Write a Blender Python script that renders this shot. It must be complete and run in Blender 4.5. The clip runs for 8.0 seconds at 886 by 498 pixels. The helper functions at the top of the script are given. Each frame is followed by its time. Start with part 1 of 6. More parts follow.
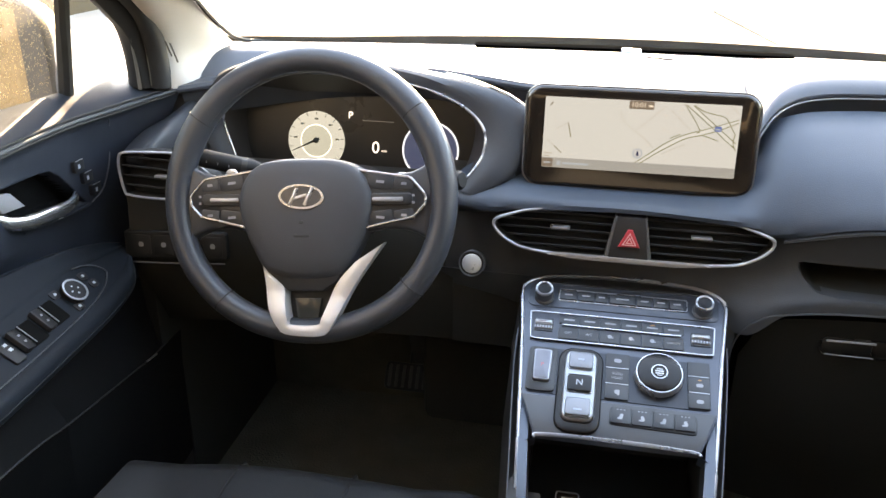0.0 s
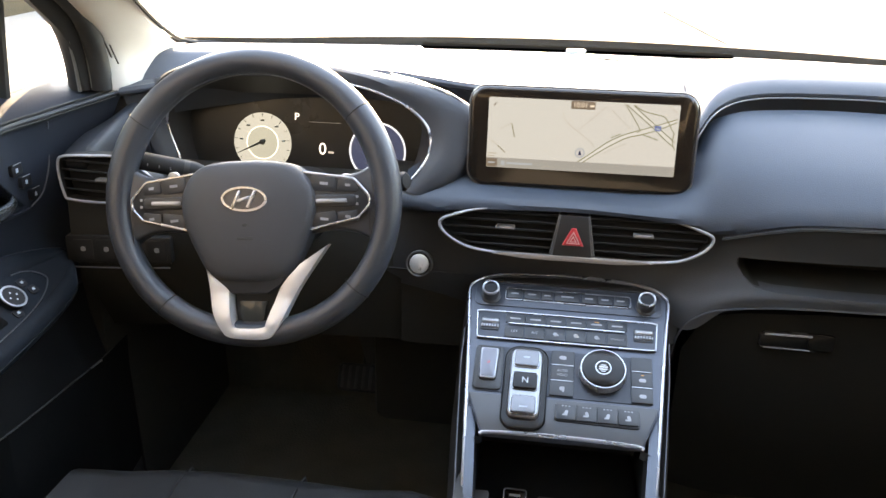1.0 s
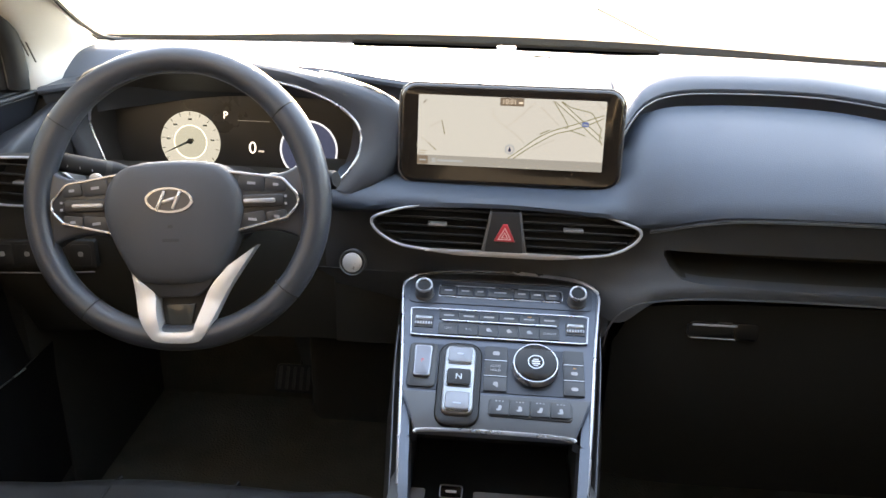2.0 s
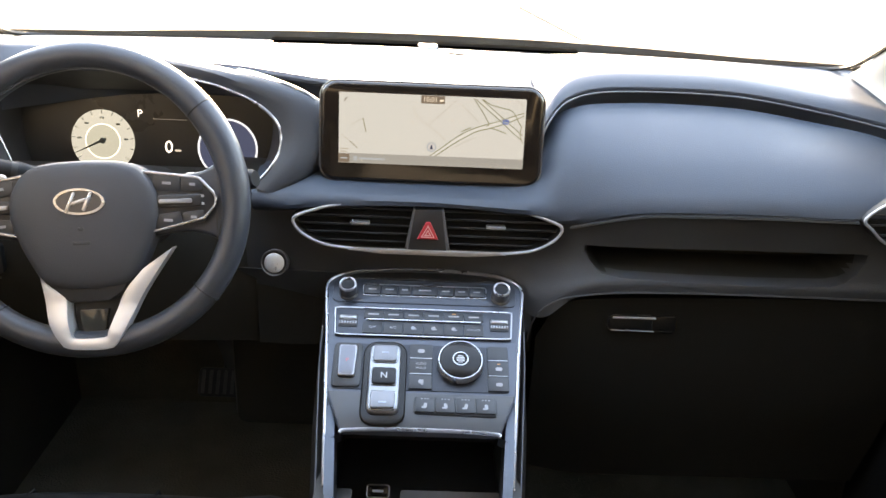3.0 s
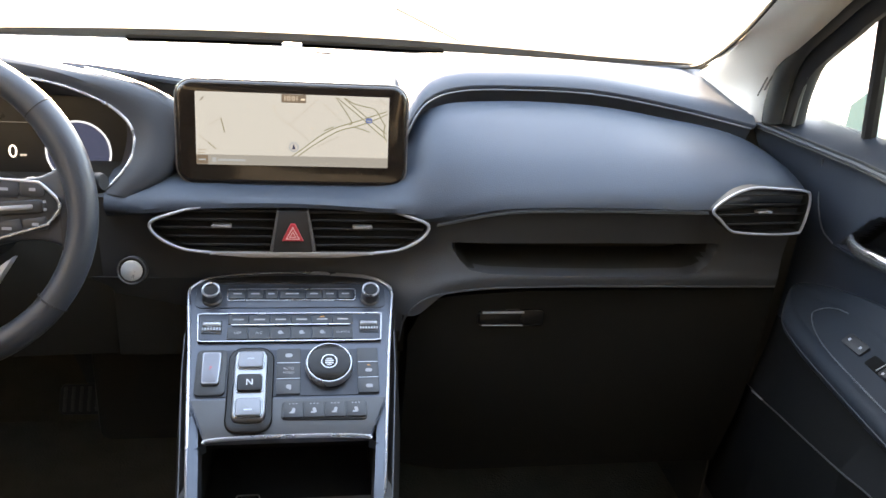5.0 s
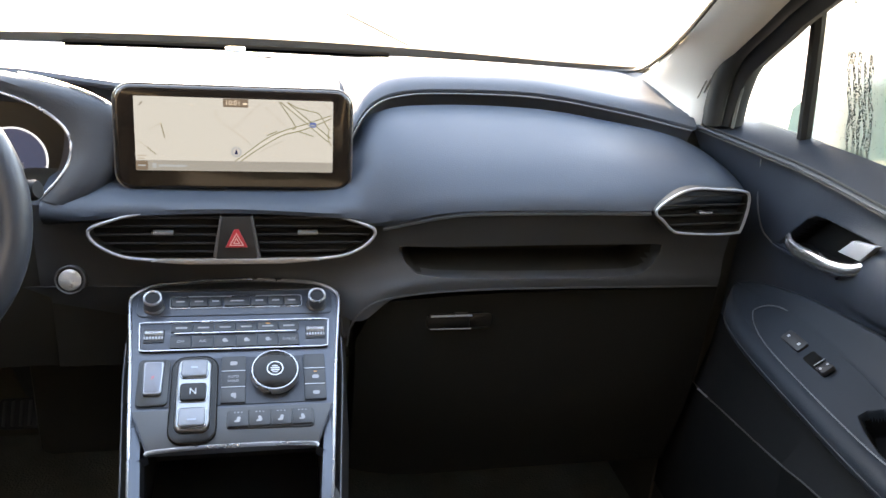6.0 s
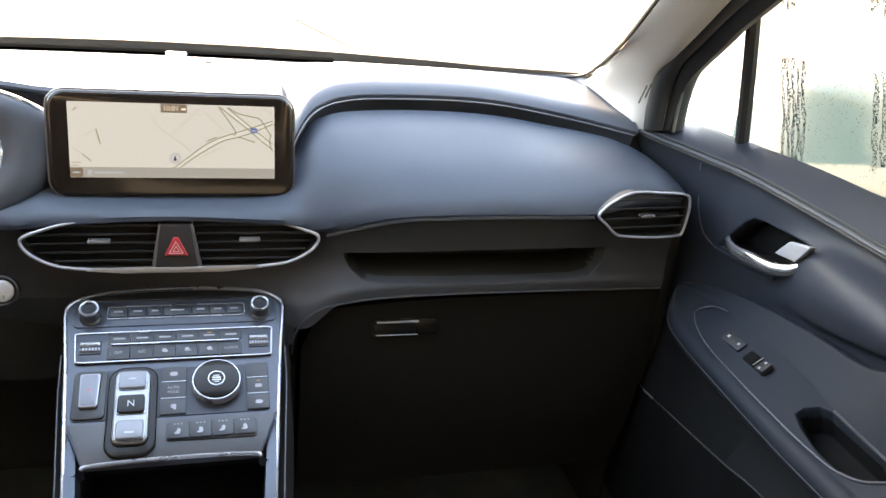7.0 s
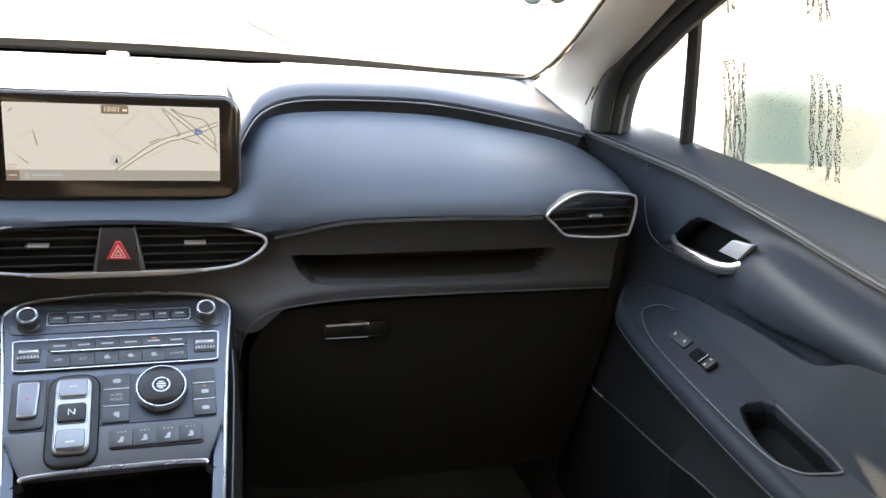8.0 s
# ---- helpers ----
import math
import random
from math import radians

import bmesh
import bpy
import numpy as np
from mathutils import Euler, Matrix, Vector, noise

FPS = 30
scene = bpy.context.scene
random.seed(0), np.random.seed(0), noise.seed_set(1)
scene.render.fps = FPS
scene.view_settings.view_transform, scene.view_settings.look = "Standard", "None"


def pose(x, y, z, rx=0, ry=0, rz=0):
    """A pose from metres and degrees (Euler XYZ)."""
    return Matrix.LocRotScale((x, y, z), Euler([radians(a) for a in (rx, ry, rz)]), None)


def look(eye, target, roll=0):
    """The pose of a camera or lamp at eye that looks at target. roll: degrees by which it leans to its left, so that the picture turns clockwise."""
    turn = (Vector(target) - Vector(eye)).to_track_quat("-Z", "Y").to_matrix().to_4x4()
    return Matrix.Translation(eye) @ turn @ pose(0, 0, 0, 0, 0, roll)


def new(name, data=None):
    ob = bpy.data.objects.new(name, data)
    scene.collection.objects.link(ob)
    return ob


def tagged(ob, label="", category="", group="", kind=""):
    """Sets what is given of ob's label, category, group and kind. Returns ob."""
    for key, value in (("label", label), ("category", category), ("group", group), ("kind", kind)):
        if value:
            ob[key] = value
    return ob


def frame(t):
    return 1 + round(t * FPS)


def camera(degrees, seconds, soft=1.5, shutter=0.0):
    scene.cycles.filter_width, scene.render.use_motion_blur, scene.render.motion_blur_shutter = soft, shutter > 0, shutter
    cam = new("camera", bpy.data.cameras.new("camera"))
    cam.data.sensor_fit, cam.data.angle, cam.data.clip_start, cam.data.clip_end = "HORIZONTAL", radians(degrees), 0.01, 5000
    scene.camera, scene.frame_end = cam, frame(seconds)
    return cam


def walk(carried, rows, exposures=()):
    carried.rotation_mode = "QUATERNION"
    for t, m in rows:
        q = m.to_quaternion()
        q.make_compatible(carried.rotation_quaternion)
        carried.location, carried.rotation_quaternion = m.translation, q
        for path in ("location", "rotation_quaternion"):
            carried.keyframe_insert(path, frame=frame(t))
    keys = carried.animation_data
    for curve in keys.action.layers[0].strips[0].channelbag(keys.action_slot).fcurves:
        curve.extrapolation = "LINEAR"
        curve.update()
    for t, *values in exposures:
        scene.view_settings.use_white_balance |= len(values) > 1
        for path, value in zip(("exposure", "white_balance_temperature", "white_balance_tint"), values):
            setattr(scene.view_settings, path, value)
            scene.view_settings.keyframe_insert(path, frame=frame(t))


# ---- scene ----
cam = camera(57.55, 8.0)
# seconds, eye, yaw to the left, pitch up, lean to the left (degrees)
PATH = [
    (0.0, (-0.0501, -1.0307, 1.4638), 11.11, -23.53, 0.43),
    (0.5, (-0.0408, -1.0310, 1.4648), 9.59, -23.54, 0.67),
    (1.0, (-0.0300, -1.0305, 1.4668), 8.11, -23.54, 0.85),
    (1.5, (-0.0199, -1.0287, 1.4676), 6.29, -23.63, 1.03),
    (3.0, (-0.0060, -1.0250, 1.4672), -1.63, -23.64, 2.76),
    (3.5, (0.0010, -1.0251, 1.4657), -3.87, -23.60, 3.13),
    (4.0, (0.0100, -1.0230, 1.4636), -5.85, -23.51, 3.45),
    (4.5, (0.0192, -1.0213, 1.4625), -7.93, -23.31, 3.92),
    (5.0, (0.0269, -1.0222, 1.4627), -9.95, -23.01, 4.26),
    (6.5, (0.0474, -1.0237, 1.4600), -14.86, -22.03, 4.99),
    (7.0, (0.0562, -1.0243, 1.4595), -16.52, -21.66, 5.29),
    (7.5, (0.0624, -1.0254, 1.4590), -18.04, -21.41, 5.53),
    (8.0, (0.0635, -1.0248, 1.4571), -19.94, -21.13, 5.98),
]


def aim(eye, yaw, pitch, lean):
    a, b = radians(yaw), radians(pitch)
    way = Vector((-math.sin(a) * math.cos(b), math.cos(a) * math.cos(b), math.sin(b)))
    return look(eye, Vector(eye) + way, lean)


EXPO, KELVIN, TINT = 4.96, 9300, 16
walk(cam, [(t, aim(eye, yaw, pitch, lean)) for t, eye, yaw, pitch, lean in PATH], [(0, EXPO, KELVIN, TINT), (8, EXPO, KELVIN, TINT)])

# ---- light ----
SUN_ELEVATION, SUN_LEFT = 19.3, 7.0  # degrees above the horizon, degrees left of straight ahead
world = bpy.data.worlds.new("sky")
scene.world = world
world.use_nodes = True
wn, wl = world.node_tree.nodes, world.node_tree.links
wn.clear()
sky = wn.new("ShaderNodeTexSky")
sky.sky_type, sky.sun_disc = "NISHITA", False
sky.sun_elevation, sky.sun_rotation = radians(SUN_ELEVATION), radians(-SUN_LEFT)
sky.air_density, sky.dust_density, sky.ozone_density = 1.0, 0.6, 1.0
back = wn.new("ShaderNodeBackground")
back.inputs["Strength"].default_value = 0.15
wout = wn.new("ShaderNodeOutputWorld")
wl.new(sky.outputs[0], back.inputs[0])
wl.new(back.outputs[0], wout.inputs[0])
sun = new("sun", bpy.data.lights.new("sun", "SUN"))
sun.data.energy, sun.data.angle, sun.data.color = 2.2, radians(0.5), (1.0, 0.9, 0.76)
_a, _e = radians(SUN_LEFT), radians(SUN_ELEVATION)
sun.matrix_world = look((-math.sin(_a) * math.cos(_e) * 30, math.cos(_a) * math.cos(_e) * 30, math.sin(_e) * 30), (0, 0, 0))

# ---- materials ----
MATS = {}


def surface(name, colour, rough=0.5, metal=0.0, grain=0.0, grain_size=0.002, wear=0.12, wear_size=0.06, spec=0.5, coat=0.0, rough_var=0.1):
    """A plain surface with two scales of variation: fine grain as relief, and large blotches in colour and gloss."""
    if name in MATS:
        return MATS[name]
    m = bpy.data.materials.new(name)
    m.use_nodes = True
    n, l = m.node_tree.nodes, m.node_tree.links
    b = n["Principled BSDF"]
    b.inputs["Metallic"].default_value = metal
    b.inputs["Specular IOR Level"].default_value = spec
    b.inputs["Coat Weight"].default_value = coat
    b.inputs["Coat Roughness"].default_value = 0.05
    co = n.new("ShaderNodeTexCoord")
    big = n.new("ShaderNodeTexNoise")
    big.inputs["Scale"].default_value = 1 / wear_size
    big.inputs["Detail"].default_value = 5
    l.new(co.outputs["Object"], big.inputs["Vector"])
    ramp = n.new("ShaderNodeMix")
    ramp.data_type = "RGBA"
    c = Vector(colour)
    ramp.inputs[6].default_value = (*(c * (1 - wear)), 1)
    ramp.inputs[7].default_value = (*(c * (1 + wear)), 1)
    l.new(big.outputs["Fac"], ramp.inputs[0])
    l.new(ramp.outputs[2], b.inputs["Base Color"])
    rr = n.new("ShaderNodeMapRange")
    rr.inputs[3].default_value = max(0.02, rough - rough_var)
    rr.inputs[4].default_value = min(1.0, rough + rough_var)
    l.new(big.outputs["Fac"], rr.inputs[0])
    l.new(rr.outputs[0], b.inputs["Roughness"])
    if grain:
        vor = n.new("ShaderNodeTexVoronoi")
        vor.inputs["Scale"].default_value = 1 / grain_size
        l.new(co.outputs["Object"], vor.inputs["Vector"])
        bump = n.new("ShaderNodeBump")
        bump.inputs["Strength"].default_value = grain
        bump.inputs["Distance"].default_value = grain_size * 0.25
        l.new(vor.outputs["Distance"], bump.inputs["Height"])
        l.new(bump.outputs[0], b.inputs["Normal"])
    MATS[name] = m
    return m


def glowing(name, colour, strength, rough=0.2):
    if name in MATS:
        return MATS[name]
    m = bpy.data.materials.new(name)
    m.use_nodes = True
    b = m.node_tree.nodes["Principled BSDF"]
    b.inputs["Base Color"].default_value = (0.01, 0.01, 0.01, 1)
    b.inputs["Roughness"].default_value = rough
    b.inputs["Emission Color"].default_value = (*colour, 1)
    b.inputs["Emission Strength"].default_value = strength
    MATS[name] = m
    return m


SOFT = surface("soft_dark_vinyl", (0.042, 0.048, 0.060), 0.5, grain=0.35, grain_size=0.0016, wear=0.08)
LEATHER = surface("dark_leather", (0.034, 0.045, 0.062), 0.56, grain=0.4, grain_size=0.0013, wear=0.1)
# darker copy of the leather: shade on hood and driver's corner is in its colour
SHADED_LEATHER = surface("shaded_leather", (0.020, 0.023, 0.029), 0.55, grain=0.35, grain_size=0.0015, wear=0.1)
PLASTIC = surface("black_grained_plastic", (0.048, 0.052, 0.059), 0.58, grain=0.5, grain_size=0.0012, wear=0.12)
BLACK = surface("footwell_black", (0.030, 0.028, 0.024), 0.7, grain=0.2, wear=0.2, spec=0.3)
DARK = surface("dark_plastic", (0.020, 0.019, 0.018), 0.6, grain=0.2, wear=0.15)
CARPET = surface("black_carpet", (0.10, 0.093, 0.072), 0.95, grain=1.0, grain_size=0.004, wear=0.3, spec=0.1)
GLOSS = surface("piano_black", (0.016, 0.011, 0.008), 0.1, wear=0.1, rough_var=0.04)
CHROME = surface("satin_chrome", (0.45, 0.45, 0.47), 0.27, 0.75, wear=0.05, rough_var=0.06)
SILVER = surface("silver_paint", (0.40, 0.41, 0.43), 0.34, 0.6, wear=0.05, rough_var=0.06)
GREYBLUE = surface("grey_metallic_panel", (0.066, 0.075, 0.094), 0.33, 0.35, wear=0.06, rough_var=0.05)
INK_GLOSS = surface("ink_gloss", (0.010, 0.009, 0.009), 0.22, wear=0.1, spec=0.25)
BUTTON = surface("button_black", (0.024, 0.026, 0.030), 0.42, wear=0.08)
CREAM = surface("pale_pillar_trim", (0.50, 0.47, 0.43), 0.8, grain=0.4, grain_size=0.0015, wear=0.06)
RUBBER = surface("black_rubber", (0.015, 0.015, 0.015), 0.7, wear=0.15)
THREAD = surface("grey_thread", (0.085, 0.087, 0.092), 0.8, wear=0.1)
PRINT = surface("pale_print", (0.55, 0.57, 0.6), 0.6, wear=0.05)
DIMPRINT = surface("dim_print", (0.30, 0.30, 0.315), 0.6, wear=0.05)

# ---- building tools ----
def spline(pts, n, closed=False):
    """n points along a smooth curve through pts (any dimension)."""
    p = np.array(pts, float)
    k = len(p)
    if closed:
        q = np.vstack([p[-1], p, p[0], p[1]])
        segs = k
    else:
        q = np.vstack([2 * p[0] - p[1], p, 2 * p[-1] - p[-2]])
        segs = k - 1
    d = [np.linalg.norm(q[i + 2] - q[i + 1]) + 1e-9 for i in range(segs)]
    cum = np.concatenate([[0], np.cumsum(d)])
    out = []
    for s in np.linspace(0, cum[-1], n, endpoint=not closed):
        i = min(int(np.searchsorted(cum, s, side="right")) - 1, segs - 1)
        t = (s - cum[i]) / d[i]
        a, b, c, e = q[i], q[i + 1], q[i + 2], q[i + 3]
        out.append(0.5 * (2 * b + (c - a) * t + (2 * a - 5 * b + 4 * c - e) * t * t + (3 * b - a - 3 * c + e) * t ** 3))
    return np.array(out)


def mesh_of(bm, name, mat, smooth=35.0):
    bmesh.ops.recalc_face_normals(bm, faces=bm.faces[:])
    for f in bm.faces:
        f.smooth = True
    for e in bm.edges:
        if len(e.link_faces) == 2 and e.calc_face_angle(0) > radians(smooth):
            e.smooth = False
    me = bpy.data.meshes.new(name)
    bm.to_mesh(me)
    bm.free()
    for m in mat if isinstance(mat, (list, tuple)) else [mat]:
        me.materials.append(m)
    return me


def part(name, bm, mat, parent=None, label="", smooth=35.0):
    """Links a bmesh as one mesh object, under a thing or under a part."""
    ob = new(name, bm if isinstance(bm, bpy.types.Mesh) else mesh_of(bm, name, mat, smooth))
    if parent is not None:
        ob.parent = parent
        ob.matrix_parent_inverse = parent.matrix_basis.inverted() if parent.parent is None else Matrix()
    if label:
        ob["label"] = label
    return ob


def thing(name, label, category, at=(0, 0, 0), group="", kind=""):
    """An Empty at a thing's base; its parts are built in the world's own places."""
    ob = new(name)
    ob.empty_display_size = 0.02
    ob.location = at
    return tagged(ob, label, category, group, kind)


def grid(rows, close_u=False, close_v=False, caps=False):
    """A sheet of quads through rows of points; close_v joins each row's ends, caps fills the first and the last row."""
    bm = bmesh.new()
    vs = [[bm.verts.new(p) for p in r] for r in rows]
    nu, nv = len(vs), len(vs[0])
    for i in range(nu if close_u else nu - 1):
        for j in range(nv if close_v else nv - 1):
            a, b = vs[i], vs[(i + 1) % nu]
            bm.faces.new((a[j], a[(j + 1) % nv], b[(j + 1) % nv], b[j]))
    if caps:
        bm.faces.new(vs[0])
        bm.faces.new(vs[-1][::-1])
    return bm


def loft(stations, n=24, across=0):
    """A solid from closed cross-sections: stations of (x, [(y, z), ...]), smooth along x; across resamples each section."""
    xs = np.array([[s[0], *np.ravel(s[1])] for s in stations], float)
    rows = []
    for r in spline(xs, n):
        yz = r[1:].reshape(-1, 2)
        rows.append([(r[0], y, z) for y, z in yz])
    return grid(rows, close_v=True, caps=True)


def box(c, size, bevel=0.0, seg=2, rot=None):
    bm = bmesh.new()
    bmesh.ops.create_cube(bm, size=1)
    bmesh.ops.scale(bm, vec=size, verts=bm.verts[:])
    if bevel:
        bmesh.ops.bevel(bm, geom=bm.edges[:], offset=bevel, segments=seg, affect="EDGES", profile=0.5)
    m = Matrix.Translation(c) @ (rot if rot is not None else Matrix())
    bmesh.ops.transform(bm, matrix=m, verts=bm.verts[:])
    return bm


def prism(outline, depth, m=Matrix(), bevel=0.0, seg=2):
    """A flat outline (local x, y) given a depth down local -z, its front edge rounded, then placed by m."""
    bm = bmesh.new()
    top = [bm.verts.new((x, y, 0)) for x, y in outline]
    bot = [bm.verts.new((x, y, -depth)) for x, y in outline]
    k = len(top)
    f = bm.faces.new(top)
    bm.faces.new(bot[::-1])
    for i in range(k):
        bm.faces.new((top[i], bot[i], bot[(i + 1) % k], top[(i + 1) % k]))
    if bevel:
        bm.normal_update()
        bmesh.ops.bevel(bm, geom=[e for e in f.edges], offset=bevel, segments=seg, affect="EDGES", profile=0.5)
    bmesh.ops.transform(bm, matrix=m, verts=bm.verts[:])
    return bm


def rounded(w, h, r, n=5, cx=0.0, cy=0.0, taper=0.0):
    """A rounded rectangle's outline; taper narrows its upper edge."""
    out = []
    for sx, sy, a0 in ((1, 1, 0), (-1, 1, 90), (-1, -1, 180), (1, -1, 270)):
        for i in range(n):
            a = radians(a0 + 90 * i / (n - 1))
            x, y = sx * (w / 2 - r) + r * math.cos(a), sy * (h / 2 - r) + r * math.sin(a)
            out.append((cx + x * (1 - taper * (y / h + 0.5)), cy + y))
    return out


def frame_of(outline, inner, depth, m=Matrix(), proud=0.0):
    """A flat ring between two outlines of the same number of points, with depth."""
    rows = [[(x, y, -depth) for x, y in outline], [(x, y, proud) for x, y in outline], [(x, y, proud) for x, y in inner], [(x, y, -depth) for x, y in inner]]
    bm = grid(rows, close_u=True, close_v=True)
    bmesh.ops.transform(bm, matrix=m, verts=bm.verts[:])
    return bm


def sweep(path, r, closed=False, sides=8, flat=1.0, up=(0, 0, 1), taper=None):
    """A tube along points; flat squeezes it along the sideways direction."""
    p = [Vector(q) for q in path]
    k = len(p)
    rows = []
    for i in range(k):
        d = (p[(i + 1) % k] - p[i - 1]) if closed else (p[min(i + 1, k - 1)] - p[max(i - 1, 0)])
        d.normalize()
        a = d.cross(Vector(up))
        if a.length < 1e-4:
            a = d.cross(Vector((1, 0, 0)))
        a.normalize()
        b = a.cross(d).normalized()
        s = r * (taper(i / max(k - 1, 1)) if taper else 1)
        rows.append([p[i] + a * math.cos(2 * math.pi * j / sides) * s * flat + b * math.sin(2 * math.pi * j / sides) * s for j in range(sides)])
    return grid(rows, close_u=closed, close_v=True, caps=not closed)


def lathe(profile, m=Matrix(), n=32):
    """A turned shape: profile of (radius, height) about local z."""
    rows = [[(r * math.cos(2 * math.pi * j / n), r * math.sin(2 * math.pi * j / n), h) for j in range(n)] for r, h in profile]
    bm = grid(rows, close_v=True, caps=True)
    bmesh.ops.transform(bm, matrix=m, verts=bm.verts[:])
    return bm


def hoop(profile, m=Matrix(), n=40):
    """A turned ring: closed profile of (radius, height) about local z."""
    rows = [[(r * math.cos(2 * math.pi * j / n), r * math.sin(2 * math.pi * j / n), h) for j in range(n)] for r, h in profile]
    bm = grid(rows, close_u=True, close_v=True)
    bmesh.ops.transform(bm, matrix=m, verts=bm.verts[:])
    return bm


def join(*bms):
    """Several bmeshes as one."""
    out = bms[0]
    for b in bms[1:]:
        me = bpy.data.meshes.new("joined")
        b.to_mesh(me)
        b.free()
        out.from_mesh(me)
        bpy.data.meshes.remove(me)
    return out


def plane_at(origin, right, up):
    """The pose of a local plane: x along right, y along up, z towards the viewer."""
    r, u = Vector(right).normalized(), Vector(up).normalized()
    n = r.cross(u).normalized()
    u = n.cross(r)
    return Matrix(((r.x, u.x, n.x, origin[0]), (r.y, u.y, n.y, origin[1]), (r.z, u.z, n.z, origin[2]), (0, 0, 0, 1)))


def letters(text, size, m, mat, parent, name="lettering", depth=0.0003):
    """Words in the built-in font, as a mesh on the plane m, centred."""
    cu = bpy.data.curves.new(name, "FONT")
    cu.body, cu.size, cu.align_x, cu.align_y, cu.extrude, cu.resolution_u = text, size, "CENTER", "CENTER", depth, 3
    tmp = bpy.data.objects.new("tmp", cu)
    scene.collection.objects.link(tmp)
    me = bpy.data.meshes.new_from_object(tmp.evaluated_get(bpy.context.evaluated_depsgraph_get()))
    bpy.data.objects.remove(tmp)
    bpy.data.curves.remove(cu)
    me.transform(m)
    me.materials.clear()
    me.materials.append(mat)
    return part(name, me, mat, parent)

# ---- the cabin's shell and the outdoors ----
def setting(name, bm, mat, label, category):
    return tagged(part(name, bm, mat), label, category, kind="structure")


ASPHALT = surface("asphalt", (0.42, 0.39, 0.36), 0.9, grain=0.15, grain_size=0.01, wear=0.2, wear_size=0.8)
PAINT = surface("white_car_paint", (0.78, 0.79, 0.80), 0.25, wear=0.03, coat=1.0)
HEADLINER = surface("pale_headliner", (0.50, 0.49, 0.47), 0.9, grain=0.4, grain_size=0.002, wear=0.06)

g = bmesh.new()
bmesh.ops.create_grid(g, x_segments=2, y_segments=2, size=600)
setting("ground", g, ASPHALT, "pale sunlit asphalt of a parking lot", "ground")

# floor pan, firewall, sills
setting("floor", join(box((0, -1.0, 0.44), (1.56, 3.4, 0.04)), box((0, 0.44, 0.72), (1.5, 0.04, 0.6))), CARPET, "black carpeted car floor and firewall", "floor")
setting("wall_rear", join(box((0, -2.7, 0.8), (1.6, 0.06, 0.8)), box((0, -2.72, 1.62), (1.6, 0.06, 0.16)), box((-0.72, -2.7, 1.4), (0.12, 0.06, 0.5)), box((0.72, -2.7, 1.4), (0.12, 0.06, 0.5))), DARK, "dark trim round the rear window", "rear trim")


# unseen roof with a glazed opening over the seats
rows = []
for i in range(25):
    x = -0.62 + 1.24 * i / 24
    zz = 1.74 - 0.05 * (x / 0.62) ** 2
    rows.append([(x, -0.36 - 0.12 * (x / 0.62) ** 2, zz - 0.03), (x, -0.36 - 0.12 * (x / 0.62) ** 2, zz), (x, -0.62, zz + 0.03), (x, -0.62, zz - 0.01)])
front_rail = grid(rows, close_v=True, caps=True)
setting("ceiling", join(front_rail, box((-0.53, -1.65, 1.735), (0.22, 2.1, 0.04), 0.012), box((0.53, -1.65, 1.735), (0.22, 2.1, 0.04), 0.012), box((0, -2.45, 1.74), (0.86, 0.5, 0.04), 0.012)), HEADLINER, "pale fabric headliner round a glass roof", "ceiling")

# windscreen, bonnet, wipers' cowl
def screen_point(u, v):
    """u from -1 to 1 across, v from 0 at the cowl to 1 at the roof."""
    x0, x1 = 0.66 * u, 0.60 * u
    y0, z0 = 0.40 - 0.40 * x0 * x0, 1.222 + 0.038 * x0 * x0
    y1, z1 = -0.36 - 0.25 * x1 * x1, 1.72 - 0.12 * x1 * x1
    return (x0 + (x1 - x0) * v, y0 + (y1 - y0) * v, z0 + (z1 - z0) * v + 0.03 * math.sin(math.pi * v))


glass = bpy.data.materials.new("clear_glass")
glass.use_nodes = True
gn, gl = glass.node_tree.nodes, glass.node_tree.links
gn.remove(gn["Principled BSDF"])
clear = gn.new("ShaderNodeBsdfTransparent")
clear.inputs[0].default_value = (0.93, 0.95, 0.94, 1)
mirror = gn.new("ShaderNodeBsdfGlossy")
mirror.inputs["Roughness"].default_value = 0.02
mix = gn.new("ShaderNodeMixShader")
mix.inputs[0].default_value = 0.05
gl.new(clear.outputs[0], mix.inputs[1])
gl.new(mirror.outputs[0], mix.inputs[2])
gl.new(mix.outputs[0], gn["Material Output"].inputs[0])

pane = grid([[screen_point(-1 + 2 * i / 30, j / 16) for j in range(17)] for i in range(31)])
ob = setting("window_1", pane, glass, "clear raked windscreen with a dark lower border", "windscreen")
ob.visible_shadow = False

bon = []
for i in range(41):
    x = -0.78 + 1.56 * i / 40
    row = []
    for j in range(24):
        s = j / 23
        y = 0.50 - 0.35 * x * x + s * (0.98 - 0.25 * x * x)
        z = 1.188 - 0.11 * s - 0.15 * s ** 2 - 0.10 * (abs(x) / 0.78) ** 4
        crease = abs(abs(x) - (0.36 + 0.10 * (1 - s)))
        z += 0.012 * math.exp(-(crease / 0.02) ** 2)
        row.append((x, y, z))
    bon.append(row + [(x, row[-1][1], row[-1][2] - 0.25), (x, row[0][1], row[0][2] - 0.25)])
setting("bonnet", grid(bon, close_v=True, caps=True), PAINT, "white painted car bonnet in low sun", "bonnet")
rows = []
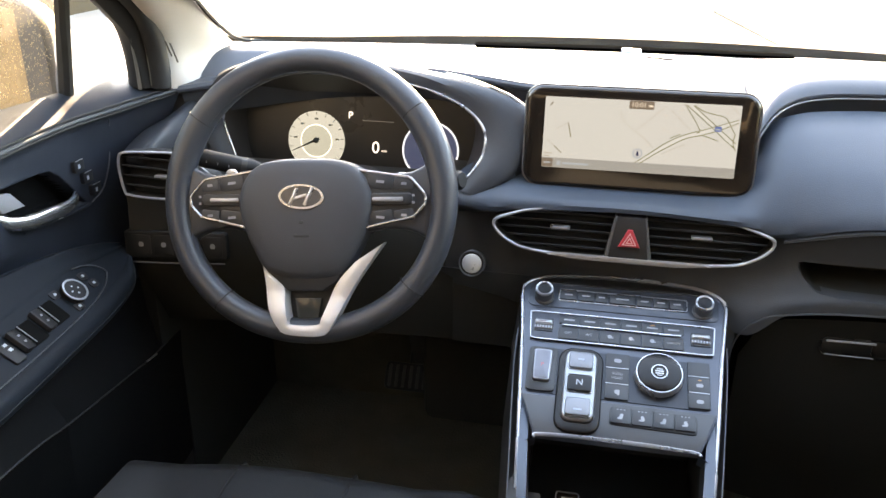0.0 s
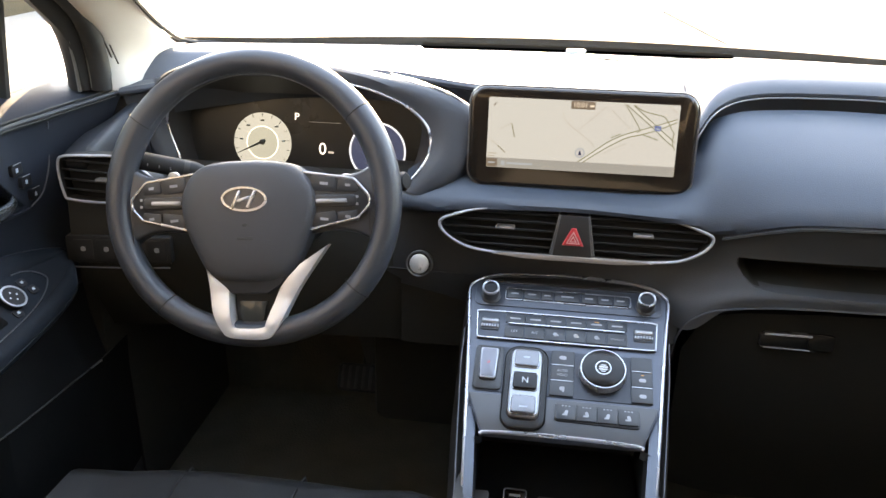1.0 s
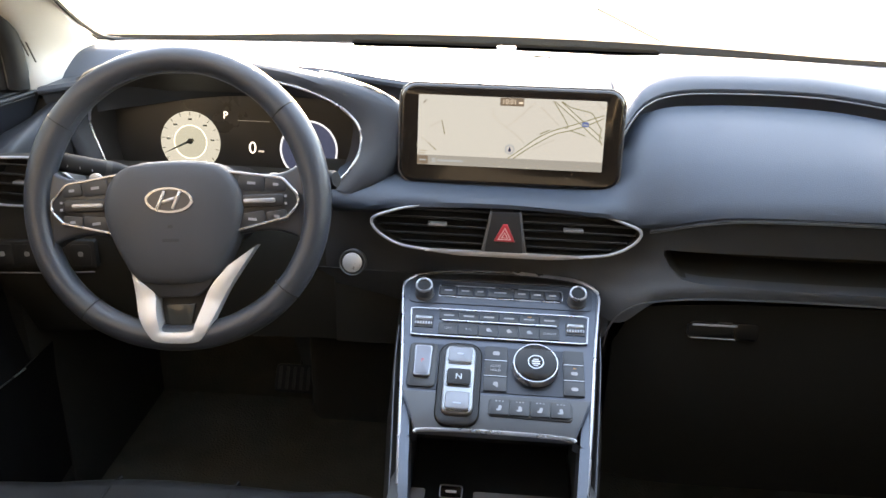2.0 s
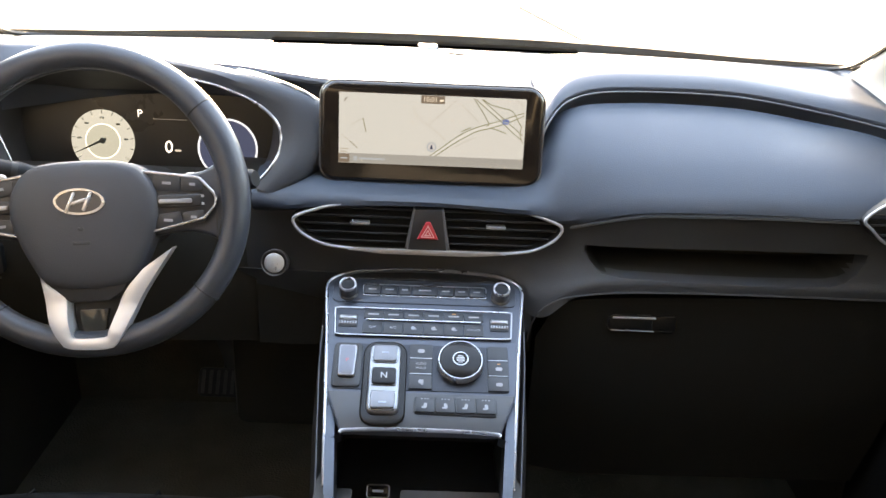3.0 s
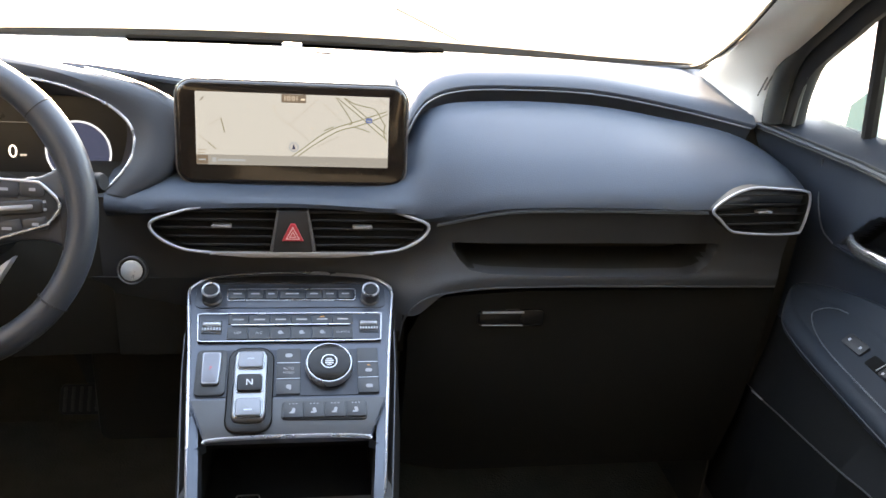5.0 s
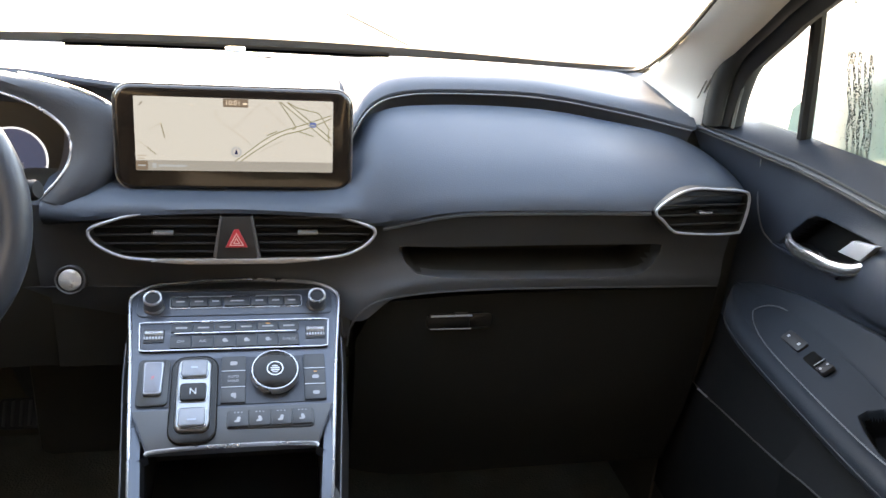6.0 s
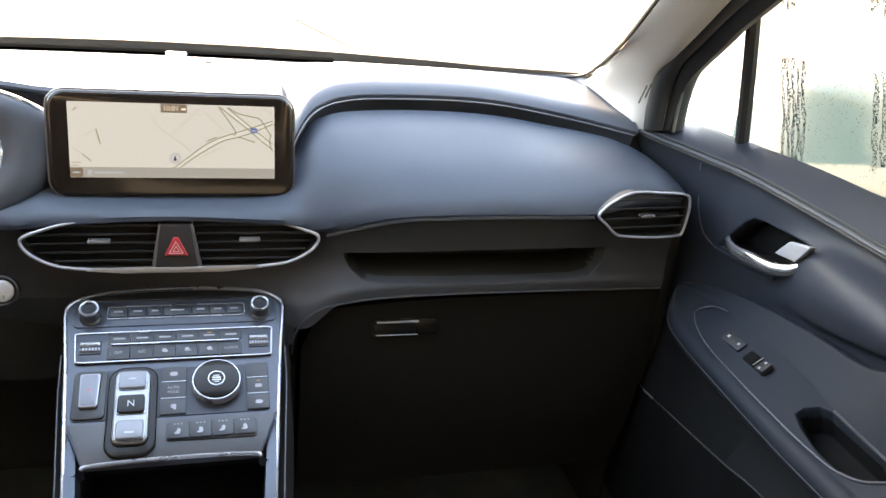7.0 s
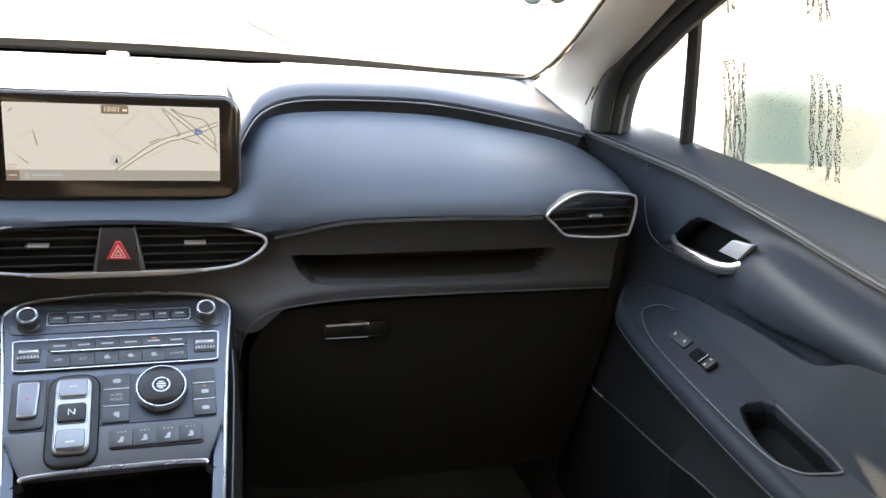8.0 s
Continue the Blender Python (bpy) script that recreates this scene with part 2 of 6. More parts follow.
for i in range(41):
    x = -0.70 + 1.4 * i / 40
    y, z = 0.40 - 0.40 * x * x, 1.222 + 0.038 * x * x
    lip = 0.026 - 0.009 * min(1.0, (x / 0.5) ** 2)
    rows.append([(x, y - 0.014, z + 0.002), (x, y - 0.012, z + lip), (x, y + 0.004, z + lip), (x, y + 0.10, z - 0.03), (x, y + 0.10, z - 0.10), (x, y - 0.01, z - 0.05)])
setting("cowl", grid(rows, close_v=True, caps=True), surface("cowl_brown", (0.045, 0.036, 0.028), 0.9, spec=0.1), "dark brown plastic cowl at the foot of the windscreen", "cowl")

setting("wall_front", join(box((0.73, 0.26, 0.83), (0.03, 0.42, 0.74)), box((-0.73, 0.26, 0.83), (0.03, 0.42, 0.74)), box((0.715, 0.04, 1.05), (0.02, 0.05, 0.16)), box((-0.715, 0.04, 1.05), (0.02, 0.05, 0.16)), box((0.708, 0.035, 0.95), (0.022, 0.13, 0.28)), box((-0.708, 0.035, 0.95), (0.022, 0.13, 0.28))), BLACK, "black kick panels beside the footwells", "kick panel")
setting("sill", join(box((0.77, -1.0, 0.55), (0.10, 2.2, 0.22)), box((-0.77, -1.0, 0.55), (0.10, 2.2, 0.22)), box((0.79, -1.9, 0.95), (0.06, 1.8, 0.6)), box((-0.79, -1.9, 0.95), (0.06, 1.8, 0.6)), box((0.74, -1.10, 1.45), (0.06, 0.14, 0.6)), box((-0.74, -1.10, 1.45), (0.06, 0.14, 0.6))), DARK, "dark body sides behind the front doors", "body side")

# dark panes out of view, added to cut the light from above and behind
tint = bpy.data.materials.new("dimming_glass")
tint.use_nodes = True
n, l = tint.node_tree.nodes, tint.node_tree.links
n.remove(n["Principled BSDF"])
tt = n.new("ShaderNodeBsdfTransparent")
tt.inputs[0].default_value = (0.05, 0.055, 0.06, 1)
l.new(tt.outputs[0], n["Material Output"].inputs[0])
setting("window_6", box((0, -1.42, 1.742), (0.86, 1.6, 0.006)), tint, "unseen dark roof pane that holds back light", "car window")
setting("window_7", box((0, -2.71, 1.40), (1.36, 0.006, 0.5)), tint, "unseen dark rear pane that holds back light", "car window")
for s in (-1, 1):
    setting("window_8" if s < 0 else "window_9", box((s * 0.755, -1.92, 1.46), (0.006, 1.55, 0.52)), tint, "unseen dark rear side pane that holds back light", "car window")

# ---- outside: brick wall, parked cars ----
BRICK = surface("brown_brick", (0.060, 0.047, 0.030), 0.85, grain=0.8, grain_size=0.02, wear=0.35, wear_size=0.25)
setting("wall_brick", box((-7.2, 2.0, 1.4), (0.3, 24.0, 2.8)), BRICK, "brown brick wall beside the parking place", "brick wall")
setting("wall_building", box((-1.0, -3.9, 1.6), (13.0, 0.3, 3.2)), BRICK, "brown brick wall behind the car", "brick wall")


def parked_car(x, y, turn, colour, label):
    c = thing("parked_car", label, "car", (x, y, 0), group="parked cars")
    c.rotation_euler = (0, 0, radians(turn))
    body = surface("car_paint_" + str(len(MATS)), colour, 0.35, wear=0.08, wear_size=0.5, coat=0.6)
    loc = Matrix.Translation((x, y, 0)) @ pose(0, 0, 0, 0, 0, turn)

    def add(name, bm, mat, lab=""):
        bmesh.ops.transform(bm, matrix=loc, verts=bm.verts[:])
        ob = part(name, bm, mat, c, lab)
        ob.matrix_parent_inverse = loc.inverted()
        return ob

    lower = [(-2.2, 0.45), (-2.25, 0.75), (-2.1, 1.02), (-1.0, 1.08), (0.9, 1.08), (2.0, 1.00), (2.2, 0.80), (2.2, 0.42), (1.75, 0.30), (-1.8, 0.30)]
    rows = []
    for k in range(9):
        u = -1 + k / 4
        w = 0.88 * math.sin(u * math.pi / 2) if abs(u) < 1 else 0.88 * u
        sc = 1 - 0.05 * u * u
        rows.append([(w, a * sc, 0.62 + (h - 0.62) * (1 - 0.12 * u * u)) for a, h in lower])
    add("body", grid(rows, close_v=True, caps=True), body)
    roofp = [(-1.75, 0.98), (-1.2, 1.42), (-0.1, 1.48), (0.45, 1.40), (1.1, 0.98)]
    rows = []
    for k in range(7):
        u = -1 + k / 3
        rows.append([(0.80 * u * (1 - 0.18 * (h - 0.98) / 0.5), a, h - 0.05 * u * u) for a, h in roofp])
    add("cabin", grid(rows, close_v=True, caps=True), surface("car_window_dark", (0.03, 0.035, 0.04), 0.08), "dark glazed cabin")
    rows = []
    for k in range(7):
        u = -1 + k / 3
        rows.append([(0.70 * u, a, h + 0.012 - 0.05 * u * u) for a, h in ((-1.15, 1.43), (-0.1, 1.48), (0.4, 1.41))])
    add("roof", grid(rows), body)
    for sx in (-1, 1):
        for yy in (-1.35, 1.40):
            m = Matrix.Translation((sx * 0.80, yy, 0.32)) @ pose(0, 0, 0, 0, 90, 0)
            wob = add("wheel", lathe([(0.0, -0.10), (0.30, -0.10), (0.32, -0.06), (0.32, 0.06), (0.30, 0.10), (0.0, 0.10)], m, 24), RUBBER)
            add("rim", lathe([(0.0, -0.105), (0.20, -0.105), (0.20, 0.105), (0.0, 0.105)], m, 20), SILVER)


parked_car(3.35, 0.15, 3, (0.020, 0.105, 0.120), "teal parked car seen through fogged glass")
parked_car(9.0, 21.0, 40, (0.05, 0.05, 0.055), "dark grey parked car farther off")

# made-up rod that imitates a thin line reflected in the bonnet
pole = thing("reflected_line", "thin dark rod standing in for a line reflected in the bonnet", "pole", (2.195, 5.83, 0.0))
part("line_rod", sweep([(2.195, 5.83, 0.0), (1.2, 4.066, 0.568), (0.774, 3.31, 0.811), (0.385, 2.62, 1.033)], 0.007, sides=8), surface("line_brown", (0.10, 0.085, 0.07), 0.7, wear=0.6, wear_size=0.12), pole)

# ---- doors and pillars ----
def smooth_at(y, ys, vs):
    """A smooth curve through (ys, vs), ys falling, read at y."""
    k = max(0, min(len(ys) - 2, sum(1 for q in ys if q >= y) - 1))
    h = ys[k + 1] - ys[k]
    t = max(0.0, min(1.0, (y - ys[k]) / h))

    def slope(i):
        a, b = max(0, i - 1), min(len(ys) - 1, i + 1)
        return (vs[b] - vs[a]) / (ys[b] - ys[a])

    m0, m1 = slope(k) * h, slope(k + 1) * h
    return vs[k] * (2 * t ** 3 - 3 * t * t + 1) + m0 * (t ** 3 - 2 * t * t + t) + vs[k + 1] * (3 * t * t - 2 * t ** 3) + m1 * (t ** 3 - t * t)


def wall_section(y, s):
    """Closed section of a front door's inner trim at y: (x, z) points from the window's foot down, s the side."""
    ys = [k[0] for k in DOOR_KEYS]
    return [(s * smooth_at(y, ys, [k[1][i][0] for k in DOOR_KEYS]), smooth_at(y, ys, [k[1][i][1] for k in DOOR_KEYS])) for i in range(16)]


# along the door from its front edge backwards: window foot, belt, panel, armrest, lower panel
DOOR_KEYS = [
    (0.06, [(0.8, 1.19), (0.776, 1.212), (0.725, 1.211), (0.66, 1.203), (0.668, 1.19), (0.69, 1.15), (0.703, 1.12), (0.711, 1.08), (0.714, 1.045), (0.715, 1.02), (0.715, 0.975), (0.715, 0.93), (0.715, 0.88), (0.715, 0.812), (0.72, 0.55), (0.8, 0.55)]),
    (0.0, [(0.8, 1.19), (0.781, 1.213), (0.745, 1.208), (0.703, 1.192), (0.711, 1.18), (0.722, 1.15), (0.728, 1.12), (0.728, 1.08), (0.727, 1.045), (0.724, 1.02), (0.719, 0.975), (0.716, 0.93), (0.714, 0.88), (0.706, 0.808), (0.715, 0.55), (0.8, 0.55)]),
    (-0.055, [(0.8, 1.19), (0.785, 1.214), (0.758, 1.206), (0.726, 1.187), (0.735, 1.175), (0.742, 1.15), (0.745, 1.12), (0.745, 1.08), (0.745, 1.04), (0.744, 1.01), (0.737, 0.975), (0.722, 0.93), (0.715, 0.88), (0.698, 0.811), (0.715, 0.55), (0.8, 0.55)]),
    (-0.09, [(0.81, 1.19), (0.786, 1.215), (0.766, 1.206), (0.738, 1.185), (0.748, 1.172), (0.751, 1.146), (0.752, 1.118), (0.752, 1.085), (0.754, 1.045), (0.756, 1.006), (0.748, 0.975), (0.73, 0.93), (0.715, 0.88), (0.694, 0.815), (0.71, 0.55), (0.8, 0.55)]),
    (-0.16, [(0.82, 1.19), (0.79, 1.216), (0.772, 1.206), (0.744, 1.183), (0.755, 1.169), (0.757, 1.146), (0.757, 1.118), (0.756, 1.088), (0.757, 1.05), (0.762, 1.016), (0.758, 0.985), (0.745, 0.93), (0.715, 0.88), (0.692, 0.825), (0.71, 0.55), (0.8, 0.55)]),
    (-0.235, [(0.825, 1.19), (0.792, 1.217), (0.774, 1.205), (0.746, 1.18), (0.763, 1.166), (0.763, 1.147), (0.752, 1.119), (0.748, 1.088), (0.756, 1.052), (0.768, 1.026), (0.766, 0.985), (0.748, 0.93), (0.715, 0.88), (0.69, 0.833), (0.71, 0.55), (0.8, 0.55)]),
    (-0.3, [(0.83, 1.19), (0.794, 1.218), (0.776, 1.205), (0.748, 1.177), (0.772, 1.164), (0.77, 1.146), (0.744, 1.122), (0.737, 1.09), (0.75, 1.054), (0.77, 1.034), (0.77, 0.99), (0.752, 0.93), (0.715, 0.88), (0.69, 0.841), (0.71, 0.55), (0.8, 0.55)]),
    (-0.42, [(0.83, 1.19), (0.795, 1.221), (0.777, 1.206), (0.75, 1.17), (0.774, 1.157), (0.771, 1.14), (0.741, 1.119), (0.732, 1.096), (0.744, 1.072), (0.766, 1.054), (0.77, 0.99), (0.752, 0.93), (0.715, 0.88), (0.69, 0.849), (0.71, 0.55), (0.8, 0.55)]),
    (-0.6, [(0.83, 1.19), (0.796, 1.225), (0.778, 1.208), (0.752, 1.165), (0.774, 1.152), (0.771, 1.137), (0.741, 1.119), (0.732, 1.108), (0.736, 1.096), (0.75, 1.087), (0.768, 0.99), (0.754, 0.93), (0.715, 0.88), (0.69, 0.855), (0.71, 0.55), (0.8, 0.55)]),
    (-1.0, [(0.83, 1.19), (0.796, 1.235), (0.778, 1.215), (0.752, 1.16), (0.774, 1.148), (0.771, 1.136), (0.741, 1.119), (0.732, 1.108), (0.736, 1.098), (0.75, 1.089), (0.768, 0.99), (0.754, 0.93), (0.715, 0.88), (0.69, 0.855), (0.71, 0.55), (0.8, 0.55)]),
]
DOOR_TOP = surface("door_top_vinyl", (0.026, 0.031, 0.041), 0.48, grain=0.35, grain_size=0.0016, wear=0.08, spec=0.15)
ARM_VINYL = surface("armrest_vinyl", (0.0155, 0.0195, 0.0255), 0.58, grain=0.35, grain_size=0.0016, wear=0.12, spec=0.10)


ARM_Y = [-0.058, -0.066, -0.085, -0.12, -0.16, -0.20, -0.30, -0.40, -0.47, -0.60, -1.0]
ARM_TOP = [(0.716, 0.996), (0.717, 1.002), (0.720, 1.010), (0.725, 1.020), (0.731, 1.028), (0.736, 1.034), (0.743, 1.042), (0.746, 1.048), (0.736, 1.086), (0.728, 1.105), (0.728, 1.105)]
ARM_IN = [(0.712, 0.990), (0.706, 0.988), (0.697, 0.985), (0.686, 0.980), (0.679, 0.977), (0.676, 0.974), (0.671, 0.970), (0.668, 0.966), (0.667, 0.965), (0.666, 0.963), (0.666, 0.963)]


def arm_line(y, pts, k):
    return smooth_at(y, ARM_Y, [p[k] for p in pts])


CREASE_Y = [-0.058, -0.10, -0.142, -0.18, -0.209, -0.325, -0.388, -0.45, -0.52, -0.60, -1.0]
CREASE = [(0.7145, 0.993), (0.716, 0.998), (0.717, 1.0035), (0.718, 1.0095), (0.718, 1.010), (0.719, 1.003), (0.716, 0.995), (0.712, 0.993), (0.708, 0.992), (0.706, 0.992), (0.706, 0.992)]
# the pull cup's outline: along the car, and across the switch plate from its inner edge (0) to its crease (1)
CUP = [(-0.373, 0.36), (-0.3715, 0.58), (-0.381, 0.86), (-0.397, 0.99), (-0.4508, 0.98), (-0.498, 0.97), (-0.512, 0.92), (-0.503, 0.65), (-0.487, 0.32), (-0.4635, 0.12), (-0.429, 0.12), (-0.396, 0.22)]


def arm_section(y):
    """The armrest's section at y: the valley under the door's upper panel, the crease and the inner edge of the switch plate, and the padded roll."""
    vx, vz, bx, bz = arm_line(y, ARM_TOP, 0), arm_line(y, ARM_TOP, 1), arm_line(y, ARM_IN, 0), arm_line(y, ARM_IN, 1)
    cx, cz = (smooth_at(y, CREASE_Y, [p[k] for p in CREASE]) for k in (0, 1))
    k = min(1.0, max(0.05, (-0.055 - y) / 0.05))
    roll = [(bx - 0.003 * k, bz + 0.0005), (bx - 0.010 * k, bz - 0.002), (bx - 0.015 * k, bz - 0.009 * k), (bx - 0.015 * k, bz - 0.019 * k), (bx - 0.008 * k, bz - 0.032 * k), (bx + 0.03, bz - 0.056 * k), (vx + 0.030, bz - 0.068 * k)]
    return (vx, vz), (cx, cz), (bx, bz), roll


def arm(y, u, s, lift=0.0):
    """The pose on the switch plate at y, u across it from inner edge to crease: local x backwards along the car, local z out of the plate."""
    _, (cx, cz), (bx, bz), _ = arm_section(y)
    n = Vector((-(cz - bz), 0, cx - bx)).normalized()
    d = Vector((0, -1, 0))
    v = n.cross(d)
    m = Matrix(((d.x, v.x, n.x, bx + (cx - bx) * u + n.x * lift), (d.y, v.y, n.y, y), (d.z, v.z, n.z, bz + (cz - bz) * u + n.z * lift), (0, 0, 0, 1)))
    return Matrix.Diagonal((s, 1, 1, 1)) @ m


def armrest(s, d):
    rows = []
    cup = [(y, u * 0.056) for y, u in CUP]
    for y in np.concatenate([np.linspace(-0.057, -0.12, 24), np.linspace(-0.124, -0.36, 50), np.linspace(-0.362, -0.53, 100), np.linspace(-0.534, -0.60, 12), np.linspace(-0.62, -1.0, 10)]):
        (vx, vz), (cx, cz), (bx, bz), roll = arm_section(y)
        n = Vector((-(cz - bz), 0, cx - bx)).normalized()
        row = [(vx + 0.030, vz - 0.02), (vx + 0.010, vz - 0.0015), (vx + 0.003, vz)]
        flank = spline([(vx, vz - 0.001), ((vx + cx) / 2 + 0.0015, (vz + cz) / 2 - 0.0005), (cx + 0.001, cz + 0.003)], 12)
        row += [(x, z) for x, z in flank]
        for u in np.linspace(1.0, 0.02, 56):
            sink = 0.034 * sunk(y, u * 0.056, cup, 0.010)
            row.append((bx + (cx - bx) * u - n.x * sink, bz + (cz - bz) * u - n.z * sink))
        row += [(x, z) for x, z in spline(roll, 24)]
        rows.append([(s * x, y, z) for x, z in row])
    bm = grid(rows, close_v=True, caps=True)
    # shade deep in the pull cup is painted on as near-black faces
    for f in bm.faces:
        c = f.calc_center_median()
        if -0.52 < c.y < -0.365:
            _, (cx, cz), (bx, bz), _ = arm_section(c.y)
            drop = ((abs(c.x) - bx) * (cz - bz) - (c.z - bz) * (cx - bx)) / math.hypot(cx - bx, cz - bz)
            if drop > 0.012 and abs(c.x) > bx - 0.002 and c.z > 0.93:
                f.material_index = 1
    ob = part("armrest", bm, [ARM_VINYL, HOLLOW_SHADE], d, "padded dark vinyl armrest with a deep pull cup")
    for k, rise in ((3, 0.0), (4, 0.009)):
        low = [(s * (arm_section(y)[3][k][0] - 0.0005), y, arm_section(y)[3][k][1] + rise * min(1.0, (-0.06 - y) / 0.06)) for y in np.linspace(-0.075, -0.95, 110)]
        part("arm_stitching", sweep(low, 0.0007, sides=5), surface("arm_thread", (0.028, 0.030, 0.034), 0.7), ob, "dark grey stitched edge")
    rim = [arm(y, u, s, 0.0004).translation for y, u in spline([(-0.397, 1.0), (-0.4508, 1.0), (-0.498, 0.99), (-0.514, 0.92), (-0.505, 0.65), (-0.489, 0.31), (-0.465, 0.10)], 50)]
    part("cup_rim", sweep(rim, 0.0017, sides=8), surface("cup_edge_grey", (0.03, 0.032, 0.036), 0.42, 0.1), ob, "rounded grey edge of the pull cup")
    return ob


def inset(u, v, poly):
    """How far (u, v) lies inside a closed outline; negative outside."""
    inside, best = False, 1e9
    for (a, b), (c, d) in zip(poly, poly[1:] + poly[:1]):
        if (b > v) != (d > v) and u < a + (v - b) * (c - a) / (d - b):
            inside = not inside
        t = max(0.0, min(1.0, ((u - a) * (c - a) + (v - b) * (d - b)) / ((c - a) ** 2 + (d - b) ** 2)))
        best = min(best, math.hypot(u - a - t * (c - a), v - b - t * (d - b)))
    return best if inside else -best


def sunk(u, v, poly, soft):
    """0 outside an outline, rising smoothly to 1 over the width soft inside it."""
    t = max(0.0, min(1.0, inset(u, v, poly) / soft))
    return t * t * (3 - 2 * t)


def put(bm, m):
    bmesh.ops.transform(bm, matrix=m, verts=bm.verts[:])
    return bm


def side(y, z, s, x, lift=0.0):
    """The pose on the upright panel: local x backwards, local y up, local z into the cabin."""
    m = Matrix(((0, 0, -1, x - lift), (-1, 0, 0, y), (0, 1, 0, z), (0, 0, 0, 1)))
    return Matrix.Diagonal((s, 1, 1, 1)) @ m


BOWL = [(-0.0766, 1.0640), (-0.0942, 1.0870), (-0.1215, 1.1205), (-0.136, 1.1300), (-0.1548, 1.1325), (-0.2228, 1.1345), (-0.2520, 1.1350), (-0.2324, 1.1041), (-0.2126, 1.0758)]  # the handle bowl: along the car, height
# near-black that stands for the shade inside cup, bowl and finger wells
HOLLOW_SHADE = surface("hollow_shade_black", (0.005, 0.005, 0.005), 0.85, spec=0.08)
DOOR_LOW = surface("door_low_dark", (0.009, 0.009, 0.0095), 0.65, grain=0.4, grain_size=0.0015, spec=0.12)
SWITCH = surface("door_switch_black", (0.014, 0.014, 0.016), 0.5, spec=0.3)


def door(s, label):
    d = thing("door_2" if s > 0 else "door_1", label, "car door", (s * 0.74, -0.3, 0.6), kind="structure")
    ys = np.concatenate([np.linspace(0.06, -0.08, 30), np.linspace(-0.082, -0.30, 90), np.linspace(-0.31, -0.60, 30), np.linspace(-0.62, -1.0, 14)])
    rows = []
    for y in ys:
        sec = wall_section(y, s)
        row = []
        for x, z in list(spline(sec[:4], 10)) + list(spline(sec[3:13], 170)[1:]) + sec[13:]:
            row.append((x + s * 0.030 * sunk(y, z, BOWL, 0.008) * (1 if abs(x) < 0.785 and z > 1.05 else 0), y, z))
        rows.append(row)
    panel_bm = grid(rows, close_v=True, caps=True)
    # the lining's colour steps darker below 0.93 m, and again below 0.78 m
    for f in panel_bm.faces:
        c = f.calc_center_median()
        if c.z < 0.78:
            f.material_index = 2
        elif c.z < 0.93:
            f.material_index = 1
        # the handle bowl's inner shade, painted on its sunken faces
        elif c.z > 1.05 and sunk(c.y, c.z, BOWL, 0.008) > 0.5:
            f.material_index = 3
    part("trim_panel", panel_bm, [DOOR_TOP, DOOR_LOW, surface("sill_black", (0.006, 0.006, 0.006), 0.8, spec=0.1), HOLLOW_SHADE], d, "dark vinyl door lining with a handle bowl")
    belt = [(wall_section(y, s)[3][0] - s * 0.0005, y, wall_section(y, s)[3][1]) for y in np.linspace(0.052, -0.99, 60)]
    part("belt_strip", sweep(belt, 0.0027, sides=8), surface("belt_grey", (0.045, 0.049, 0.057), 0.55, 0.0, spec=0.35), d, "satin grey strip along the belt line")
    part("belt_groove", sweep([(x + s * 0.0045, y, z + 0.0042) for x, y, z in belt], 0.0019, sides=6), RUBBER, d)
    part("belt_groove", sweep([(x + s * 0.002, y, z - 0.0055) for x, y, z in belt], 0.0022, sides=6), RUBBER, d)
    armrest(s, d)
    plate = [arm(y, z, s, 0.0015).translation for y, z in spline([(-0.178, 0.995), (-0.158, 0.97), (-0.143, 0.82), (-0.136, 0.52), (-0.142, 0.33), (-0.165, 0.14), (-0.21, 0.02), (-0.29, 0.0), (-0.40, 0.02), (-0.455, 0.07), (-0.480, 0.20), (-0.496, 0.42)], 60)]
    part("plate_edge", sweep(plate, 0.0009, sides=6), surface("plate_grey", (0.09, 0.095, 0.105), 0.4, 0.3), d, "thin grey edge of the switch plate")
    # inner handle: lever low in its bowl, with the lock tab behind it
    hx = 0.744
    lever = spline([(-0.101, 1.0835, -0.006), (-0.115, 1.0805, 0.001), (-0.140, 1.0795, 0.004), (-0.170, 1.0830, 0.005), (-0.200, 1.0855, 0.004), (-0.222, 1.0900, 0.001), (-0.238, 1.0960, -0.003), (-0.248, 1.1040, -0.008)], 30)
    hl = part("handle_lever", sweep([(s * (hx - dx), y, z) for y, z, dx in lever], 0.0100, sides=14, flat=0.7, taper=lambda t: 0.60 + 0.42 * math.sin(math.pi * min(1.0, 0.12 + t * 0.75))), surface("handle_silver", (0.60, 0.61, 0.63), 0.24, 0.95, wear=0.03), d, "satin silver door handle")
    part("lock_tab", put(prism([(-0.0306, -0.0148), (0.0096, -0.0109), (0.0301, 0.0170), (-0.0099, 0.0086)], 0.008, Matrix(), 0.0018), side(-0.236, 1.122, s, hx, 0.001)), surface("handle_silver_flat", (0.46, 0.46, 0.48), 0.36, 0.5), hl, "silver lock tab")
    part("bowl_edge", sweep([(s * 0.7475, y, z) for y, z in spline([(-0.074, 1.062), (-0.11, 1.064), (-0.16, 1.068), (-0.213, 1.0735)], 16)], 0.0022, sides=8), DOOR_TOP, d)
    # crease of the panel's front piece
    part("panel_joint", sweep(spline([(s * 0.7255, -0.032, 1.176), (s * 0.7325, -0.026, 1.158), (s * 0.737, -0.024, 1.14), (s * 0.7375, -0.031, 1.11), (s * 0.7405, -0.050, 1.078), (s * 0.744, -0.075, 1.066)], 24), 0.0011, sides=6), surface("joint_grey", (0.10, 0.10, 0.11), 0.5), d)
